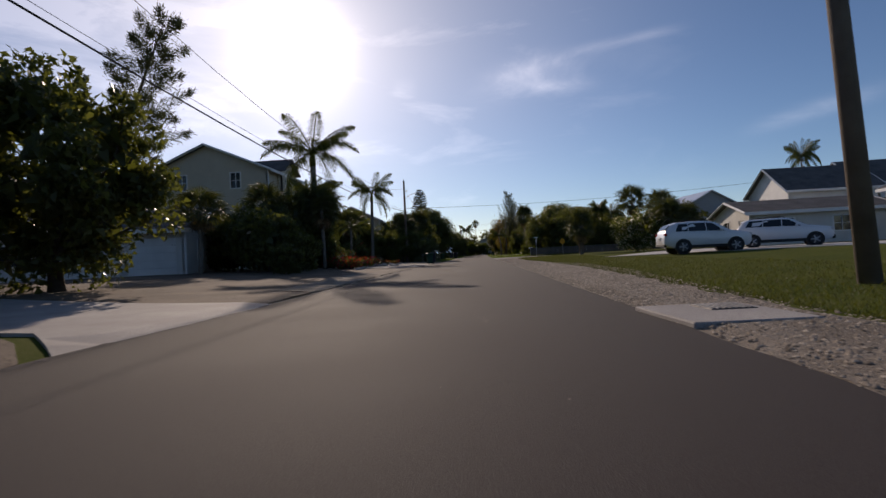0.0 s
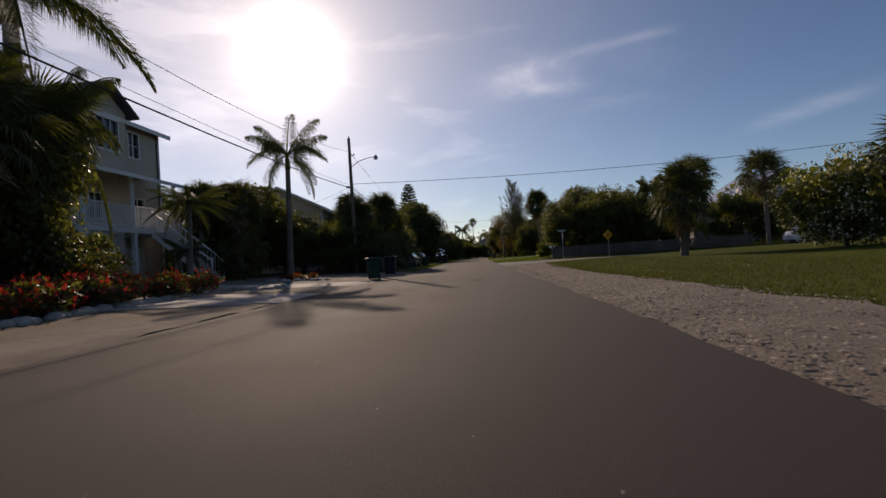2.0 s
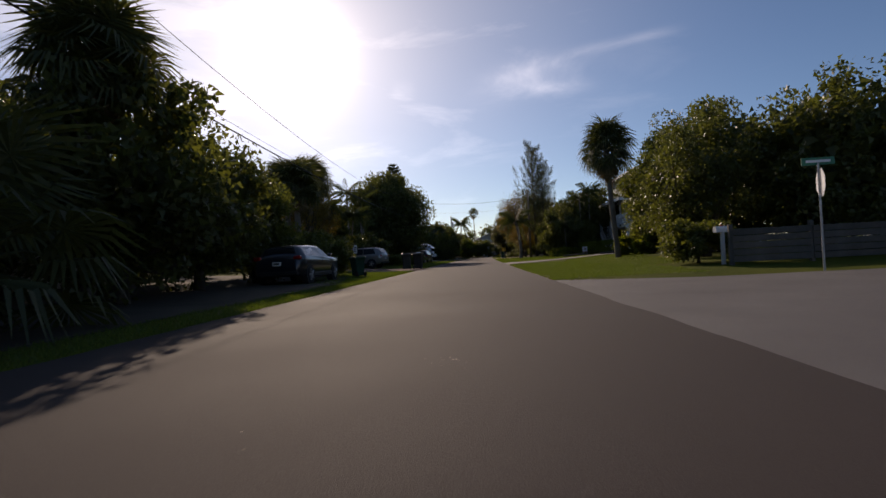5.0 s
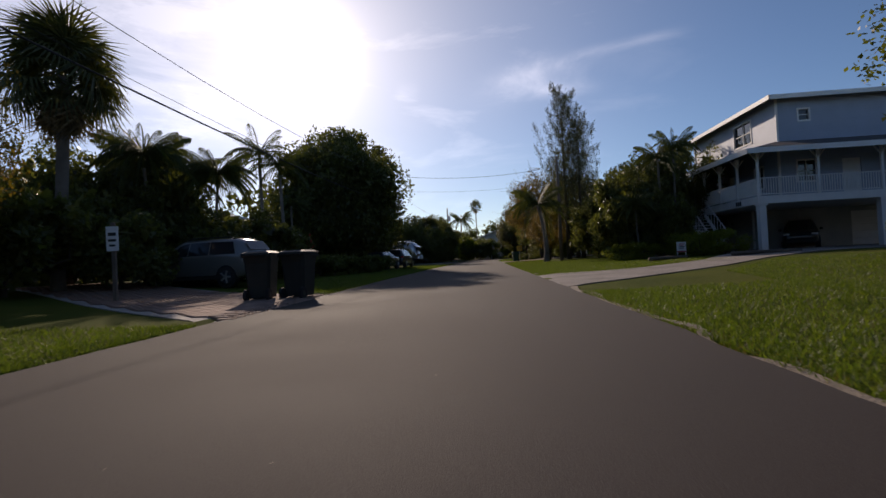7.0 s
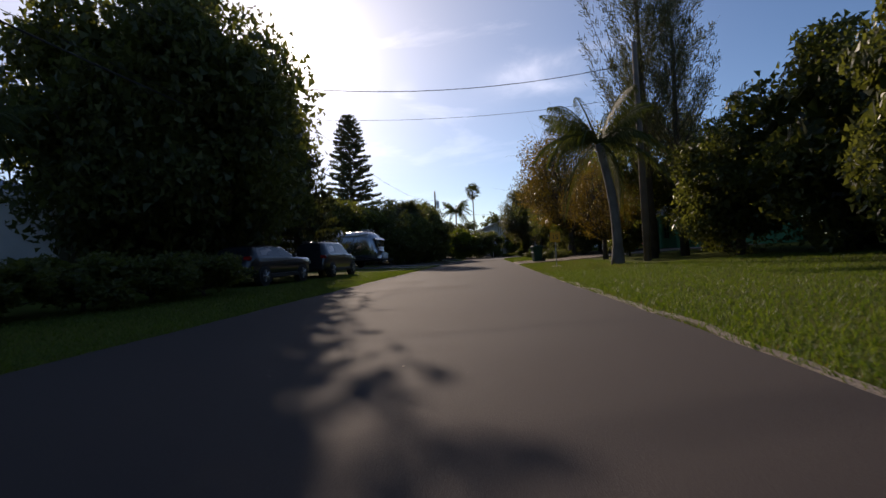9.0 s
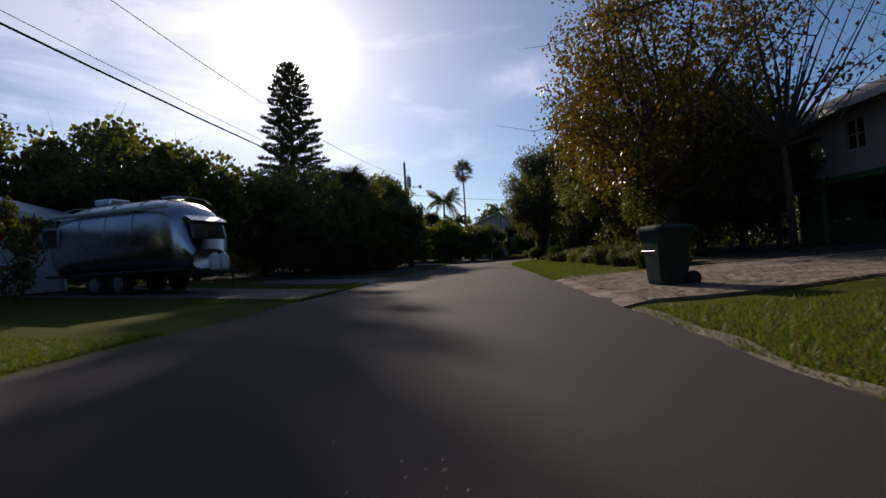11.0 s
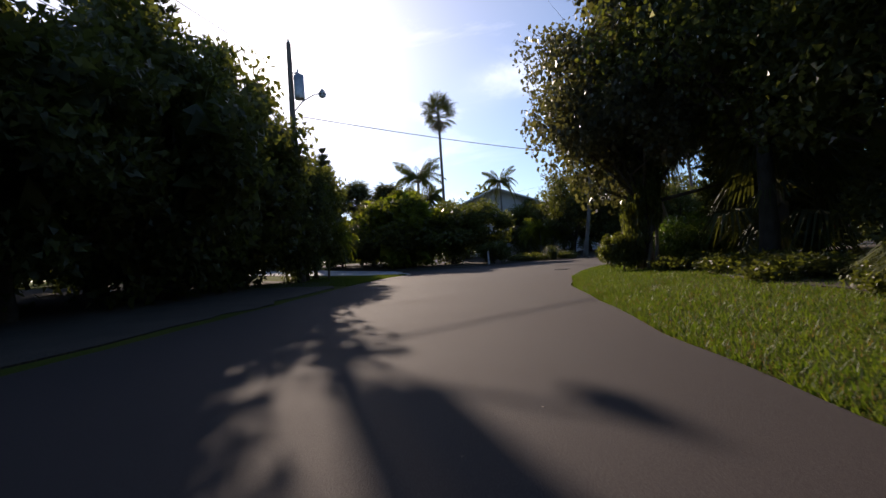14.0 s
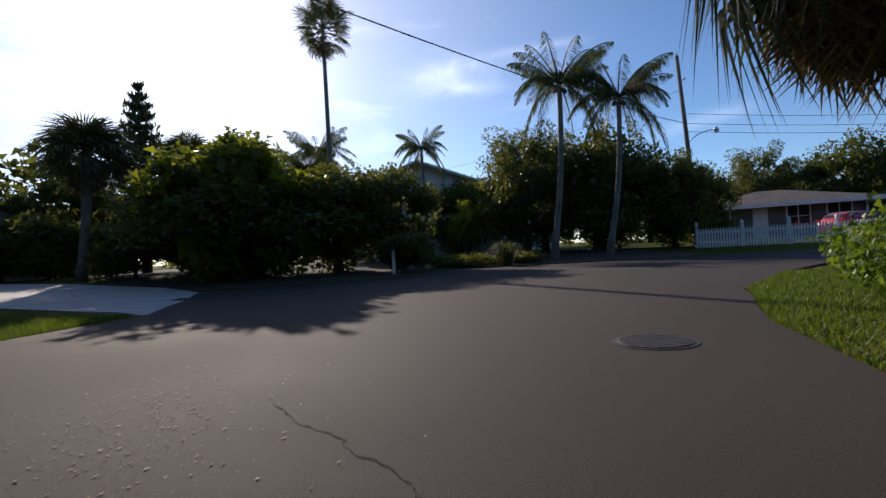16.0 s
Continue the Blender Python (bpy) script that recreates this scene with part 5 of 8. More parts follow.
    plant("wall_a", 9.8, 177.6, 4.8, 0.55, DARK)
    plant("thicket", 11.8, 178.4, 7.6, 0.8, "dense dark tree in a thicket", "tree", "thicket along the verge")
    plant("shrub_b", 5.9, 176.5, 3.9, 0.42, "ivy climbing the stems of a tree", "shrub")
    plant("shrub_b", 5.3, 176.8, 1.15, 0.42, "ivy heaped against a palm trunk", "shrub")
    for x, y, h, w in ((7.4, 179.6, 0.9, 0.45), (8.5, 181.2, 1.1, 0.5), (9.5, 182.6, 0.9, 0.5), (10.9, 183.8, 0.85, 0.6), (13.2, 184.9, 0.85, 0.6), (15.8, 185.7, 0.85, 0.6), (8.9, 179.9, 1.5, 0.55)):
        plant("vine", x, y, h, w, "mound of bright green creeping vine", "vine", "vine mounds at the bend")
    plant("vine", 9.7, 182.4, 1.1, 0.45, "mound of bright green vine climbing a palm trunk", "vine", "vine mounds at the bend")
    for x, y in ((6.3, 170.2), (6.7, 172.6), (6.6, 174.8), (6.9, 168.0)):
        plant("creeper", x, y, 0.34, 0.8, "low leafy ground cover at the wood's edge", "ground cover", "ground cover at the wood's edge")
    r = np.random.default_rng(5)
    for i in range(18):
        plant("creeper", 6.3 + 0.5 * math.sin(i * 2.1), 149.5 + i * 1.05, 0.36 + 0.2 * math.sin(i * 1.3) ** 2, 0.5, "leafy undergrowth at the wood's edge", "undergrowth", "undergrowth along the wood")
    for i in range(24):
        y = 149 + i * 0.85
        place("reeds", grass_clump(81, 1.05, 0.75, 150), at(5.5 + 0.25 * math.sin(i * 1.7) + 0.5 * (i % 3), y, float(r.uniform(0, 360)), float(r.uniform(0.55, 0.95))), "arching clump of tall grass at the wood's edge", "grass clump", "tall grass along the wood")


def far_end():
    plant("wall_c", -3.4, 196.9, 5.2, 1.2, "big rounded dark bush at the bend")
    plant("wall_b", -0.4, 198.6, 4.8, 0.9, "big rounded dark bush at the bend")
    plant("shrub_lime", -3.6, 195.6, 4.9, 1.6, "tall yellow-green bush at the bend", "shrub")
    plant("seagrape", 2.0, 199.6, 4.6, 0.55, "sea grape with round leaves")
    plant("shrub_b", 2.4, 195.6, 1.6, 0.7, "dark shrub beside a mailbox", "shrub")
    plant("washing", -1.05, 203.2, 13.7, 1.08, "very tall slender fan palm against the sky", "palm")
    plant("coco", -6.9, 230.5, 13.8, 1.5, "tall coconut palm beyond the bend", "palm")
    plant("clump_palm", -3.0, 206.0, 7.2, 1.1, "feather palm behind the bushes", "palm")
    plant("queen", 4.1, 208.7, 8.7, 0.85, "thin feather palm before the green-roofed house", "palm")
    for x, y, h in ((6.9, 204.8, 3.9), (7.8, 205.6, 3.4), (6.0, 206.0, 3.2)):
        plant("areca", x, y, h, h / 4.0, "yellow-green feather palm in the bed", "palm", "yellow-green palms")
    place("reeds", grass_clump(81, 1.05, 0.75, 150), at(6.5, 196.9, 20, 1.1), "round tuft of tall grass at the road's edge", "grass clump")
    for x, y in ((4.4, 198.2), (5.4, 197.6), (7.6, 198.2)):
        plant("creeper", x, y, 0.45, 0.7, "low plants in the bed at the bend", "ground cover", "low plants in the bed")
    plant("coco", 9.2, 199.3, 10.2, 1.0, "coconut palm with a curved trunk at the road", "palm", "coconut palms at the bend", 25)
    plant("coco", 11.5, 198.6, 9.0, 0.95, "coconut palm with a curved trunk at the road", "palm", "coconut palms at the bend", 5)
    for x, y, h, k in ((9.6, 205.6, 7.6, "thicket"), (13.4, 204.6, 7.2, "wall_a"), (6.6, 212.0, 5.6, "wall_b"), (12.0, 210.0, 8.0, "thicket"), (14.8, 207.0, 6.4, "wall_c"), (17.4, 203.6, 5.4, "wall_b"), (19.6, 205.2, 4.8, "wall_a"), (0.5, 207.5, 4.8, "wall_a"), (-7.5, 205.0, 5.0, "wall_b"), (37, 223, 9.0, "thicket"), (41, 217, 8.5, "wall_a"), (42, 208, 9.5, "thicket"), (28, 227, 8.6, "wall_c")):
        plant(k, x, y, h, h / (9.4 if k == "thicket" else 7.0), DARK, "tree", "dark trees round the bend")
    plant("sabal", -10.6, 198.4, 6.6, 1.1, "fan palm beside the bright driveway", "palm", "fan palms by the driveway")
    plant("sabal", -8.2, 203.4, 7.0, 0.9, "fan palm beside the bright driveway", "palm", "fan palms by the driveway")
    plant("sabal", -5.6, 204.4, 6.8, 0.9, "fan palm behind the bushes", "palm", "fan palms by the driveway")
    plant("norfolk_s", -11.8, 206.4, 10.4, 1.05, "small dark pine with regular tiers")
    for x, y, h in ((-8.6, 198.6, 2.4), (-13.5, 201, 3.0), (-17, 203, 3.4), (-6.5, 199.6, 3.0)):
        plant("shrub_b", x, y, h, h / 2.2, SHR, "shrub", "shrubs by the bright driveway")
    plant("wall_a", -14.6, 192.6, 5.2, 0.7, DARK)
    plant("wall_b", -16.5, 207.0, 6.5, 0.95, DARK)
    plant("wall_c", -21.0, 204.0, 7.0, 1.0, DARK)


def backdrop():
    """Woods beyond the gardens on all sides."""
    r = np.random.default_rng(9)
    spots = [(-40 + r.normal(0, 3), y, 8.5) for y in range(-30, 240, 8)] + [(62 + r.normal(0, 4), y, 9) for y in range(-30, 186, 9)] + [(x, 246 + r.normal(0, 4), 9.5) for x in range(-60, 90, 8)]
    spots += [(x, -38 + r.normal(0, 3), 8) for x in range(-36, 60, 9)] + [(-26 + r.normal(0, 2), y, 7.5) for y in range(60, 140, 8)] + [(-26 + r.normal(0, 2), y, 8.0) for y in range(160, 226, 8)] + [(34 + r.normal(0, 2), y, 7.5) for y in range(90, 100, 7)] + [(26 + r.normal(0, 2), y, 8.5) for y in range(126, 186, 8)]
    vs = []
    for x, y, h in spots:
        h = h * r.uniform(0.75, 1.15)
        p, _ = clumps(r, 1300, (x, y, h * 0.5), (5.2, 5.2, h * 0.5), 26, 1.7)
        vs.append(leaves(p, r, 0.95, 0.6, 0.1))
    solo("far_woods", quads("far_woods", np.concatenate(vs), M["leaf"]), None, "dark woodland closing the view behind the houses", "woods", "stuff")


left_side()
right_side()
far_end()
backdrop()

# ---- houses ----
def wall_panel(g, width, height, holes, thick=0.2):
    """A wall in the x-z plane, its face at y = 0 looking to -y, with openings cut right through."""
    xs = sorted({0.0, width, *(h[0] for h in holes), *(h[1] for h in holes)})
    zs = sorted({0.0, height, *(h[2] for h in holes), *(h[3] for h in holes)})
    for i in range(len(xs) - 1):
        for j in range(len(zs) - 1):
            cx, cz = (xs[i] + xs[i + 1]) / 2, (zs[j] + zs[j + 1]) / 2
            if any(a < cx < b and c < cz < d for a, b, c, d in holes):
                continue
            x0, x1, z0, z1 = xs[i], xs[i + 1], zs[j], zs[j + 1]
            g.add([(x0, 0, z0), (x1, 0, z0), (x1, 0, z1), (x0, 0, z1)], [(0, 1, 2, 3)])
            g.add([(x0, thick, z0), (x1, thick, z0), (x1, thick, z1), (x0, thick, z1)], [(3, 2, 1, 0)])
    for a, b, c, d in list(holes) + [(0.0, width, 0.0, height)]:
        g.add([(a, 0, c), (b, 0, c), (b, thick, c), (a, thick, c)], [(0, 1, 2, 3)])
        g.add([(a, 0, d), (b, 0, d), (b, thick, d), (a, thick, d)], [(0, 1, 2, 3)])
        g.add([(a, 0, c), (a, 0, d), (a, thick, d), (a, thick, c)], [(0, 1, 2, 3)])
        g.add([(b, 0, c), (b, 0, d), (b, thick, d), (b, thick, c)], [(0, 1, 2, 3)])
    return g


SIDES = {"front": (0, 0, 0), "right": (1, 0, 90), "back": (1, 1, 180), "left": (0, 1, 270)}


def frame_on(house, m, a, b, c, d, trim, bars=1):
    """A window in an opening: casing, panes behind it, a middle bar."""
    t = 0.09
    vs = [(x, y, z) for y in (-0.035, 0.05) for k in (t, 0.0) for x, z in ((a - k, c - k), (b + k, c - k), (b + k, d + k), (a - k, d + k))]
    fs = []
    for i in range(4):
        j = (i + 1) % 4
        fs += [(i, j, 4 + j, 4 + i), (8 + j, 8 + i, 12 + i, 12 + j), (j, i, 8 + i, 8 + j), (4 + i, 4 + j, 12 + j, 12 + i)]
    w = part("window", G().add(vs, fs), trim, house)
    w.matrix_basis = m
    part("glazing_bar", G().box(a, b, 0.04, 0.075, (c + d) / 2 - 0.025, (c + d) / 2 + 0.025, 0.004), trim, w)
    for i in range(bars):
        x = a + (b - a) * (i + 1) / (bars + 1)
        part("glazing_bar", G().box(x - 0.03, x + 0.03, 0.036, 0.079, c, d, 0.004), trim, w)
    p = part("pane", G().box(a, b, 0.1, 0.112, c, d), M["glass"], w)
    p.visible_shadow = False
    p = part("blind", G().box(a, b, 0.16, 0.165, (c + d) / 2, d), M["stucco_shaded"], w, "half-drawn blind behind the glass")


def shell_of(house, x0, y0, x1, y1, z0, z1, siding, trim, openings=None, back=True):
    """Four walls round a box; openings: side -> list of (a, b, c, d, kind) in the wall's own metres."""
    openings = openings or {}
    w, d = x1 - x0, y1 - y0
    for side, (fx, fy, rz) in SIDES.items():
        width = w if side in ("front", "back") else d
        m = pose(x0 if not fx else x1, y0 if not fy else y1, z0, 0, 0, rz)
        holes = openings.get(side, [])
        g = wall_panel(G(), width, z1 - z0, [h[:4] for h in holes])
        part("wall", g, siding, house).matrix_basis = m
        for h in holes:
            if h[4] == "window":
                frame_on(house, m, *h[:4], trim, h[5] if len(h) > 5 else 1)
            elif h[4] == "door":
                g = G().box(h[0], h[1], 0.06, 0.11, h[2], h[3], 0.01)
                for k in range(3):
                    zz = h[2] + 0.15 + k * (h[3] - h[2] - 0.2) / 3
                    g.box(h[0] + 0.12, h[1] - 0.12, 0.045, 0.06, zz, zz + (h[3] - h[2]) / 3 - 0.2, 0.01)
                o = part("door", g, h[5] if len(h) > 5 else trim, house)
                o.matrix_basis = m
                part("door_handle", G().tube([(h[1] - 0.15, 0.03, h[2] + 1.0), (h[1] - 0.15, 0.0, h[2] + 1.0), (h[1] - 0.28, 0.0, h[2] + 1.0)], 0.012, 6), M["metal_grey"], o)
            elif h[4] == "garage":
                g, n = G(), 5
                for k in range(n):
                    zz = h[2] + k * (h[3] - h[2]) / n
                    g.box(h[0], h[1], 0.08, 0.12, zz + 0.006, zz + (h[3] - h[2]) / n - 0.006, 0.006)
                    for q in range(4):
                        xx = h[0] + 0.1 + q * (h[1] - h[0] - 0.1) / 4
                        g.box(xx, xx + (h[1] - h[0]) / 4 - 0.14, 0.07, 0.08, zz + 0.07, zz + (h[3] - h[2]) / n - 0.07, 0.006)
                o = part("garage_door", g, M["white_paint"], house)
                o.matrix_basis = m
    # corner boards
    for cx, cy in ((x0, y0), (x1, y0), (x0, y1), (x1, y1)):
        part("corner_board", G().box(cx - 0.06, cx + 0.06, cy - 0.06, cy + 0.06, z0, z1, 0.01), trim, house)
    g = G().box(x0 + 0.25, x1 - 0.25, y0 + 0.25, y1 - 0.25, z0 + 0.02, z0 + 0.06)
    g.box(x0 + 0.25, x1 - 0.25, y0 + 0.25, y1 - 0.25, z1 - 0.08, z1 - 0.04)
    part("floor_slab", g, M["dark"], house)


def roof_of(house, x0, y0, x1, y1, z, rise, over, roofing, trim, kind="gable_y", thick=0.14, ribs=0.0):
    """gable_x: ridge along x; gable_y: ridge along y; hip: a short ridge along the longer side."""
    X0, X1, Y0, Y1 = x0 - over, x1 + over, y0 - over, y1 + over
    cx, cy = (x0 + x1) / 2, (y0 + y1) / 2
    span = (x1 - x0) / 2 if kind == "gable_y" else (y1 - y0) / 2
    drop = rise / span * over
    e, t = z - drop, z + rise
    if kind == "gable_y":
        r0, r1 = (cx, Y0, t), (cx, Y1, t)
        faces = [[(X0, Y0, e), r0, r1, (X0, Y1, e)], [(X1, Y1, e), r1, r0, (X1, Y0, e)]]
    elif kind == "gable_x":
        r0, r1 = (X0, cy, t), (X1, cy, t)
        faces = [[(X0, Y0, e), (X1, Y0, e), r1, r0], [(X1, Y1, e), (X0, Y1, e), r0, r1]]
    else:
        w, d = x1 - x0, y1 - y0
        k = min(w, d) / 2
        e = z - rise / k * over
        r0, r1 = ((x0 + k, cy, t), (x1 - k, cy, t)) if w >= d else ((cx, y0 + k, t), (cx, y1 - k, t))
        if w >= d:
            faces = [[(X0, Y0, e), (X1, Y0, e), r1, r0], [(X1, Y1, e), (X0, Y1, e), r0, r1], [(X0, Y1, e), (X0, Y0, e), r0], [(X1, Y0, e), (X1, Y1, e), r1]]
        else:
            faces = [[(X0, Y1, e), (X0, Y0, e), r0, r1], [(X1, Y0, e), (X1, Y1, e), r1, r0], [(X0, Y0, e), (X1, Y0, e), r0], [(X1, Y1, e), (X0, Y1, e), r1]]
    g = G()
    for f in faces:
        n = len(f)
        top = [(p[0], p[1], p[2] + thick) for p in f]
        g.add(list(f) + top, [tuple(range(n))[::-1], tuple(range(n, 2 * n))] + [(k, (k + 1) % n, n + (k + 1) % n, n + k) for k in range(n)])
    ro = part("roof", g, roofing, house)
    if ribs:
        g = G()
        for f in faces:
            if len(f) < 4:
                continue
            a, b, c, d = (Vector(q) + Vector((0, 0, thick + 0.012)) for q in f)
            if kind == "gable_y":
                lo0, lo1, hi0, hi1 = a, d, b, c
            else:
                lo0, lo1, hi0, hi1 = a, b, d, c
            k = int((lo1 - lo0).length / ribs)
            for i in range(1, k):
                g.tube([lo0.lerp(lo1, i / k), hi0.lerp(hi1, i / k)], 0.022, 4, False)
        part("rib", g, roofing, ro)
    g = G()
    rim = {"gable_y": [((X0, Y0), (X0, Y1)), ((X1, Y0), (X1, Y1))], "gable_x": [((X0, Y0), (X1, Y0)), ((X0, Y1), (X1, Y1))], "hip": [((X0, Y0), (X0, Y1)), ((X1, Y0), (X1, Y1)), ((X0, Y0), (X1, Y0)), ((X0, Y1), (X1, Y1))]}[kind]
    for (ax, ay), (bx, by) in rim:
        part("fascia", G().box(min(ax, bx) - 0.025, max(ax, bx) + 0.025, min(ay, by) - 0.025, max(ay, by) + 0.025, e - 0.1, e + thick + 0.01), trim, house)
    if kind != "hip":
        gs, gt = [], G()
        for s in (0, 1):
            g = G()
            gs.append(g)
            if kind == "gable_y":
                yy = (y0, y1)[s]
                g.add([(x0, yy, z - 0.02), (x1, yy, z - 0.02), (cx, yy, t - 0.02), (x0, yy + 0.15 - 0.3 * s, z - 0.02), (x1, yy + 0.15 - 0.3 * s, z - 0.02), (cx, yy + 0.15 - 0.3 * s, t - 0.02)], [(0, 1, 2), (5, 4, 3), (0, 3, 4, 1), (1, 4, 5, 2), (2, 5, 3, 0)])
                Y = (Y0, Y1)[s]
                for a, b in (((X0, Y, e), (cx, Y, t)), ((X1, Y, e), (cx, Y, t))):
                    part("bargeboard", G().tube([Vector(a) + Vector((0, 0, 0.05)), Vector(b) + Vector((0, 0, 0.05))], 0.11, 4), trim, house)
            else:
                xx = (x0, x1)[s]
                g.add([(xx, y0, z - 0.02), (xx, y1, z - 0.02), (xx, cy, t - 0.02), (xx + 0.15 - 0.3 * s, y0, z - 0.02), (xx + 0.15 - 0.3 * s, y1, z - 0.02), (xx + 0.15 - 0.3 * s, cy, t - 0.02)], [(0, 1, 2), (5, 4, 3), (0, 3, 4, 1), (1, 4, 5, 2), (2, 5, 3, 0)])
                Xx = (X0, X1)[s]
                for a, b in (((Xx, Y0, e), (Xx, cy, t)), ((Xx, Y1, e), (Xx, cy, t))):
                    part("bargeboard", G().tube([Vector(a) + Vector((0, 0, 0.05)), Vector(b) + Vector((0, 0, 0.05))], 0.11, 4), trim, house)
        return gs
    return None


def railing(house, pts, z, h=1.0, gap=0.13, material=None):
    """A balustrade along points: rails are one part a run, each baluster is a part of it."""
    material = material or M["white_paint"]
    bal = mesh("baluster", G().box(-0.02, 0.02, -0.02, 0.02, 0.08, h - 0.04), material)
    for a, b in zip(pts, pts[1:]):
        a, b = Vector((*a, z)), Vector((*b, z))
        d = b - a
        m = Matrix.Translation(a) @ Matrix.Rotation(math.atan2(d.y, d.x), 4, "Z")
        g = G().box(0, d.length, -0.045, 0.045, h - 0.05, h, 0.01).box(0, d.length, -0.03, 0.03, 0.06, 0.12, 0.006)
        r = part("rail", g, material, house)
        r.matrix_basis = m
        for i in range(1, int(d.length / gap)):
            o = new("baluster", bal)
            o.parent = r
            o.location = (i * gap, 0, 0)


def post(house, x, y, z0, z1, w=0.16, material=None, bracket=0.0):
    g = G().box(x - w / 2, x + w / 2, y - w / 2, y + w / 2, z0, z1, 0.012)
    g.box(x - w * 0.65, x + w * 0.65, y - w * 0.65, y + w * 0.65, z1 - 0.12, z1 - 0.02, 0.01)
    if bracket:
        for dx, dy in ((1, 0), (-1, 0), (0, 1), (0, -1)):
            g.tube([(x + dx * 0.05, y + dy * 0.05, z1 - bracket - 0.1), (x + dx * bracket * 0.75, y + dy * bracket * 0.75, z1 - bracket * 0.5), (x + dx * bracket, y + dy * bracket, z1 - 0.06)], 0.035, 4)
    part("post", g, material or M["white_paint"], house)


def gable_fill(house, g, material):
    for one in g or ():
        part("gable_wall", one, material, house)


def low_garage_left():
    h = thing("garage", pose(-27.3, 25.4, gz(-16, 26), 0, 0, 12), "low white garage with two panel doors under a shingle roof", "garage")
    shell_of(h, 0, 0, 11.0, 9.0, 0, 2.65, M["stucco"], M["white_paint"], {"front": [(4.6, 7.2, 0, 2.15, "garage"), (7.9, 10.5, 0, 2.15, "garage"), (1.4, 2.6, 0.9, 2.0, "window")], "right": [(2, 3, 0.9, 2.0, "window"), (5, 5.9, 0, 2.05, "door")]})
    gable_fill(h, roof_of(h, 0, 0, 11.0, 9.0, 2.65, 1.5, 0.5, M["shingle"], M["white_paint"], "gable_x"), M["stucco"])


def cream_house():
    h = thing("house", pose(-31.0, 46.0, 0.3), "tall cream three-storey house with a white balcony on posts", "house")
    W, D = 11.8, 9.05
    sd, tr = M["cream_siding"], M["white_paint"]
    shell_of(h, 0, 0, W, D, 0, 3.0, sd, tr, {"front": [(1.2, 3.8, 0, 2.2, "garage"), (8.6, 11.0, 0, 2.2, "garage")], "right": [(2.8, 3.7, 0, 2.05, "door"), (4.8, 7.4, 0, 2.2, "garage")]})
    shell_of(h, 0, 0, W, D, 3.0, 9.3, sd, tr, {"front": [(8.2, 9.1, 4.7, 6.1, "window"), (3.0, 3.9, 4.7, 6.1, "window"), (9.6, 10.6, 0.9, 2.2, "window")],
                                             "right": [(0.8, 1.7, 0.05, 2.1, "door"), (3.2, 4.1, 0.7, 2.0, "window"), (6.35, 7.2, 4.4, 5.8, "window"), (6.5, 7.4, 0.2, 2.0, "window")]})
    gable_fill(h, roof_of(h, 0, 0, W, D, 9.3, 2.5, 0.5, M["shingle"], tr, "gable_y"), sd)
    # cross gable towards the street, over a bay with a pair of windows
    by0, by1 = 2.2, 5.5
    m = pose(W + 0.5, by0, 6.3, 0, 0, 90)
    wins = [(0.62, 1.58, 1.0, 2.6), (1.7, 2.66, 1.0, 2.6)]
    part("bay_wall", wall_panel(G(), by1 - by0, 3.2, wins), sd, h).matrix_basis = m
    for a in wins:
        frame_on(h, m, *a, tr)
    part("bay_cheek", G().box(W + 0.01, W + 0.48, by0, by0 + 0.12, 6.0, 9.5).box(W + 0.01, W + 0.48, by1 - 0.12, by1, 6.0, 9.5), sd, h)
    c = (by0 + by1) / 2
    g = G()
    for s in (-1, 1):
        g.add([(W - 3.6, c, 10.7), (W + 1.0, c, 10.7), (W + 1.0, c + s * 2.15, 9.3), (W - 3.6, c + s * 2.15, 9.3), (W - 3.6, c, 10.84), (W + 1.0, c, 10.84), (W + 1.0, c + s * 2.15, 9.44), (W - 3.6, c + s * 2.15, 9.44)], [(0, 1, 2, 3), (7, 6, 5, 4), (1, 5, 6, 2), (3, 2, 6, 7), (0, 4, 5, 1)])
    part("cross_roof", g, M["shingle"], h)
    g = G().add([(W + 0.5, by0, 9.5), (W + 0.5, by1, 9.5), (W + 0.5, c, 10.6), (W + 0.3, by0, 9.5), (W + 0.3, by1, 9.5), (W + 0.3, c, 10.6)], [(0, 1, 2), (5, 4, 3)])
    part("gable_wall", g, sd, h)
    # balcony with its roof on posts
    E = 7.1
    part("deck", G().box(W, W + 2.3, 0.0, E, 2.75, 3.0, 0.01), tr, h)
    g = G()
    g.add([(W - 0.05, -0.3, 6.35), (W + 2.7, -0.3, 5.5), (W + 2.7, E + 0.45, 5.5), (W - 0.05, E + 0.45, 6.35), (W - 0.05, -0.3, 6.47), (W + 2.7, -0.3, 5.62), (W + 2.7, E + 0.45, 5.62), (W - 0.05, E + 0.45, 6.47)], [(0, 1, 2, 3), (7, 6, 5, 4), (1, 5, 6, 2), (0, 4, 5, 1), (2, 6, 7, 3)])
    part("porch_roof", g, M["shingle"], h)
    part("fascia", G().box(W + 2.7, W + 2.76, -0.3, E + 0.45, 5.44, 5.63), tr, h)
    for y in (0.1, 3.4, E - 0.15):
        post(h, W + 2.15, y, 0, 2.75, 0.2, tr)
        post(h, W + 2.15, y, 3.0, 5.62, 0.14, tr)
    railing(h, [(W + 0.1, 0.1), (W + 2.15, 0.1), (W + 2.15, E - 0.1), (W + 0.1, E - 0.1)], 3.0, 1.15)
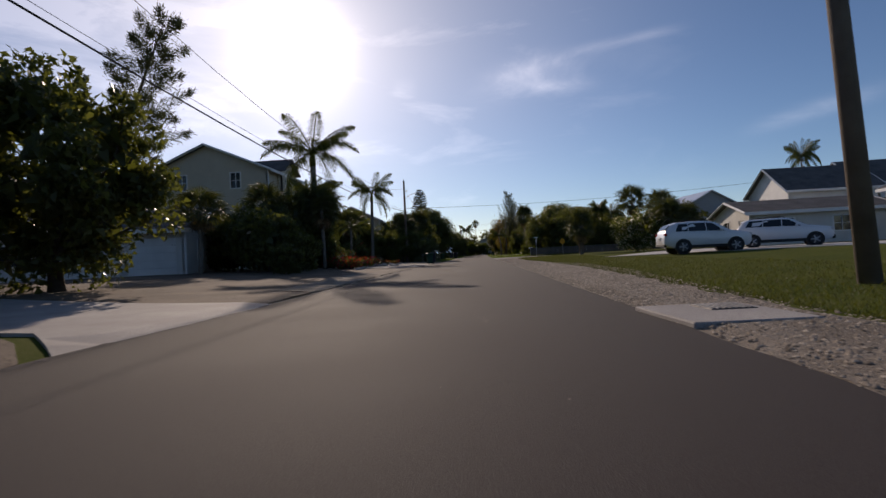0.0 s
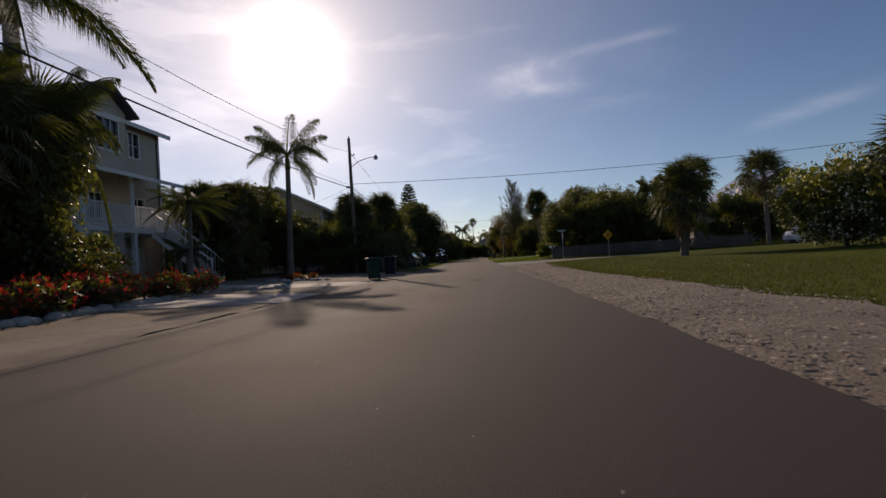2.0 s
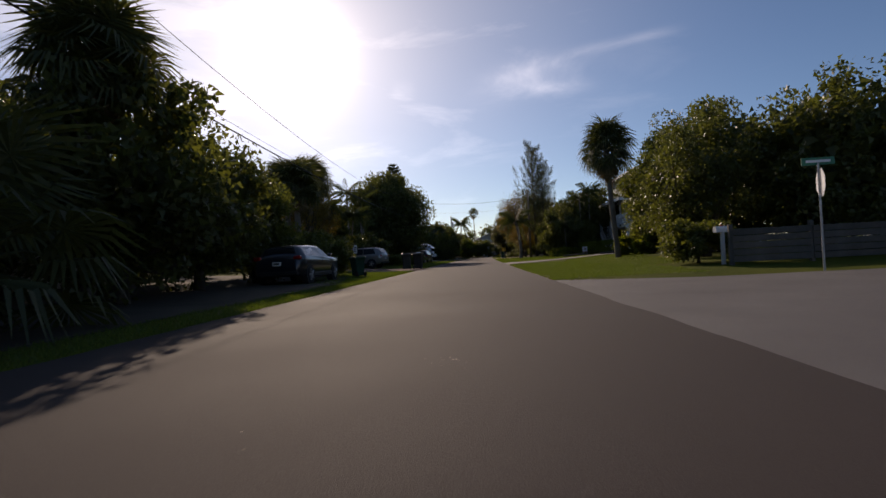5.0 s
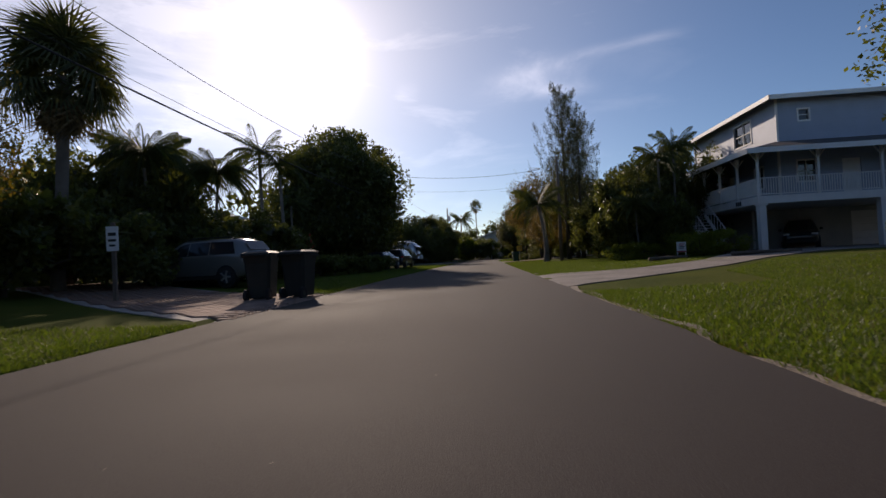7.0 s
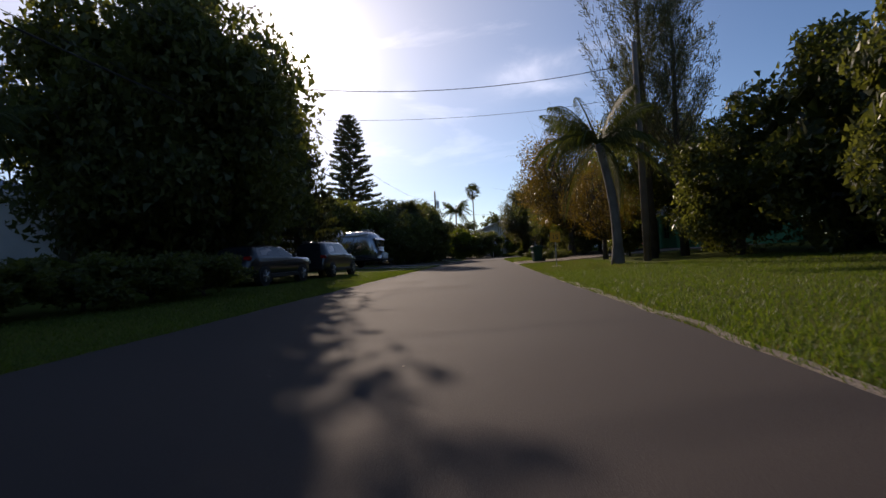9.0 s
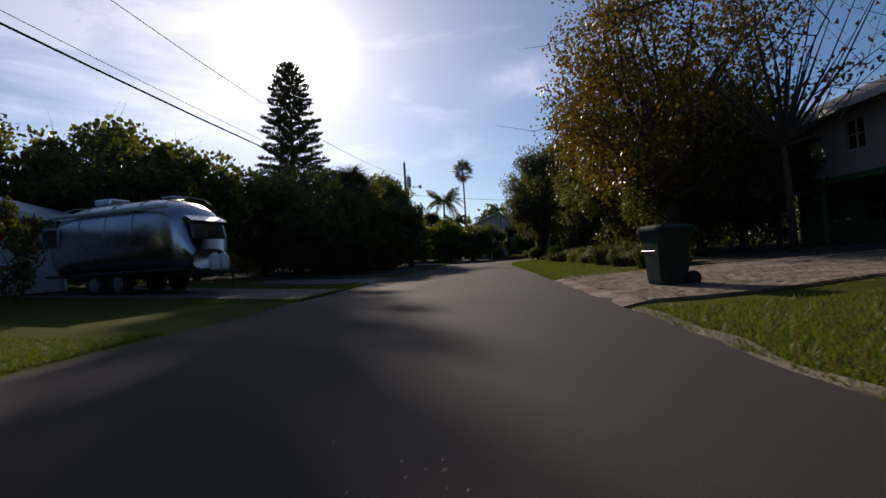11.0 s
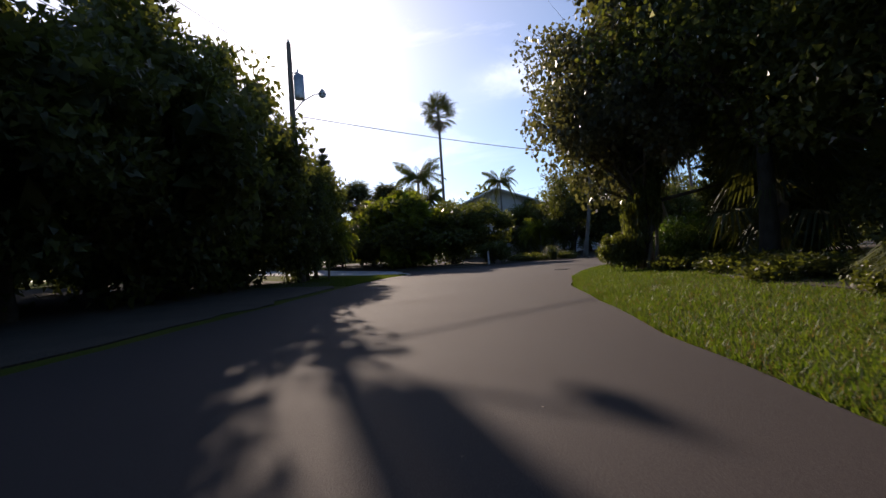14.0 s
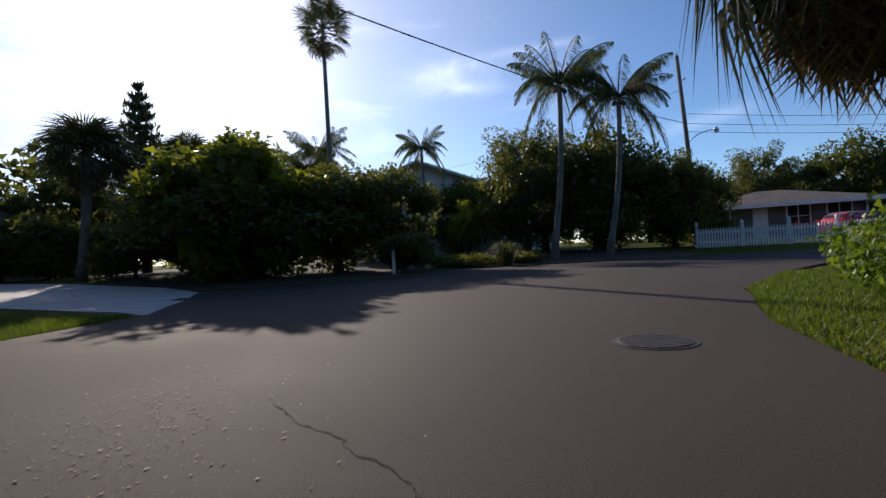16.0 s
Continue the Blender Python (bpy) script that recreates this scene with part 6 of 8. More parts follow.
    part("downpipe", G().tube([(W + 2.78, E + 0.3, 5.5), (W + 2.78, E + 0.3, 5.3), (W + 2.3, E + 0.05, 5.05), (W + 2.3, E + 0.02, 4.7), (W + 2.3, E + 0.02, 0.2)], 0.055, 8), tr, h)
    # stair from the balcony to the yard
    n = 16
    for k in range(n):
        part("step", G().box(W + 2.32 + 0.2 * k, W + 2.56 + 0.2 * k, 4.6, 5.7, 2.8 - 0.175 * k, 2.84 - 0.175 * k), tr, h)
    for y in (4.56, 5.72):
        part("stringer", G().add([(W + 2.3, y, 2.6), (W + 5.55, y, -0.2), (W + 5.55, y, 0.1), (W + 2.3, y, 2.9), (W + 2.3, y + 0.04, 2.6), (W + 5.55, y + 0.04, -0.2), (W + 5.55, y + 0.04, 0.1), (W + 2.3, y + 0.04, 2.9)], [(0, 1, 2, 3), (7, 6, 5, 4), (3, 2, 6, 7), (0, 4, 5, 1), (1, 5, 6, 2)]), tr, h)
        rail = part("handrail", G().tube([(W + 2.3, y, 3.95), (W + 5.5, y, 1.15)], 0.045, 6), tr, h)
        for k in range(n):
            part("baluster", G().tube([(W + 2.45 + 0.2 * k, y, 2.8 - 0.175 * k), (W + 2.45 + 0.2 * k, y, 3.8 - 0.175 * k)], 0.018, 4), tr, rail)
        post(h, W + 5.5, y, -0.1, 1.3, 0.1, tr)
    # lattice under the balcony
    y0, y1, step = 0.2, 2.7, 0.2
    g = G()
    for s in (-1, 1):
        for i in range(-13, int((y1 - y0) / step) + 1):
            a = y0 + i * step
            lo, hi = max(a, y0), min(a + 2.5, y1)
            if hi - lo > 0.05:
                z = [0.25 + (v - a if s > 0 else 2.5 - (v - a)) for v in (lo, hi)]
                g.tube([(W + 2.15, lo, z[0]), (W + 2.15, hi, z[1])], 0.02, 4, False)
    g.box(W + 2.11, W + 2.19, y0, y1, 0.15, 0.25).box(W + 2.11, W + 2.19, y0, y1, 2.66, 2.745)
    part("lattice", g, tr, h)


def blue_house():
    z = 0.38
    h = thing("house", pose(15.0, 113.0, z, 0, 0, -1.0), "blue-grey house on posts with a white wrap-round porch", "house")
    tr, sd = M["white_paint"], M["blue_siding"]
    dk, pe, ue = 2.95, 5.25, 8.75
    x0, y0, x1, y1 = 2.2, 1.9, 13.2, 13.6
    # ground level: dark carport under the house, its shade put into the wall colour
    shell_of(h, 2.6, 6.0, 13.0, 13.4, 0, dk - 0.45, M["stucco_shaded"], tr, {"left": [(1.2, 2.1, 0, 2.05, "door")], "front": [(6.0, 9.6, 0, 2.2, "garage")]})
    part("deck", G().box(0, x1, 0, y0 - 0.01, dk - 0.42, dk, 0.01).box(0, x0 - 0.01, y0 + 0.01, 8.8, dk - 0.42, dk, 0.01).box(x0, x1, y0, y1, dk - 0.4, dk - 0.05), tr, h)
    shell_of(h, x0, y0, x1, y1, dk, ue, sd, tr, {"front": [(1.0, 1.95, 0.9, 2.05, "window"), (3.4, 4.4, 0.05, 2.05, "door"), (6.2, 7.2, 0.9, 2.05, "window"), (1.2, 1.75, 4.4, 5.0, "window", 0), (6.5, 7.4, 4.0, 5.2, "window")],
                                              "left": [(6.6, 8.8, 3.85, 5.2, "window", 1), (5.4, 6.3, 0.05, 2.05, "door"), (9.0, 10.0, 0.8, 2.05, "window")]})
    roof_of(h, x0, y0, x1, y1, ue, 1.3, 0.7, M["shingle"], tr, "hip")
    # eight-sided window in the street wall
    ring, pane = G(), G()
    for r0, r1, d, g in ((0.42, 0.31, 0.05, ring), (0.31, 0.0, 0.02, pane)):
        eight = [(math.cos(math.radians(22.5 + 45 * i)), math.sin(math.radians(22.5 + 45 * i))) for i in range(8)]
        if r1:
            vs = [(x0 - q, 11.2 + c * r * 0.85, 7.35 + n * r) for q in (0.0, d) for r in (r0, r1) for c, n in eight]
            g.add(vs, [f for i in range(8) for j in ((i + 1) % 8,) for f in ((16 + i, 16 + j, 24 + j, 24 + i), (i, j, 16 + j, 16 + i), (8 + j, 8 + i, 24 + i, 24 + j))])
        else:
            g.add([(x0 - d, 11.2 + c * r0 * 0.85, 7.35 + n * r0) for c, n in eight], [tuple(range(8))])
    w = part("octagon_window", ring, tr, h, "white eight-sided window casing")
    part("pane", pane, M["glass"], w)
    # porch roof round two sides
    g, o, up = G(), 0.75, 0.8
    g.add([(-o, -o, pe), (x1 + 0.4, -o, pe), (x1 + 0.4, y0 + 0.05, pe + up), (x0 - 0.05, y0 + 0.05, pe + up), (-o, -o, pe + 0.16), (x1 + 0.4, -o, pe + 0.16), (x1 + 0.4, y0 + 0.05, pe + up + 0.16), (x0 - 0.05, y0 + 0.05, pe + up + 0.16)], [(3, 2, 1, 0), (4, 5, 6, 7), (0, 1, 5, 4), (1, 2, 6, 5)])
    g.add([(-o, -o, pe), (x0 - 0.05, y0 + 0.05, pe + up), (x0 - 0.05, 9.4, pe + up), (-o, 9.4, pe), (-o, -o, pe + 0.16), (x0 - 0.05, y0 + 0.05, pe + up + 0.16), (x0 - 0.05, 9.4, pe + up + 0.16), (-o, 9.4, pe + 0.16)], [(3, 2, 1, 0), (4, 5, 6, 7), (0, 4, 7, 3), (3, 7, 6, 2)])
    part("porch_roof", g, M["shingle"], h)
    part("fascia", G().box(-o - 0.06, -o, -o, 9.4, pe - 0.08, pe + 0.2).box(-o, x1 + 0.4, -o - 0.06, -o, pe - 0.08, pe + 0.2), tr, h)
    for x, y in ((0.1, 0.1), (0.1, 2.4), (0.1, 4.7), (0.1, 7.0), (0.1, 8.7), (3.2, 0.1), (6.4, 0.1), (9.6, 0.1), (13.0, 0.1)):
        post(h, x, y, dk, pe + 0.12, 0.13, tr, 0.38)
    for x, y in ((0.25, 0.25), (0.25, 8.5), (6.4, 0.25), (13.0, 0.25)):
        post(h, x, y, -0.1, dk - 0.4, 0.36, tr)
    railing(h, [(0.1, 7.0), (0.1, 0.1), (13.0, 0.1)], dk)
    # stair down along the street side of the porch
    for i in range(14):
        part("step", G().box(-1.2, -0.02, 7.0 - 0.27 * i, 7.3 - 0.27 * i, dk - 0.2 * (i + 1) - 0.05, dk - 0.2 * (i + 1), 0.006), tr, h)
    part("landing", G().box(-1.25, 0, 7.3, 8.8, dk - 0.2, dk - 0.02, 0.01), tr, h)
    for x in (-1.2, -0.06):
        g = G().tube([(x, 7.3, dk + 0.9), (x, 3.4, dk + 0.9 - 2.85)], 0.045, 4).tube([(x, 7.3, dk - 0.15), (x, 3.4, dk - 3.0)], 0.12, 4)
        for i in range(9):
            g.tube([(x, 7.1 - 0.42 * i, dk - 0.31 * i - 0.2), (x, 7.1 - 0.42 * i, dk - 0.31 * i + 0.75)], 0.025, 4)
        part("stair_rail", g, tr, h)
    bars = G()
    for i in range(3):
        bars.box(-0.03, -0.012, 1.9 + i * 0.22, 2.04 + i * 0.22, dk - 0.34, dk - 0.1)
    part("number_bar", bars, M["black_paint"], h, "dark plain bars of a house number")


def simple_house(name, m, w, d, hgt, rise, roof, siding, roofing, label, openings=None, over=0.5, ribs=0.0, trim=None):
    h = thing(name, m, label, "house")
    trim = trim or M["white_paint"]
    shell_of(h, 0, 0, w, d, 0, hgt, siding, trim, openings or {})
    gable_fill(h, roof_of(h, 0, 0, w, d, hgt, rise, over, roofing, trim, roof, 0.14, ribs), siding)
    return h


def green_house():
    h = thing("house", pose(15.0, 159.2, gz(14, 150), 0, 0, -90), "two-storey house, white above green, with a balcony", "house")
    tr = M["white_paint"]
    shell_of(h, 0, 0.0, 14.6, 7.0, 2.75, 5.5, M["white_siding"], tr, {"front": [(2.2, 3.1, 0.9, 2.0, "window"), (5.4, 6.4, 0.9, 2.0, "window"), (9.0, 10.0, 0.9, 2.0, "window"), (12, 13, 0.9, 2.0, "window")]})
    shell_of(h, 0, 1.4, 14.6, 7.0, 0, 2.74, M["green_paint"], M["green_paint"], {"front": [(1.6, 2.6, 0, 2.05, "door"), (4.2, 5.6, 0.9, 2.0, "window"), (8.0, 9.4, 0.9, 2.0, "window")]})
    for x in (0.2, 3.6, 7.2, 10.8, 14.4):
        post(h, x, 0.15, 0, 2.7, 0.2, M["green_paint"])
    part("beam", G().box(-0.1, 14.7, 0.0, 0.25, 2.5, 2.74, 0.01), M["green_paint"], h)
    part("deck", G().box(-2.6, 0, 0.2, 7.0, 2.55, 2.75, 0.01), tr, h)
    railing(h, [(-2.5, 7.0), (-2.5, 0.3), (0, 0.3)], 2.75)
    for y in (0.3, 6.8):
        post(h, -2.5, y, 0, 2.55, 0.14, tr)
        post(h, -2.5, y, 2.75, 5.4, 0.11, tr)
    gable_fill(h, roof_of(h, -2.6, 0, 14.6, 7.0, 5.5, 1.5, 0.8, M["shingle"], tr, "gable_x"), M["white_siding"])


def houses():
    low_garage_left()
    cream_house()
    win = {"front": [(1.5, 2.6, 3.6, 4.8, "window"), (5.5, 6.6, 3.6, 4.8, "window")], "right": [(2, 3.2, 3.6, 4.8, "window"), (6, 7.2, 3.6, 4.8, "window")]}
    simple_house("house", pose(-21.0, 69.0, gz(-18, 72), 0, 0, 4), 7.5, 9.0, 5.6, 1.9, "gable_y", M["cream_siding"], M["roof_metal"], "cream house with a metal gable roof behind trees", win)
    w1 = {"front": [(2, 3.2, 0.9, 2.0, "window"), (6, 7.2, 0.9, 2.0, "window")], "left": [(2, 3.2, 0.9, 2.0, "window"), (5, 5.9, 0, 2.05, "door")], "right": [(1.2, 4.0, 0, 2.15, "garage"), (6, 7.2, 0.9, 2.0, "window")]}
    w2 = {"front": [(1.5, 2.5, 0.9, 2.0, "window"), (4.4, 5.4, 0.9, 2.0, "window"), (1.5, 2.5, 3.6, 4.7, "window"), (4.4, 5.4, 3.6, 4.7, "window")], "left": [(2, 3, 3.6, 4.7, "window"), (5, 6, 3.6, 4.7, "window"), (2, 3, 0.9, 2.0, "window")]}
    w3 = {"left": [(1.6, 2.8, 3.3, 4.5, "window"), (5.0, 6.2, 3.3, 4.5, "window"), (1.6, 2.8, 0.9, 2.0, "window")], "front": [(2, 3, 3.3, 4.4, "window"), (5, 6, 3.3, 4.4, "window")]}
    simple_house("house", pose(32.2, 55.2, gz(36, 58), 0, 0, 0), 9.0, 7.5, 5.6, 2.55, "gable_x", M["white_siding"], M["shingle"], "white clapboard house with a steep dark shingle gable", w3)
    simple_house("house", pose(41.3, 57.6, gz(40, 60), 0, 0, 0), 8.0, 7.6, 6.3, 2.6, "gable_x", M["white_siding"], M["shingle"], "white clapboard house wing with a steep gable", w3)
    simple_house("garage", pose(21.2, 41.5, gz(22, 42), 0, 0, -4), 10.0, 7.0, 2.6, 1.0, "gable_x", M["stucco"], M["shingle"], "low stucco garage with a broad shingle roof", w1)
    simple_house("house", pose(33.0, 34.0, gz(33, 34), 0, 0, -2), 9.0, 10.0, 4.2, 2.2, "gable_y", M["stucco"], M["shingle"], "pale stucco house beside the parking pad", {"left": [(1.0, 2.0, 0, 2.05, "door"), (4, 5.2, 0.9, 2.1, "window")], "front": [(2, 3.4, 0.9, 2.1, "window")]})
    simple_house("house", pose(38.0, 100.0, gz(38, 100), 0, 0, 4), 13.0, 12.0, 6.6, 3.6, "gable_y", M["grey_siding"], M["roof_metal"], "grey house with a pale metal gable roof", win)
    simple_house("garage", pose(27.0, 90.0, gz(28, 90), 0, 0, 0), 9.0, 7.0, 3.0, 1.4, "gable_x", M["grey_siding"], M["shingle"], "low grey outbuilding behind the trees", {})
    blue_house()
    simple_house("house", pose(-26.5, 124.0, gz(-18, 124), 0, 0, 8), 11.0, 12.0, 3.0, 1.9, "gable_y", M["stucco"], M["roof_metal"], "white bungalow with a blue-grey metal roof", {"right": [(1.5, 3, 0.9, 2.1, "window"), (5, 5.9, 0, 2.05, "door"), (8, 9.5, 0.9, 2.1, "window")], "front": [(3, 4.4, 0.9, 2.1, "window"), (7, 8.4, 0.9, 2.1, "window")]}, 0.6, 0.45)
    simple_house("house", pose(-25.0, 141.8, gz(-18, 146), 0, 0, 3), 10.0, 9.0, 2.9, 1.8, "hip", M["stucco"], M["roof_metal"], "low white house with a standing-seam metal roof", {"right": [(2, 3.4, 0.9, 2.1, "window"), (5, 5.9, 0, 2.05, "door")], "front": [(3, 4.4, 0.9, 2.1, "window")]}, 0.6, 0.45)
    green_house()
    simple_house("house", pose(-1.6, 214.0, gz(0, 214), 0, 0, -6), 11.0, 10.0, 4.6, 2.1, "gable_y", M["stucco"], M["roof_green"], "house with a green metal gable roof at the bend", {"front": [(2, 3.2, 1.4, 2.6, "window"), (7, 8.2, 1.4, 2.6, "window")]}, 0.7)
    simple_house("house", pose(7.0, 222.0, gz(8, 222), 0, 0, -6), 9.0, 9.0, 5.0, 1.8, "hip", M["stucco"], M["roof_metal"], "pale house with a metal roof beyond the bend", {})
    simple_house("house", pose(23.6, 211.5, gz(26, 211), 0, 0, -32), 9.6, 8.0, 2.4, 0.95, "hip", M["wall_shaded"], M["shingle_brown"], "low bungalow behind a white picket fence", {"front": [(1.2, 2.0, 0.7, 2.1, "window", 0), (3.4, 4.3, 0, 2.05, "door"), (5.4, 6.6, 0.7, 2.1, "window"), (7.6, 8.8, 0.8, 2.1, "window")]}, 0.9)
    simple_house("house", pose(-24.0, 199.0, gz(-20, 200), 0, 0, 0), 7.0, 8.0, 3.0, 1.4, "hip", M["blue_siding"], M["shingle"], "small blue house beside the bright driveway", {"right": [(1, 1.9, 0, 2.05, "door"), (4, 5.2, 0.9, 2.0, "window")], "front": [(2, 3.2, 0.9, 2.0, "window")]})


houses()

# ---- poles and wires ----
def pole(x, y, h, lamp=None, transformer=False, lean=0.0, label="", arm=True):
    ob = thing("utility_pole", pose(x, y, gz(x, y) - 0.02, 0, lean, 0), label, "utility pole")
    part("pole", G().tube([(0, 0, -0.3), (0, 0, h * 0.5), (0, 0, h)], [0.16, 0.135, 0.105], 12), M["pole_wood"], ob, "", True)
    part("cap", G().tube([(0, 0, h), (0, 0, h + 0.05)], [0.11, 0.06], 10), M["metal_grey"], ob)
    if arm:
        part("insulator_bracket", G().box(-0.04, 0.34, -0.03, 0.03, h * 0.87, h * 0.87 + 0.06, 0.01).tube([(0.32, 0, h * 0.87 + 0.05), (0.32, 0, h * 0.87 + 0.2)], [0.05, 0.03], 8), M["metal_grey"], ob)
        part("insulator", G().tube([(0, 0, h + 0.05), (0, 0, h + 0.1), (0, 0, h + 0.2)], [0.04, 0.06, 0.025], 8), M["stucco"], ob)
    if lamp:
        dx, dy, lz = lamp
        p = [(0.1 * dx, 0.1 * dy, lz), (0.6 * dx, 0.6 * dy, lz + 0.35), (1.2 * dx, 1.2 * dy, lz + 0.5), (1.7 * dx, 1.7 * dy, lz + 0.52)]
        a = part("lamp_arm", G().tube(p, 0.028, 8), M["metal_grey"], ob, "curved galvanised lamp arm", True)
        e = Vector(p[-1])
        part("lamp_head", G().tube([e + Vector((0, 0, 0.12)), e + Vector((0, 0, 0.02)), e - Vector((0, 0, 0.1))], [0.07, 0.13, 0.17], 10), M["metal_grey"], a, "street lamp head", True)
        part("lens", G().tube([e - Vector((0, 0, 0.1)), e - Vector((0, 0, 0.2)), e - Vector((0, 0, 0.24))], [0.16, 0.12, 0.03], 10), M["lamp_clear"], a, "", True)
    if transformer:
        part("transformer", G().tube([(0.36, 0, h * 0.76), (0.36, 0, h * 0.76 + 0.06), (0.36, 0, h * 0.86), (0.36, 0, h * 0.86 + 0.08)], [0.2, 0.22, 0.22, 0.1], 14), M["metal_grey"], ob, "grey drum transformer", True)
    return ob


def wire(a, b, sag, r=0.012, label="black overhead cable strung between poles", n=14):
    a, b = Vector(a), Vector(b)
    pts = [a.lerp(b, i / n) - Vector((0, 0, 4 * sag * (i / n) * (1 - i / n))) for i in range(n + 1)]
    solo("overhead_cable", G().tube(pts, r, 5), M["cable"], label, "cable", group="overhead cables")


def poles():
    pole(5.83, 8.1, 9.5, None, False, -3.2, "weathered round wooden pole on the lawn", False)
    pole(-8.85, 62.0, 10.0, (1.2, -0.3, 7.9), False, 0, "wooden power pole with a street lamp arm")
    pole(6.9, 129.6, 9.2, None, False, 0, "thin wooden pole among trees", False)
    pole(-6.4, 183.0, 10.3, (0.9, -0.4, 7.3), True, 0, "wooden power pole with a drum transformer")
    pole(20.6, 206.5, 11.6, (0.95, -0.3, 6.3), False, -4.0, "leaning wooden power pole at the bend")
    pole(-9.3, 128.8, 9.6, None, False, 0, "wooden power pole hidden in a tree")
    pole(-8.9, 5.0, 9.8, None, False, 0, "wooden power pole behind the start of the street")
    pole(40.5, 66.0, 9.6, None, False, 0, "distant wooden pole along the side street")
    chain = [(-8.9, 5.0), (-8.85, 62.0), (-9.3, 128.8), (-6.4, 183.0)]
    for ((x0, y0), (x1, y1)), (top, low) in zip(zip(chain, chain[1:]), ((2.2, 0.85), (2.0, 0.75), (1.6, 0.75))):
        wire((x0, y0, 9.1), (x1, y1, 9.1), top, 0.011)
        wire((x0 + 0.1, y0, 6.35), (x1 + 0.1, y1, 6.35), low, 0.026, "thick black cable bundle strung between poles")
        wire((x0 + 0.1, y0, 6.55), (x1 + 0.1, y1, 6.55), low - 0.08, 0.008)
    wire((-8.7, 62.0, 6.7), (40.5, 66.0, 8.4), 0.7, 0.018)
    wire((-8.7, 62.0, 6.6), (-20.0, 72.0, 6.0), 0.4, 0.008)
    wire((6.9, 129.6, 8.4), (-9.3, 128.8, 8.6), 0.7, 0.016)
    wire((6.9, 129.6, 7.0), (-9.3, 128.8, 7.2), 0.5, 0.008)
    wire((-6.3, 183.0, 7.2), (20.2, 206.5, 7.7), 0.5, 0.02)
    for dz in (0, 0.5, 1.1):
        wire((20.2, 206.5, 7.2 + dz), (60, 208, 8.0 + dz), 0.7, 0.014)
    wire((20.0, 206.5, 9.8), (6.0, 216, 7.0), 0.4, 0.01)
    wire((4.9, 8.1, 9.2), (14, -30, 9.6), 0.5, 0.014)
    solo("cable_splice", G().tube([(-8.75, 60.9, 6.29), (-8.75, 60.5, 6.27), (-8.75, 60.1, 6.25)], [0.05, 0.09, 0.05], 8), M["cable"], "thick splice case hung on the cable", "cable box", smooth=True)


# ---- wheeled bins ----
def bin_build(col):
    def build():
        ob = thing("wheeled_bin", Matrix())
        body = G()
        w0, w1, d0, d1, h = 0.22, 0.29, 0.25, 0.33, 0.96
        rings = [(w0, d0, 0.06), (w0 + 0.005, d0 + 0.01, 0.12), (w1 - 0.02, d1 - 0.03, h - 0.18), (w1, d1, h - 0.06), (w1, d1, h)]
        def ring(w, d, z, c=0.05):
            return [(-w + c, -d, z), (w - c, -d, z), (w, -d + c, z), (w, d - c, z), (w - c, d, z), (-w + c, d, z), (-w, d - c, z), (-w, -d + c, z)]
        vs = [p for r in rings for p in ring(*r)]
        fs = [(k * 8 + i, k * 8 + (i + 1) % 8, (k + 1) * 8 + (i + 1) % 8, (k + 1) * 8 + i) for k in range(len(rings) - 1) for i in range(8)]
        body.add(vs, fs + [tuple(range(8))[::-1]])
        part("body", body, M[col], ob)
        part("rim", G().box(-w1 - 0.02, w1 + 0.02, -d1 - 0.02, d1 + 0.02, h - 0.05, h, 0.012), M[col], ob)
        lid = G()
        top = [(w1 + 0.03, d1 + 0.03, h + 0.002), (w1 + 0.03, d1 + 0.03, h + 0.04), (w1 - 0.05, d1 - 0.06, h + 0.085)]
        vs = [p for r in top for p in ring(*r)]
        lid.add(vs, [(k * 8 + i, k * 8 + (i + 1) % 8, (k + 1) * 8 + (i + 1) % 8, (k + 1) * 8 + i) for k in range(2) for i in range(8)] + [tuple(range(16, 24)), tuple(range(8))[::-1]])
        part("lid", lid, M[col], ob)
        part("handle", G().tube([(-0.24, d1 + 0.02, h - 0.02), (-0.24, d1 + 0.1, h + 0.0), (0.24, d1 + 0.1, h + 0.0), (0.24, d1 + 0.02, h - 0.02)], 0.016, 6), M[col], ob)
        part("grab_bar", G().tube([(-0.18, -d1 + 0.045, 0.62), (-0.18, -d1 + 0.0, 0.62), (0.18, -d1 + 0.0, 0.62), (0.18, -d1 + 0.045, 0.62)], 0.014, 6), M["metal_grey"], ob, "metal lifting bar")
        for s in (-1, 1):
            wh = part("wheel", G().tube([(s * 0.2, d0 + 0.06, 0.13), (s * 0.26, d0 + 0.06, 0.13)], 0.13, 16), M["rubber"], ob)
            part("hub", G().tube([(s * 0.262, d0 + 0.06, 0.13), (s * 0.268, d0 + 0.06, 0.13)], 0.06, 10), M["bin_dark"], wh)
        return ob
    return build


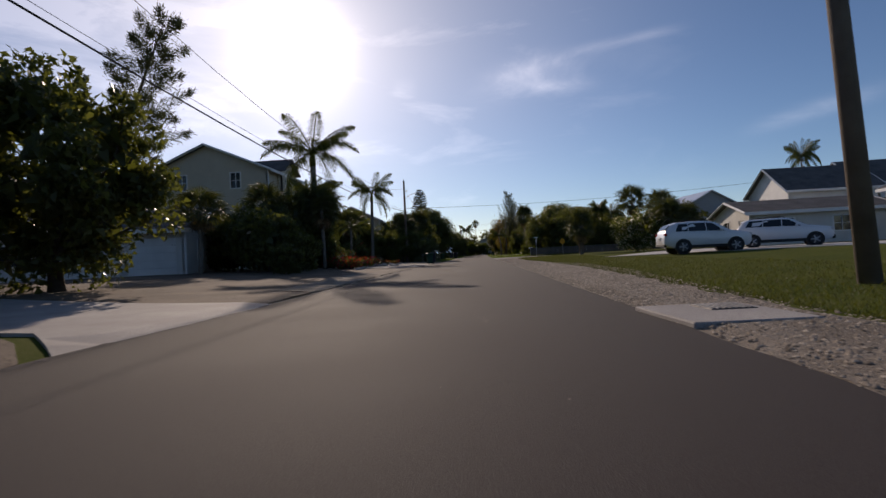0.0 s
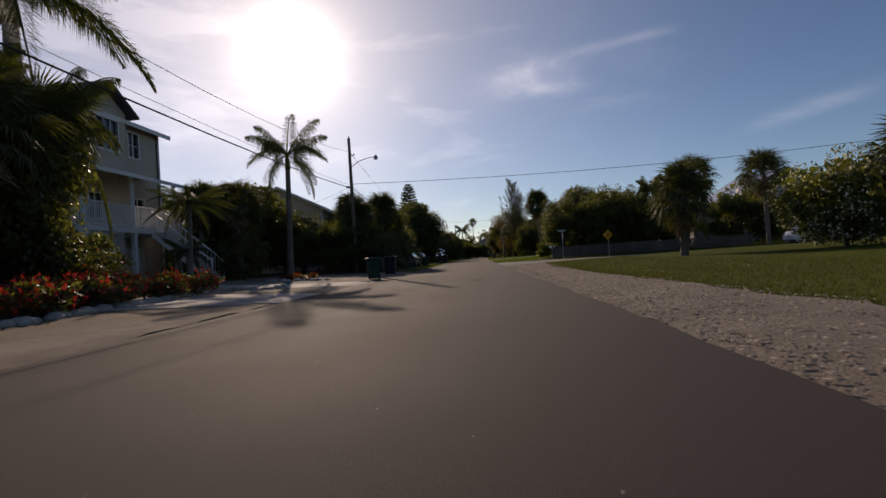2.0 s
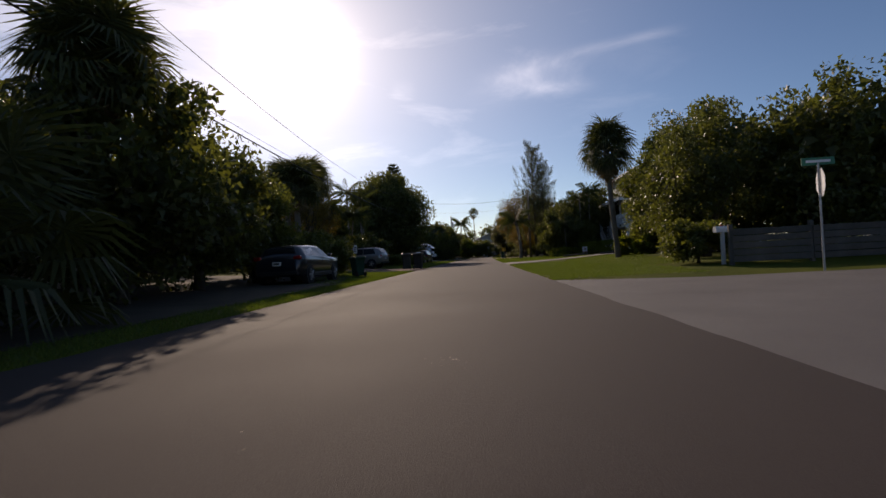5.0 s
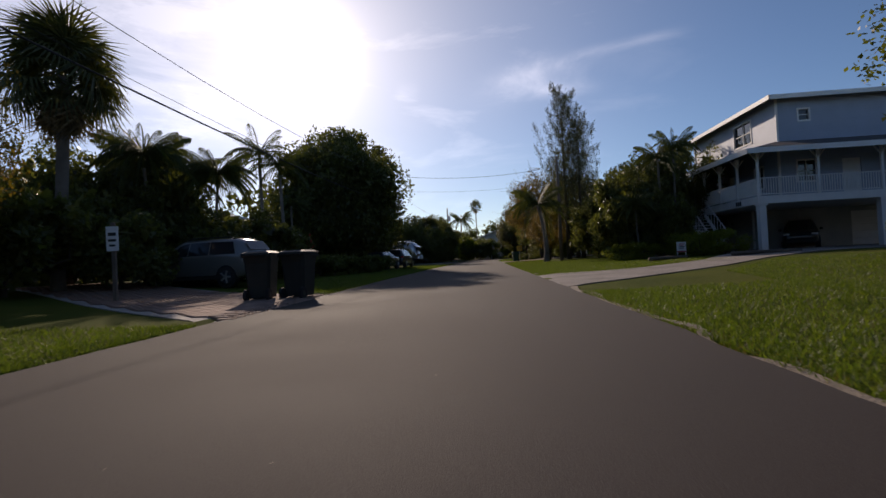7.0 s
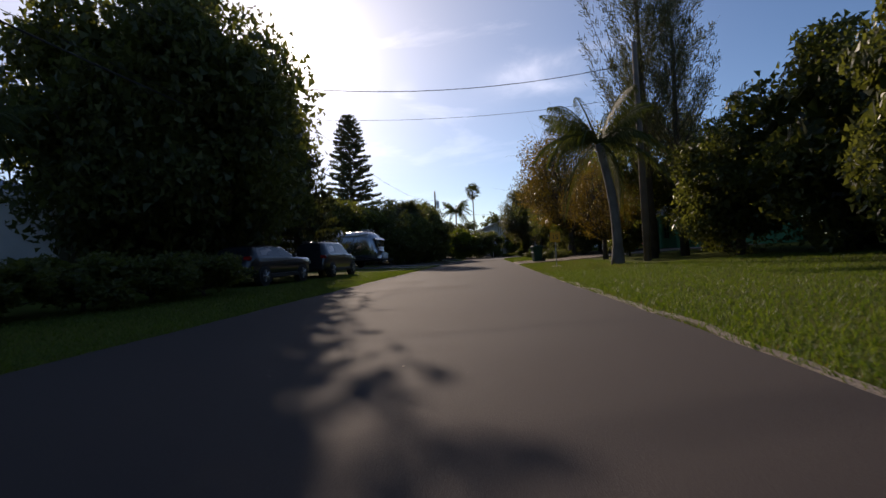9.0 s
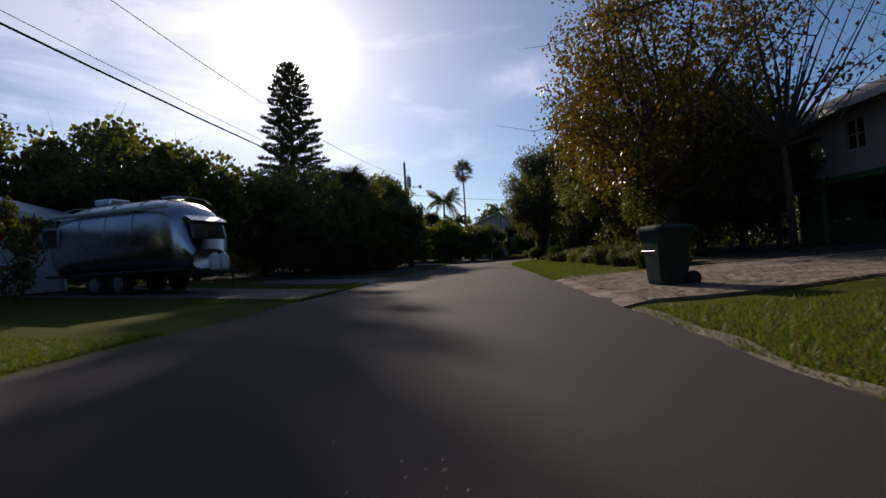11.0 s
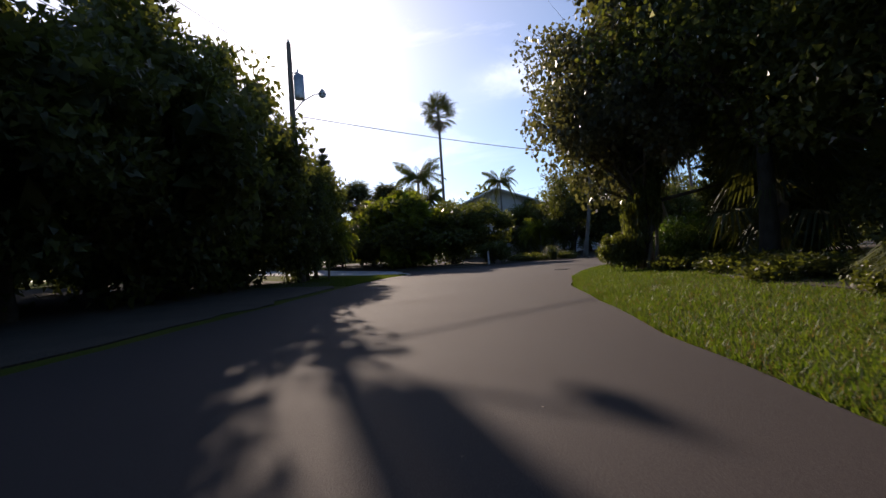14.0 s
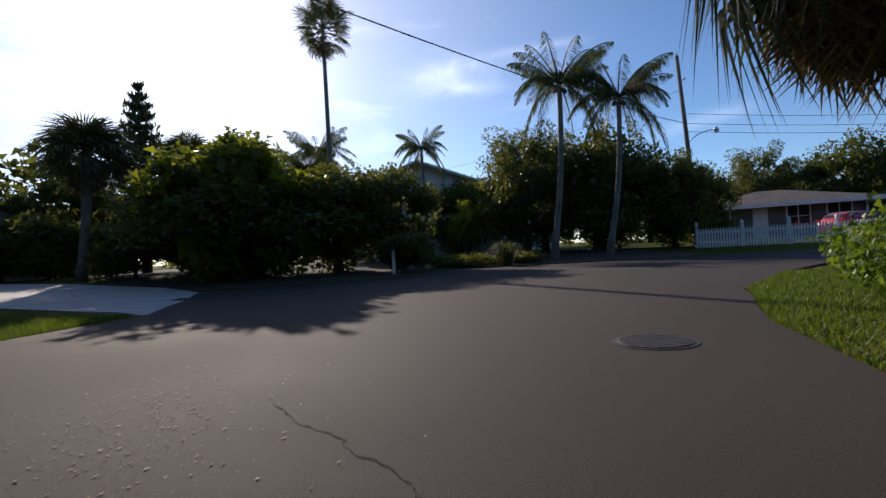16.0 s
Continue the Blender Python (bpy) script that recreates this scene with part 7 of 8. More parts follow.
def bins():
    place("bin_g", bin_build("bin_green"), at(-4.75, 48.3, 200, 1.0), "dark green wheeled rubbish bin at the kerb", "bin")
    place("bin_g", bin_build("bin_green"), at(3.7, 142.2, 285, 1.06), "dark green wheeled rubbish bin on the verge", "bin")
    place("bin_g", bin_build("bin_green"), at(-6.2, 84.95, 222, 0.98), "dark green wheeled rubbish bin on the grass", "bin")
    place("bin_d", bin_build("bin_dark"), at(-5.3, 96.0, 185, 1.12), "dark wheeled bin by the paved drive", "bin", "bins by the drive")
    place("bin_d", bin_build("bin_dark"), at(-4.5, 96.3, 172, 1.12), "dark wheeled bin by the paved drive", "bin", "bins by the drive")
    place("bin_b", bin_build("bin_blue"), at(-5.1, 55.2, 180, 1.08), "dark blue wheeled bin on the verge", "bin")


# ---- vehicles ----
def car_build(paint, length=4.45, width=0.92, height=1.66, hood=1.02, trim="black_paint", nose=0.95, tail=0.12, rails=True):
    """An SUV, nose towards -y, lofted from rings."""
    def build():
        ob = thing("car", Matrix())
        L, W, H, hb = length, width, height, hood
        zb = 0.3
        # station: y, belt height, roof height, half width, roof half width
        st = [(0.0, 0.72, 0.74, 0.62, 0.55), (0.06, 0.9, 0.94, 0.8, 0.7), (0.25, 0.97, 1.0, 0.89, 0.76), (0.9, hb, hb + 0.04, W, 0.78), (nose + 0.12, hb + 0.02, hb + 0.08, W, 0.78), (nose + 0.75, hb + 0.04, H - 0.1, W, 0.66), (nose + 1.05, hb + 0.05, H - 0.01, W, 0.64),
              (L * 0.62, hb + 0.06, H, W, 0.63), (L - 0.72, hb + 0.08, H - 0.03, W, 0.62), (L - 0.42, hb + 0.08, H - 0.12, W, 0.6), (L - tail, hb + 0.04, hb + 0.16, W - 0.05, 0.66), (L - 0.03, 0.92, 0.97, W - 0.09, 0.7), (L, 0.6, 0.64, 0.72, 0.6)]
        rings = []
        for y, zl, zr, w, wr in st:
            zl2 = min(zl, zr - 0.02)
            b = zb if 0.2 < y < L - 0.2 else zb + 0.1
            half = [(0, b), (w * 0.86, b), (w * 0.97, b + 0.08), (w, (b + zl2) / 2), (w * 0.985, zl2 - 0.08), (w * 0.95, zl2), (wr + (w * 0.95 - wr) * 0.12, zl2 + (zr - zl2) * 0.86), (wr * 0.9, zr - 0.01), (wr * 0.5, zr + 0.015), (0, zr + 0.02)]
            rings.append([(x, y - L / 2, z) for x, z in half] + [(-x, y - L / 2, z) for x, z in half[-2:0:-1]])
        n = len(rings[0])
        g = G()
        g.add([p for r in rings for p in r], [(k * n + i, (k + 1) * n + i, (k + 1) * n + (i + 1) % n, k * n + (i + 1) % n) for k in range(len(rings) - 1) for i in range(n)] + [tuple(range(n)), tuple(range((len(rings) - 1) * n, len(rings) * n))[::-1]])
        body = part("body", g, M[paint], ob, "", True)

        def on(k0, t0, k1, t1, side, f0, f1, out=0.006):
            """Four points on the glasshouse between stations."""
            def p(y, f):
                k = max(i for i in range(len(st) - 1) if st[i][0] <= y)
                t = (y - st[k][0]) / (st[k + 1][0] - st[k][0])
                a, b = rings[k], rings[k + 1]
                lo = Vector(a[5]).lerp(Vector(b[5]), t)
                hi = Vector(a[6]).lerp(Vector(b[6]), t)
                q = lo.lerp(hi, f)
                return (side * (q.x + out), q.y, q.z)
            return [p(k0, f0), p(k1, f0), p(k1, f1), p(k0, f1)] if t0 is None else [p(k0, f0), p(k1, f0), p(t1, f1), p(t0, f1)]
        for side in (-1, 1):
            for a, b, ta, tb in ((nose + 0.4, nose + 1.25, nose + 0.93, nose + 1.25), (nose + 1.29, nose + 2.15, nose + 1.29, nose + 2.1), (nose + 2.19, L - 0.55, nose + 2.14, L - 0.76)):
                q = on(a, ta, b, tb, side, 0.03, 0.95)
                part("side_window", G().add(q, [(0, 1, 2, 3)]), M["glass"], body)
            part("sill", G().box(side * (W - 0.03), side * (W + 0.015), -L / 2 + 1.25, L / 2 - 1.25, 0.26, 0.42, 0.02), M[trim], ob, "dark plastic sill")
            part("mirror", G().box(side * (W + 0.02), side * (W + 0.2), -L / 2 + nose + 0.55, -L / 2 + nose + 0.68, hb + 0.02, hb + 0.18, 0.04), M[paint], ob)
            part("tail_lamp", G().box(side * (W - 0.3), side * (W - 0.015), L / 2 - 0.14, L / 2 - 0.02, 0.93, 1.08, 0.03), M["tail_red"], ob, "red tail lamp")
            part("headlight", G().box(side * (W - 0.42), side * (W - 0.09), -L / 2 + 0.03, -L / 2 + 0.22, 0.8, 0.93, 0.03), M["lamp_clear"], ob, "clear headlight")
            part("door_handle", G().box(side * (W - 0.01), side * (W + 0.025), -L / 2 + nose + 1.0, -L / 2 + nose + 1.2, hb - 0.12, hb - 0.085, 0.008), M[paint], ob)
            if rails:
                part("roof_rail", G().tube([(side * 0.56, -L / 2 + nose + 1.1, H), (side * 0.57, -L / 2 + nose + 1.3, H + 0.06), (side * 0.56, L / 2 - 0.95, H + 0.04), (side * 0.55, L / 2 - 0.75, H - 0.03)], 0.022, 6), M[trim], ob)
            for yy in (-L / 2 + 0.86, L / 2 - 0.9):
                g = G().tube([(side * (W - 0.24), yy, 0.36), (side * (W + 0.012), yy, 0.36)], 0.4, 24)
                part("wheel_arch", g, M[trim], ob, "dark plastic wheel arch")
                wh = part("wheel", G().tube([(side * (W - 0.2), yy, 0.35), (side * (W - 0.17), yy, 0.35), (side * (W + 0.0), yy, 0.35), (side * (W + 0.03), yy, 0.35)], [0.32, 0.35, 0.35, 0.31], 24), M["rubber"], ob, "", True)
                part("rim", G().tube([(side * (W + 0.028), yy, 0.35), (side * (W + 0.036), yy, 0.35)], 0.235, 20), M["metal_dark"], wh)
                g = G()
                for i in range(5):
                    a = i * 2 * math.pi / 5
                    g.tube([(side * (W + 0.045), yy, 0.35), (side * (W + 0.04), yy + 0.225 * math.cos(a), 0.35 + 0.225 * math.sin(a))], [0.045, 0.03], 5)
                part("spokes", g, M["metal_grey"], wh, "five-spoke alloy")
        q = [(-0.62, -L / 2 + nose + 0.24, hb + 0.13), (0.62, -L / 2 + nose + 0.24, hb + 0.13), (0.56, -L / 2 + nose + 0.82, H - 0.11), (-0.56, -L / 2 + nose + 0.82, H - 0.11)]
        part("windscreen", G().add([Vector(p) + Vector((0, -0.03, 0.03)) for p in q], [(0, 1, 2, 3)]), M["glass"], body)
        q = [(0.6, L / 2 - tail - 0.02, hb + 0.2), (-0.6, L / 2 - tail - 0.02, hb + 0.2), (-0.54, L / 2 - 0.4, H - 0.14), (0.54, L / 2 - 0.4, H - 0.14)]
        part("rear_window", G().add([Vector(p) + Vector((0, 0.03, 0.02)) for p in q], [(0, 1, 2, 3)]), M["glass"], body)
        part("front_bumper", G().box(-0.78, 0.78, -L / 2 - 0.02, -L / 2 + 0.12, 0.34, 0.56, 0.05), M[trim], ob, "dark lower bumper")
        part("rear_bumper", G().box(-0.8, 0.8, L / 2 - 0.12, L / 2 + 0.02, 0.34, 0.54, 0.05), M[trim], ob, "dark lower bumper")
        part("grille", G().box(-0.5, 0.5, -L / 2 - 0.012, -L / 2 + 0.1, 0.72, 0.84, 0.02), M[trim], ob)
        part("number_plate", G().box(-0.16, 0.16, L / 2 - 0.01, L / 2 + 0.025, 0.72, 0.87, 0.006), M["sign_white"], ob, "blank pale plate")
        part("plate_bar", G().box(-0.11, 0.11, L / 2 + 0.025, L / 2 + 0.029, 0.775, 0.825), M["black_paint"], ob, "plain dark bar on the plate")
        return ob
    return build


def cars():
    place("suv_w", car_build("car_white", 4.3, 0.91, 1.64, 1.05), at(11.75, 27.8, 87), "white compact SUV with black trim parked on the lawn's edge", "car")
    place("suv_w2", car_build("car_white", 4.6, 0.93, 1.6, 1.06, "black_paint", 1.05, 0.25), at(16.9, 29.8, 64), "white crossover parked beside the white SUV", "car")
    place("suv_s", car_build("car_silver", 4.75, 0.94, 1.72, 1.06), at(-10.3, 102.6, -100), "silver-grey SUV parked on the paved drive", "car")
    place("suv_k", car_build("car_black", 4.6, 0.92, 1.5, 0.98, "black_paint", 1.1, 0.3, False), at(-8.6, 127.4, 172), "black car parked beside the big tree", "car")
    place("suv_k2", car_build("car_black", 4.8, 0.95, 1.78, 1.08), at(-8.2, 134.2, 176), "black SUV parked on the verge", "car")
    place("suv_k2", car_build("car_black", 4.8, 0.95, 1.78, 1.08), at(20.4, 118.6, -31), "black SUV parked under the blue house", "car")
    place("car_r", car_build("car_red", 4.5, 0.9, 1.45, 0.95, "black_paint", 1.1, 0.3, False), at(28.4, 203.4, 95), "red car behind the white fence", "car")
    place("suv_w2", car_build("car_white"), at(29.0, 70.4, 92), "white car parked along the side street", "car")
    place("suv_k", car_build("car_black"), at(-7.4, 80.2, 178), "dark car parked in the hedge's shade", "car")


def trailer():
    ob = thing("travel_trailer", at(-10.8, 149.0, -104, 1.05, 1.1), "polished aluminium travel trailer with rounded ends", "trailer")
    L, n, k = 5.4, 20, 26
    vs = []
    for i in range(k + 1):
        u = -1 + 2 * i / k
        e = max(0.0, 1 - abs(u) ** 5.5) ** 0.45
        w, zt, zb = 1.2 * (0.55 + 0.45 * e), 0.62 + 2.1 * (0.28 + 0.72 * e) - 0.02, 0.62 - 0.06 * e
        zm, hh = (zt + zb) / 2, (zt - zb) / 2
        for j in range(n):
            a = 2 * math.pi * j / n
            c, s = math.cos(a), math.sin(a)
            p = 2.0 / (3.6 if s < 0 else 2.7)
            vs.append((w * math.copysign(abs(c) ** p, c), u * L / 2, zm + hh * math.copysign(abs(s) ** p, s)))
    g = G().add(vs, [(i * n + j, i * n + (j + 1) % n, (i + 1) * n + (j + 1) % n, (i + 1) * n + j) for i in range(k) for j in range(n)] + [tuple(range(n)), tuple(range(k * n, (k + 1) * n))[::-1]])
    shell = part("shell", g, M["aluminium"], ob, "", True)
    for y in (-2.1, -1.05, 0.0, 1.05, 2.1):
        w = 1.206
        pts = []
        for j in range(n // 2 + 1):
            a = math.pi * j / (n // 2)
            c, s = math.cos(a), math.sin(a)
            p = 2.0 / 2.7
            pts.append((w * math.copysign(abs(c) ** p, c), y, 1.65 + 1.062 * abs(s) ** p))
        part("panel_seam", G().tube(pts, 0.012, 4), M["metal_grey"], shell)
    for x, s in ((1.19, 1), (-1.19, -1)):
        for y0, y1, z0, z1 in ((-2.5, -1.9, 1.5, 2.0), (-0.2, 0.5, 1.5, 2.0), (1.2, 2.1, 1.5, 2.0))[: 1 if s > 0 else 3]:
            f = part("window_frame", G().box(x - 0.02 * s, x + 0.035 * s, y0 - 0.05, y1 + 0.05, z0 - 0.05, z1 + 0.05, 0.02), M["metal_grey"], ob)
            part("pane", G().box(x + 0.036 * s, x + 0.042 * s, y0, y1, z0, z1), M["glass"], f)
    for s, y in ((1, L / 2 - 0.045), (-1, -L / 2 + 0.045)):
        m = pose(0, y, 1.72, 11 * s, 0, 0)
        part("end_window", G().box(-0.66, 0.66, -0.04, 0.04, -0.26, 0.26, 0.03, m), M["glass"], ob, "dark wrap-round end window")
        m = pose(0, y - 0.02 * s, 2.04, -30 * s, 0, 0)
        part("window_visor", G().box(-0.72, 0.72, -0.16, 0.16, -0.012, 0.012, 0.006, m), M["aluminium"], ob, "polished visor over the end window")
    g = G().box(-0.38, 0.38, -1.4, -0.7, 2.7, 2.9, 0.05)
    part("roof_vent", g, M["aluminium"], ob, "boxy roof air conditioner")
    part("roof_hatch", G().box(-0.25, 0.25, 1.2, 1.7, 2.7, 2.78, 0.03), M["metal_grey"], ob)
    part("awning_roll", G().tube([(1.1, -2.3, 2.38), (1.1, 2.3, 2.38)], 0.06, 10), M["white_paint"], ob, "rolled white awning", True)
    part("belly_trim", G().box(-1.215, 1.215, -2.5, 2.5, 0.6, 0.68, 0.02), M["metal_dark"], ob)
    for s in (-1, 1):
        for y in (-0.55, 0.4):
            wh = part("wheel", G().tube([(s * 0.95, y, 0.34), (s * 1.16, y, 0.34)], 0.34, 20), M["rubber"], ob)
            part("rim", G().tube([(s * 1.162, y, 0.34), (s * 1.17, y, 0.34)], 0.2, 14), M["metal_grey"], wh)
    part("frame_rail", G().box(-0.5, -0.4, -L / 2 + 0.3, L / 2 - 0.3, 0.42, 0.56).box(0.4, 0.5, -L / 2 + 0.3, L / 2 - 0.3, 0.42, 0.56), M["metal_dark"], ob)
    part("hitch", G().tube([(-0.45, L / 2 - 0.4, 0.5), (0, L / 2 + 1.0, 0.5)], 0.05, 6).tube([(0.45, L / 2 - 0.4, 0.5), (0, L / 2 + 1.0, 0.5)], 0.05, 6).tube([(0, L / 2 + 0.8, 0.5), (0, L / 2 + 0.8, 0.02)], 0.04, 6), M["metal_dark"], ob)
    for s in (-1, 1):
        part("gas_bottle", G().tube([(s * 0.18, L / 2 + 0.32, 0.56), (s * 0.18, L / 2 + 0.32, 0.62), (s * 0.18, L / 2 + 0.32, 0.95), (s * 0.18, L / 2 + 0.32, 1.05)], [0.13, 0.16, 0.16, 0.06], 12), M["white_paint"], ob, "white gas bottle", True)


# ---- signs, mailboxes, fences ----
def flat_text(text, size, material, parent, loc, rot=(90, 0, 0), name="lettering"):
    cu = bpy.data.curves.new(name, "FONT")
    cu.body, cu.size, cu.extrude, cu.align_x, cu.align_y = text, size, 0.002, "CENTER", "CENTER"
    o = new(name, cu)
    dg = bpy.context.evaluated_depsgraph_get()
    me = bpy.data.meshes.new_from_object(o.evaluated_get(dg))
    bpy.data.objects.remove(o)
    me.materials.clear()
    me.materials.append(material)
    p = new(name, me)
    p.parent = parent
    p.matrix_basis = pose(*loc, *rot)
    return p


def sign_post(x, y, h, rz=0, r=0.025):
    ob = thing("road_sign", at(x, y, rz), "", "sign")
    part("post", G().tube([(0, 0, -0.2), (0, 0, h)], r, 8), M["metal_grey"], ob, "galvanised post")
    return ob


def signs():
    s = sign_post(10.8, 67.1, 2.0, -40)
    tagged(s, "yellow diamond warning sign on a thin post")
    m = pose(0, -0.035, 1.82, 90, 45, 0)
    d = part("diamond", G().box(-0.3, 0.3, -0.3, 0.3, -0.004, 0.004, 0.002, m), M["sign_yellow"], s)
    b = G()
    for i, w in enumerate((0.26, 0.36, 0.22)):
        b.box(-w / 2, w / 2, -0.046, -0.041, 1.9 - i * 0.12, 1.95 - i * 0.12)
    part("text_bars", b, M["black_paint"], s, "plain dark bars of unreadable writing")
    s = sign_post(8.0, 72.5, 2.55, 0)
    tagged(s, "green street-name blade above an edge-on white sign")
    part("blade", G().box(-0.38, 0.38, -0.008, 0.008, 2.5, 2.68, 0.003), M["sign_green"], s, "green street-name blade")
    part("blade_bar", G().box(-0.28, 0.28, -0.013, -0.009, 2.56, 2.62), M["sign_white"], s, "plain white bar of a street name")
    g = G().prism([(0.36 * math.cos(math.radians(22.5 + 45 * i)), 0.36 * math.sin(math.radians(22.5 + 45 * i))) for i in range(8)], 0.006, pose(0.03, 0, 2.08, 90, 0, 72))
    part("octagon", g, M["sign_white"], s, "pale back of an octagonal sign")
    s = sign_post(3.35, 131.0, 1.5, 0)
    tagged(s, "small yellow fifteen speed sign on a post")
    part("plate", G().box(-0.23, 0.23, -0.035, -0.027, 1.12, 1.58, 0.003), M["sign_yellow"], s)
    flat_text("15", 0.3, M["black_paint"], s, (0, -0.041, 1.33))
    part("base_stone", G().box(-0.2, 0.2, -0.2, 0.2, -0.03, 0.05, 0.03), M["stone"], s)
    s = thing("yard_sign", at(10.6, 112.4, -8, 0.75), "white notice board on two stakes in the bed", "sign")
    part("board", G().box(-0.32, 0.32, -0.02, 0.02, 0.35, 1.1, 0.005), M["sign_white"], s)
    for i, w in enumerate((0.34, 0.26, 0.4, 0.3)):
        part("text_bar", G().box(-w / 2, w / 2, -0.026, -0.021, 0.92 - i * 0.1, 0.97 - i * 0.1), M["sign_red" if i < 2 else "black_paint"], s, "plain bar of unreadable writing")
    part("red_strip", G().box(-0.31, 0.31, -0.026, -0.021, 0.37, 0.45), M["sign_red"], s)
    for x in (-0.28, 0.28):
        part("stake", G().box(x - 0.02, x + 0.02, -0.018, 0.018, -0.2, 0.36), M["white_paint"], s)
    s = thing("yard_sign", at(-9.0, 96.0, 12), "narrow pale board on a post by the drive", "sign")
    part("post", G().box(-0.045, 0.045, -0.045, 0.045, -0.2, 1.95, 0.008), M["pole_wood"], s)
    part("board", G().box(-0.14, 0.14, -0.075, -0.05, 1.25, 1.85, 0.005), M["sign_white"], s)
    part("text_bars", G().box(-0.09, 0.09, -0.082, -0.077, 1.62, 1.7).box(-0.09, 0.09, -0.082, -0.077, 1.48, 1.54).box(-0.07, 0.07, -0.082, -0.077, 1.36, 1.41), M["black_paint"], s, "plain dark bars of unreadable writing")


def mailbox_build():
    ob = thing("mailbox", Matrix())
    part("post", G().box(-0.05, 0.05, -0.05, 0.05, -0.2, 1.02, 0.008), M["white_paint"], ob)
    arch = [(-0.09, 0), (0.09, 0), (0.09, 0.11), (0.075, 0.16), (0.04, 0.19), (-0.04, 0.19), (-0.075, 0.16), (-0.09, 0.11)]
    part("box", G().prism(arch, 0.5, pose(0, 0.25, 1.02, 90, 0, 0)), M["white_paint"], ob)
    part("flag", G().box(0.095, 0.102, -0.1, 0.0, 1.12, 1.24), M["sign_red"], ob, "red flag")
    return ob


def fences():
    for x, y, rz in ((7.6, 76.6, 100), (2.0, 195.2, 200)):
        place("mailbox", mailbox_build, at(x, y, rz), "white mailbox on a wooden post", "mailbox", "mailboxes")
    f = thing("plank_fence", pose(7.6, 76.0, 0, 0, 0, 1.2), "low weathered grey fence of horizontal planks", "fence")
    pl = [mesh("plank", G().box(0, 2.38, -0.015, 0.015, 0, 0.19, 0.006), M["fence_wood"]), mesh("plank", G().box(0, 2.38, -0.02, 0.01, 0, 0.185, 0.006), M["fence_wood"])]
    ps = mesh("fence_post", G().box(-0.06, 0.06, 0.02, 0.14, -0.3, 1.22, 0.01), M["fence_wood"])
    for i in range(9):
        o = new("fence_post", ps)
        o.parent, o.location = f, (i * 2.4, 0, 0.1)
        if i < 8:
            for j in range(5):
                o = new("plank", pl[(i + j) % 2])
                o.parent, o.location = f, (i * 2.4 + 0.01, 0, 0.16 + j * 0.205)
    f = thing("picket_fence", pose(17.6, 201.8, 0.1, 0, 0, -14), "white wooden picket fence with pointed pickets", "fence")
    pk = mesh("picket", G().prism([(-0.04, 0), (0.04, 0), (0.04, 0.92), (0, 1.0), (-0.04, 0.92)], 0.02, pose(0, 0, 0.05, 90, 0, 0)), M["white_paint"])
    for i in range(64):
        o = new("picket", pk)
        o.parent, o.location = f, (i * 0.14, -0.025, 0)
    for z in (0.3, 0.78):
        part("rail", G().box(-0.05, 8.95, 0, 0.05, z, z + 0.09, 0.006), M["white_paint"], f)
    for i in range(5):
        part("fence_post", G().box(i * 2.2 - 0.07, i * 2.2 + 0.07, 0.05, 0.19, -0.2, 1.3, 0.01).add([(i * 2.2 - 0.09, 0.03, 1.3), (i * 2.2 + 0.09, 0.03, 1.3), (i * 2.2 + 0.09, 0.21, 1.3), (i * 2.2 - 0.09, 0.21, 1.3), (i * 2.2, 0.12, 1.42)], [(0, 1, 4), (1, 2, 4), (2, 3, 4), (3, 0, 4), (3, 2, 1, 0)]), M["white_paint"], f)


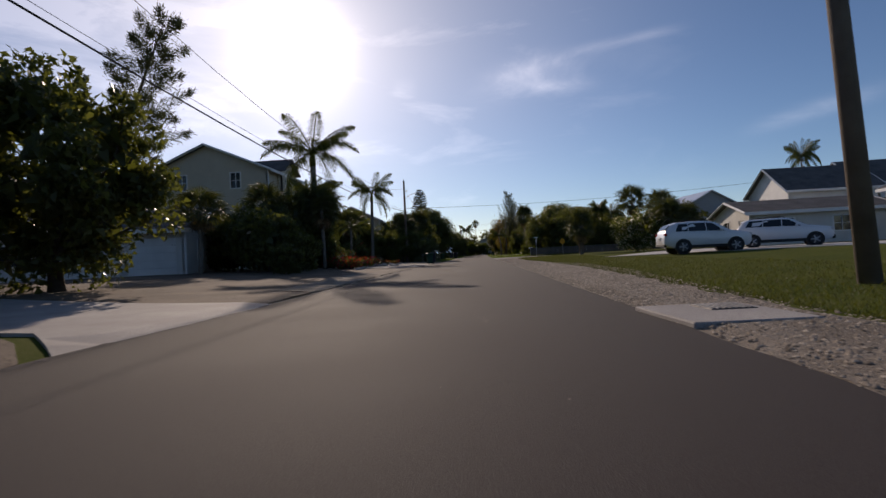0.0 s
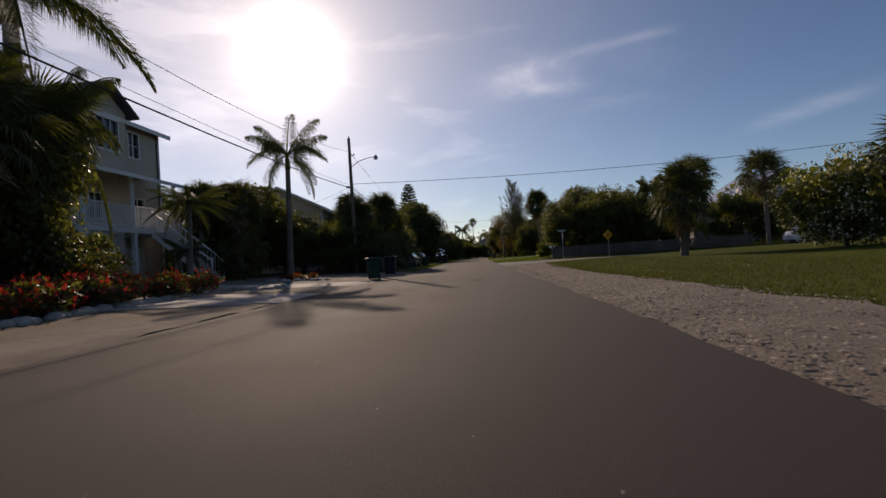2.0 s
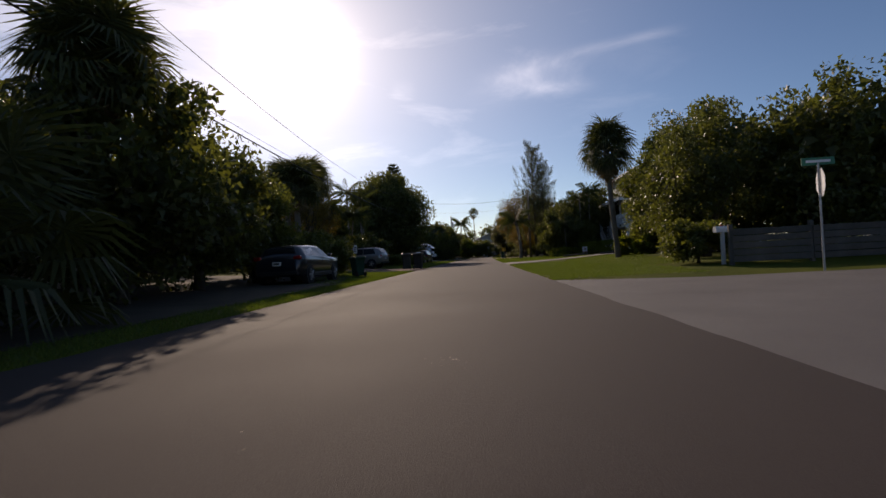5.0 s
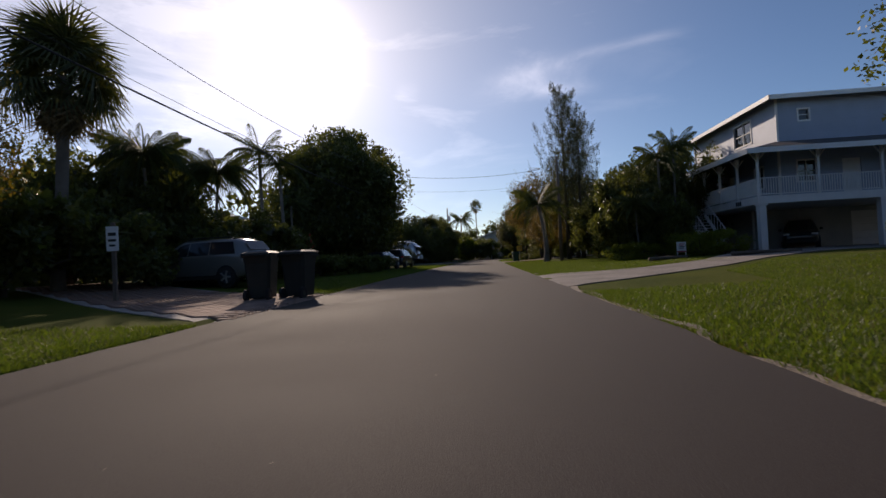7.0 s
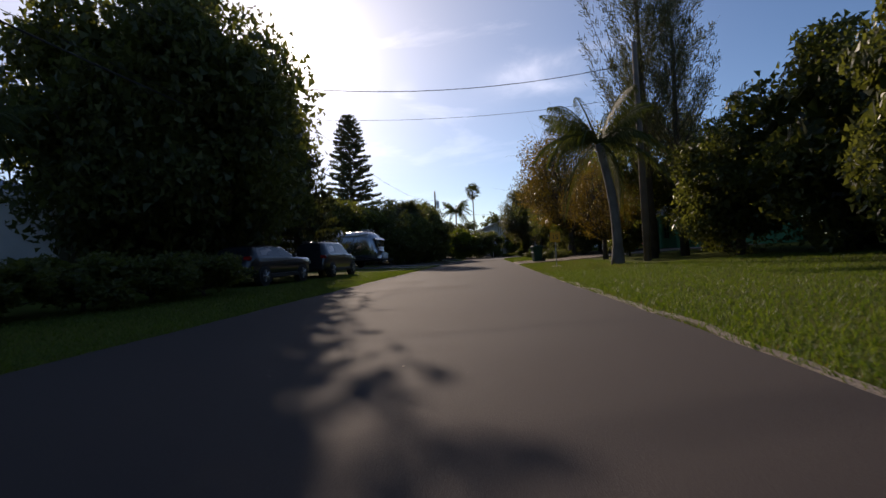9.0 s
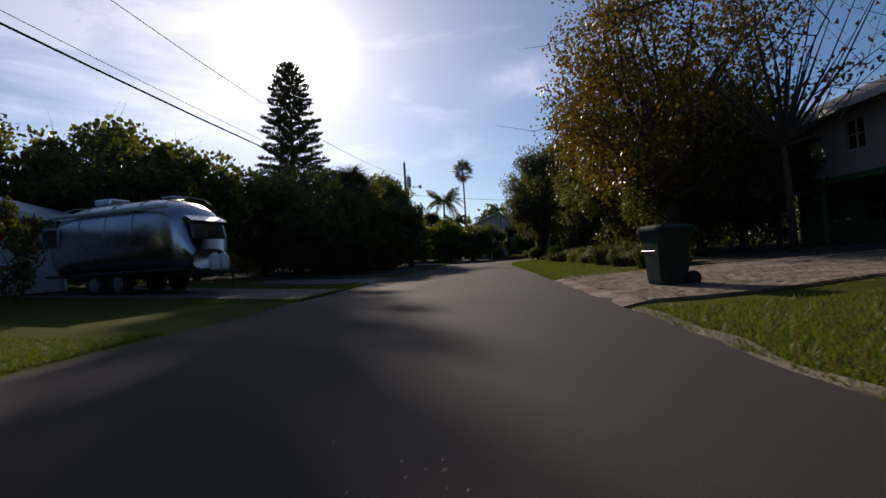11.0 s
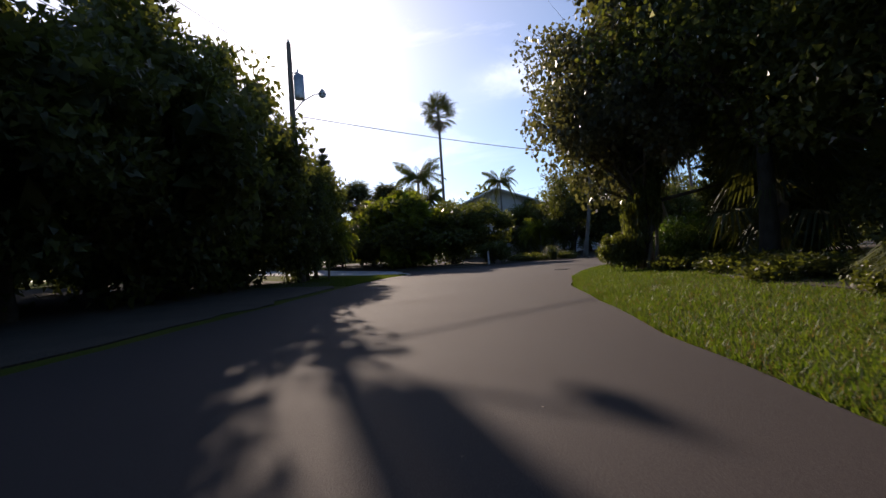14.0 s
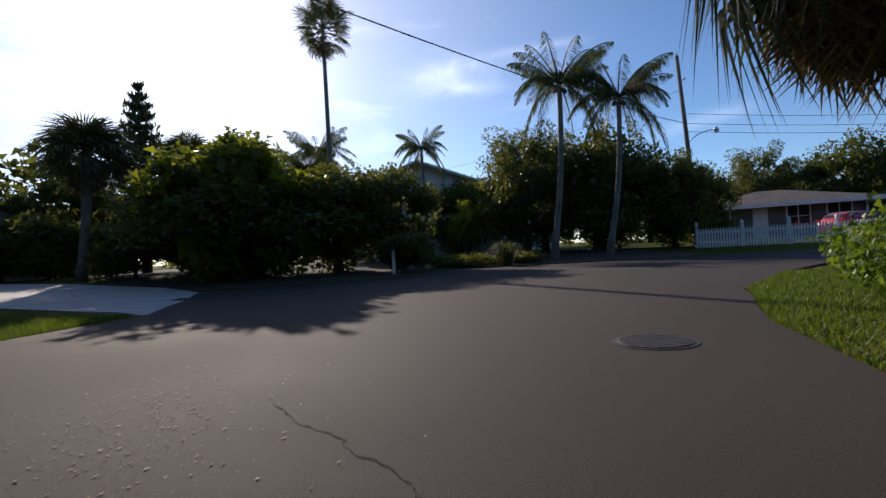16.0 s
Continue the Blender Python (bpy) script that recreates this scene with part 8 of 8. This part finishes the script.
def road_details():
    # manhole at the bend
    ob = thing("manhole_cover", pose(4.15, 180.47, 0.0), "round iron manhole cover set in the asphalt", "manhole cover")
    part("frame", G().tube([(0, 0, -0.06), (0, 0, 0.006)], 0.32, 32), M["iron"], ob)
    part("lid", G().tube([(0, 0, -0.05), (0, 0, 0.012)], 0.28, 32), M["iron"], ob)
    g = G()
    for i in range(-4, 5):
        w = math.sqrt(max(0.01, 0.27 ** 2 - (i * 0.061) ** 2))
        g.box(-w, w, i * 0.061 - 0.012, i * 0.061 + 0.012, 0.008, 0.0145, 0.002)
    part("rib", g, M["iron"], ob)
    # drain slab with a grate beside the shoulder
    ob = thing("drain_slab", pose(2.55, 5.75, 0.0, 0, 0, 4), "concrete drain slab with a dark iron grate", "drain")
    part("slab", G().box(-0.62, 0.62, -0.75, 0.75, -0.08, 0.05, 0.015), M["concrete"], ob)
    part("grate_frame", G().box(-0.02, 0.5, 0.08, 0.62, 0.03, 0.058, 0.006), M["iron"], ob)
    for i in range(7):
        part("grate_bar", G().box(0.0 + i * 0.07, 0.035 + i * 0.07, 0.1, 0.6, 0.055, 0.066, 0.003), M["metal_dark"], ob)
    # a long crack, drawn as a groove of dark tar
    r = np.random.default_rng(3)
    pts = [(1.5, 179.55)]
    for i in range(34):
        pts.append((pts[-1][0] + 0.024 + r.normal(0, 0.014), pts[-1][1] - 0.036 + r.normal(0, 0.016)))
    g = G()
    for (x0, y0), (x1, y1) in zip(pts, pts[1:]):
        w = 0.002 + 0.004 * r.random()
        g.add([(x0, y0 - w, 0.004), (x1, y1 - w, 0.004), (x1, y1 + w, 0.004), (x0, y0 + w, 0.004)], [(0, 1, 2, 3)])
    solo("road_crack", g, M["dark"], "thin dark crack across the asphalt", "crack", "stuff")
    # loose stone chips worn out of the asphalt
    n = 5200
    c = np.stack([r.normal(-0.7, 0.75, n), r.uniform(2, 181, n), np.full(n, 0.004)], 1)
    knots = r.uniform(4, 176, 70)
    k = r.integers(0, 70, 3000)
    c[1400:4400, 1], c[1400:4400, 0] = knots[k] + r.normal(0, 0.22, 3000), -0.9 + 1.1 * np.sin(knots[k] * 7.3) + r.normal(0, 0.16, 3000)
    c[:1100, 0], c[:1100, 1] = r.normal(0.75, 0.42, 1100), r.normal(179.6, 0.8, 1100)
    tri = np.array([(1, 0, 0), (-0.5, 0.8, 0), (-0.4, -0.9, 0)])[None] * (0.003 + 0.011 * r.random((n, 1, 1)) ** 2) * r.uniform(0.6, 1.4, (n, 3, 1))
    tri[:, 0, 2] += r.uniform(0.001, 0.005, n)
    solo("stone_chips", quads("stone_chips", c[:, None] + tri, M["pebble"]), None, "pale stone chips worn loose from the asphalt", "chips", "stuff")
    # stones round the flower beds
    st = []
    for k in range(3):
        g = G().tube([(0, 0, -0.05), (0, 0, 0.02), (0, 0, 0.1), (0, 0, 0.15)], [0.1, 0.17, 0.15, 0.06], 7)
        g.v = [(x * (1 + 0.25 * math.sin(k + 5 * y)), y * (1.2 + 0.2 * math.cos(3 * x + k)), z) for x, y, z in g.v]
        st.append(mesh("stone", g, M["stone"], True))
    row = [(-7.9 - 0.045 * i, 32.0 + 0.36 * i) for i in range(24)] + [(-8.9 - 0.36 * i, 40.9) for i in range(4)] + [(-7.2, 42.5 + 0.3 * i) for i in range(5)] + [(-7.5 - 0.42 * i, 42.4 + 0.18 * i) for i in range(15)] + [(-7.3 - 0.36 * i, 49.2) for i in range(8)]
    for i, (x, y) in enumerate(row):
        o = new("edging_stone", st[i % 3])
        o.matrix_basis = at(x + 0.06 * math.sin(i * 3.3), y + 0.05 * math.cos(i * 2.1), i * 67.0, 0.8 + 0.35 * abs(math.sin(i * 1.9)))
        tagged(o, "pale rounded stone edging a flower bed", "stone", "edging stones")
    for x, y, rz, ln in ((9.3, 110.6, 40, 3.4), (12.6, 108.0, 8, 3.2), (10.2, 115.0, 20, 2.2)):
        o = solo("timber_edge", G().tube([(-ln / 2, 0, 0.08), (0, 0.02, 0.09), (ln / 2, 0, 0.07)], 0.09, 8), M["pole_wood"], "dark timber log edging the bed", "log", group="timber edging", smooth=True)
        o.matrix_basis = at(x, y, rz)
    # fallen leaves and litter on the sand drive
    c = np.stack([2.5 + 11 * r.random(3600) ** 1.4, r.uniform(140.0, 147.4, 3600), np.zeros(3600)], 1)
    c[:, 2] = gz_many(c[:, 0], c[:, 1]) + 0.06
    solo("fallen_leaves", quads("fallen_leaves", leaves(c, r, 0.13, 0.08, four=True) * np.array([1, 1, 0.0]) + np.repeat((c[:, None, :] * np.array([0, 0, 1.0])), 4, 1) + r.uniform(0, 0.01, (3600, 4, 3)), M["leaf_dead"]), None, "brown fallen leaves on the sand", "leaves", "stuff")


# ---- fine ground cover: grass, pebbles ----
def blades(name, n, inside, h, seed, m, label):
    r = np.random.default_rng(seed)
    xs, ys = inside(r, n)
    z = gz_many(xs, ys)
    b = np.stack([xs, ys, z], 1)
    a = r.uniform(0, 6.283, len(xs))
    hh = h * r.uniform(0.5, 1.2, len(xs))
    w = np.stack([np.cos(a), np.sin(a), 0 * a], 1) * (0.006 + 0.05 * h)[..., None] if np.ndim(h) else np.stack([np.cos(a), np.sin(a), 0 * a], 1) * (0.005 + 0.04 * h)
    lean = np.stack([r.normal(0, 0.5, len(xs)), r.normal(0, 0.5, len(xs)), np.ones(len(xs))], 1) * hh[:, None]
    q = np.stack([b - w, b + w, b + lean], 1)
    solo(name, quads(name, q, M[m]), None, label, "grass", "stuff")


def edge_band(poly_pts, w0, w1):
    """Points scattered in a band beside a line, denser near it."""
    p = np.array(poly_pts, float)
    seg = np.hypot(*(p[1:] - p[:-1]).T)
    def f(r, n):
        i = r.choice(len(seg), n, p=seg / seg.sum())
        t = r.random(n)[:, None]
        q = p[i] * (1 - t) + p[i + 1] * t
        d = p[i + 1] - p[i]
        nrm = np.stack([d[:, 1], -d[:, 0]], 1) / seg[i][:, None]
        q = q + nrm * (w0 + (w1 - w0) * r.random(n) ** 1.7)[:, None]
        return q[:, 0], q[:, 1]
    return f


def ground_cover():
    right = [(1.88, 74), (1.82, 82), (1.85, 90), (1.87, 94.5)], [(1.9, 102.8), (1.98, 120), (2.15, 135), (2.2, 139.4)], [(2.3, 146.6), (2.4, 155), (2.45, 166), (2.85, 172), (3.5, 175.4), (4.3, 178), (5.5, 181), (7.2, 183.7), (9.8, 186.2)]
    for i, (line, n) in enumerate(zip(right, (52000, 62000, 90000))):
        blades("lawn_grass", n, edge_band(line, 0.03, 4.2), 0.065, 30 + i, "grass", "mown green grass along the asphalt edge")
    blades("lawn_grass", 30000, edge_band([(2.6, 80), (6.5, 98.5), (10.5, 103.2)], 0.0, 5.0), 0.06, 36, "grass", "mown green grass beside the driveway")
    blades("lawn_grass", 26000, edge_band([(6.0, 105), (6.2, 116), (6.4, 127)], 0.0, 4.0), 0.06, 37, "grass", "mown green lawn before the blue house")
    blades("lawn_grass", 56000, edge_band([(3.5, 2), (4.15, 20), (4.1, 34), (3.8, 50), (4.6, 60)], 0.0, 5.0), 0.06, 35, "grass_dull", "mown dull green grass behind the gravel strip")
    left = [(-4.18, 91.3), (-4.2, 78)], [(-3.9, 139.4), (-4.1, 120), (-4.12, 98)], [(-3.5, 150.6), (-3.8, 144)], [(-2.2, 185.4), (-2.9, 182), (-3.2, 178)], [(-4.25, 78), (-4.3, 60)]
    for i, (line, n) in enumerate(zip(left, (26000, 46000, 12000, 16000, 14000))):
        blades("lawn_grass", n, edge_band(line, 0.03, 4.0 if i < 4 else 1.2), 0.065, 40 + i, "grass", "grass verge beside the asphalt")
    blades("dry_grass", 9000, edge_band([(2.25, 146.8), (2.42, 158), (2.5, 168), (3.5, 175.6), (5.6, 181.2)], -0.05, 0.2), 0.035, 50, "grass_dry", "dry grass and dead leaves along the asphalt edge")
    blades("dry_grass", 11000, edge_band([(2.3, 146.6), (2.4, 155), (2.45, 166), (2.85, 172), (3.5, 175.4)], 0.1, 2.8), 0.045, 53, "grass_dry", "dead leaves and dry blades in the verge")
    blades("dry_grass", 9000, edge_band([(1.95, 126), (2.15, 135), (2.2, 139.4)], 0.1, 3.5), 0.05, 54, "grass_dry", "dead leaves and dry blades in the verge")
    blades("dry_grass", 7000, edge_band([(1.88, 74), (1.82, 82), (1.85, 90), (1.87, 94.5)], -0.05, 0.2), 0.035, 51, "grass_dry", "dry grass along the asphalt edge")
    blades("dry_grass", 9000, edge_band([(1.9, 102.8), (1.98, 120), (2.15, 135), (2.2, 139.4)], -0.05, 0.22), 0.035, 52, "grass_dry", "dry grass along the asphalt edge")
    # pebbles on the shell shoulder
    r = np.random.default_rng(12)
    n = 26000
    y = r.uniform(0, 60, n)
    x = 1.97 + (np.interp(y, [0, 6, 16, 24, 34, 42, 57, 60], [3.5, 3.5, 4.6, 4.9, 4.1, 3.7, 4.4, 3.9]) - 1.9) * r.random(n) ** 1.15
    z = gz_many(x, y) + 0.03
    s = 0.008 + 0.024 * r.random(n) ** 2
    octa = np.array([(1, 0, 0), (0, 1, 0), (-1, 0, 0), (0, -1, 0), (0, 0, 0.55), (0, 0, -0.5)])
    v = octa[None] * s[:, None, None] * r.uniform(0.6, 1.35, (n, 6, 1)) + np.stack([x, y, z], 1)[:, None]
    tri = np.array([(0, 1, 4), (1, 2, 4), (2, 3, 4), (3, 0, 4)])
    f = (tri[None] + 6 * np.arange(n)[:, None, None]).reshape(-1, 3)
    me = bpy.data.meshes.new("pebbles")
    me.vertices.add(6 * n)
    me.vertices.foreach_set("co", v.astype(np.float32).ravel())
    me.loops.add(3 * len(f))
    me.loops.foreach_set("vertex_index", f.astype(np.int32).ravel())
    me.polygons.add(len(f))
    me.polygons.foreach_set("loop_start", np.arange(0, 3 * len(f), 3, dtype=np.int32))
    me.polygons.foreach_set("loop_total", np.full(len(f), 3, dtype=np.int32))
    me.materials.append(M["pebble"])
    me.update(calc_edges=True)
    solo("pebbles", me, None, "pale broken shells and pebbles on the shoulder", "pebbles", "stuff")


def pavers():
    """Brick pavers on the drive: the near ones are pieces of their own."""
    drive = bpy.data.objects["driveway_4"]
    pm = mesh("paver", G().box(-0.145, 0.145, -0.07, 0.07, -0.03, 0.022, 0.008), M["paver"])
    poly = [(-4.05, 91.7), (-3.98, 97.1), (-8, 99.1), (-16, 105.8), (-19, 103), (-9, 95.2)]
    rest, k = G(), 0
    for j in range(112):
        for i in range(52):
            x, y = -4.15 - i * 0.3 - 0.15 * (j % 2), 91.75 + j * 0.15
            if dist_poly([x], [y], poly)[0] > -0.1:
                continue
            z = gz(x, y) + 0.02
            if k < 300 and x > -6.6:
                o = new("paver", pm)
                o.parent, o.location = drive, (x, y, z)
                k += 1
            else:
                rest.box(x - 0.145, x + 0.145, y - 0.07, y + 0.07, z - 0.03, z + 0.022)
    tagged(part("paver_field", rest, M["paver"], drive), kind="stuff")


poles()
bins()
cars()
trailer()
signs()
fences()
road_details()
ground_cover()
pavers()
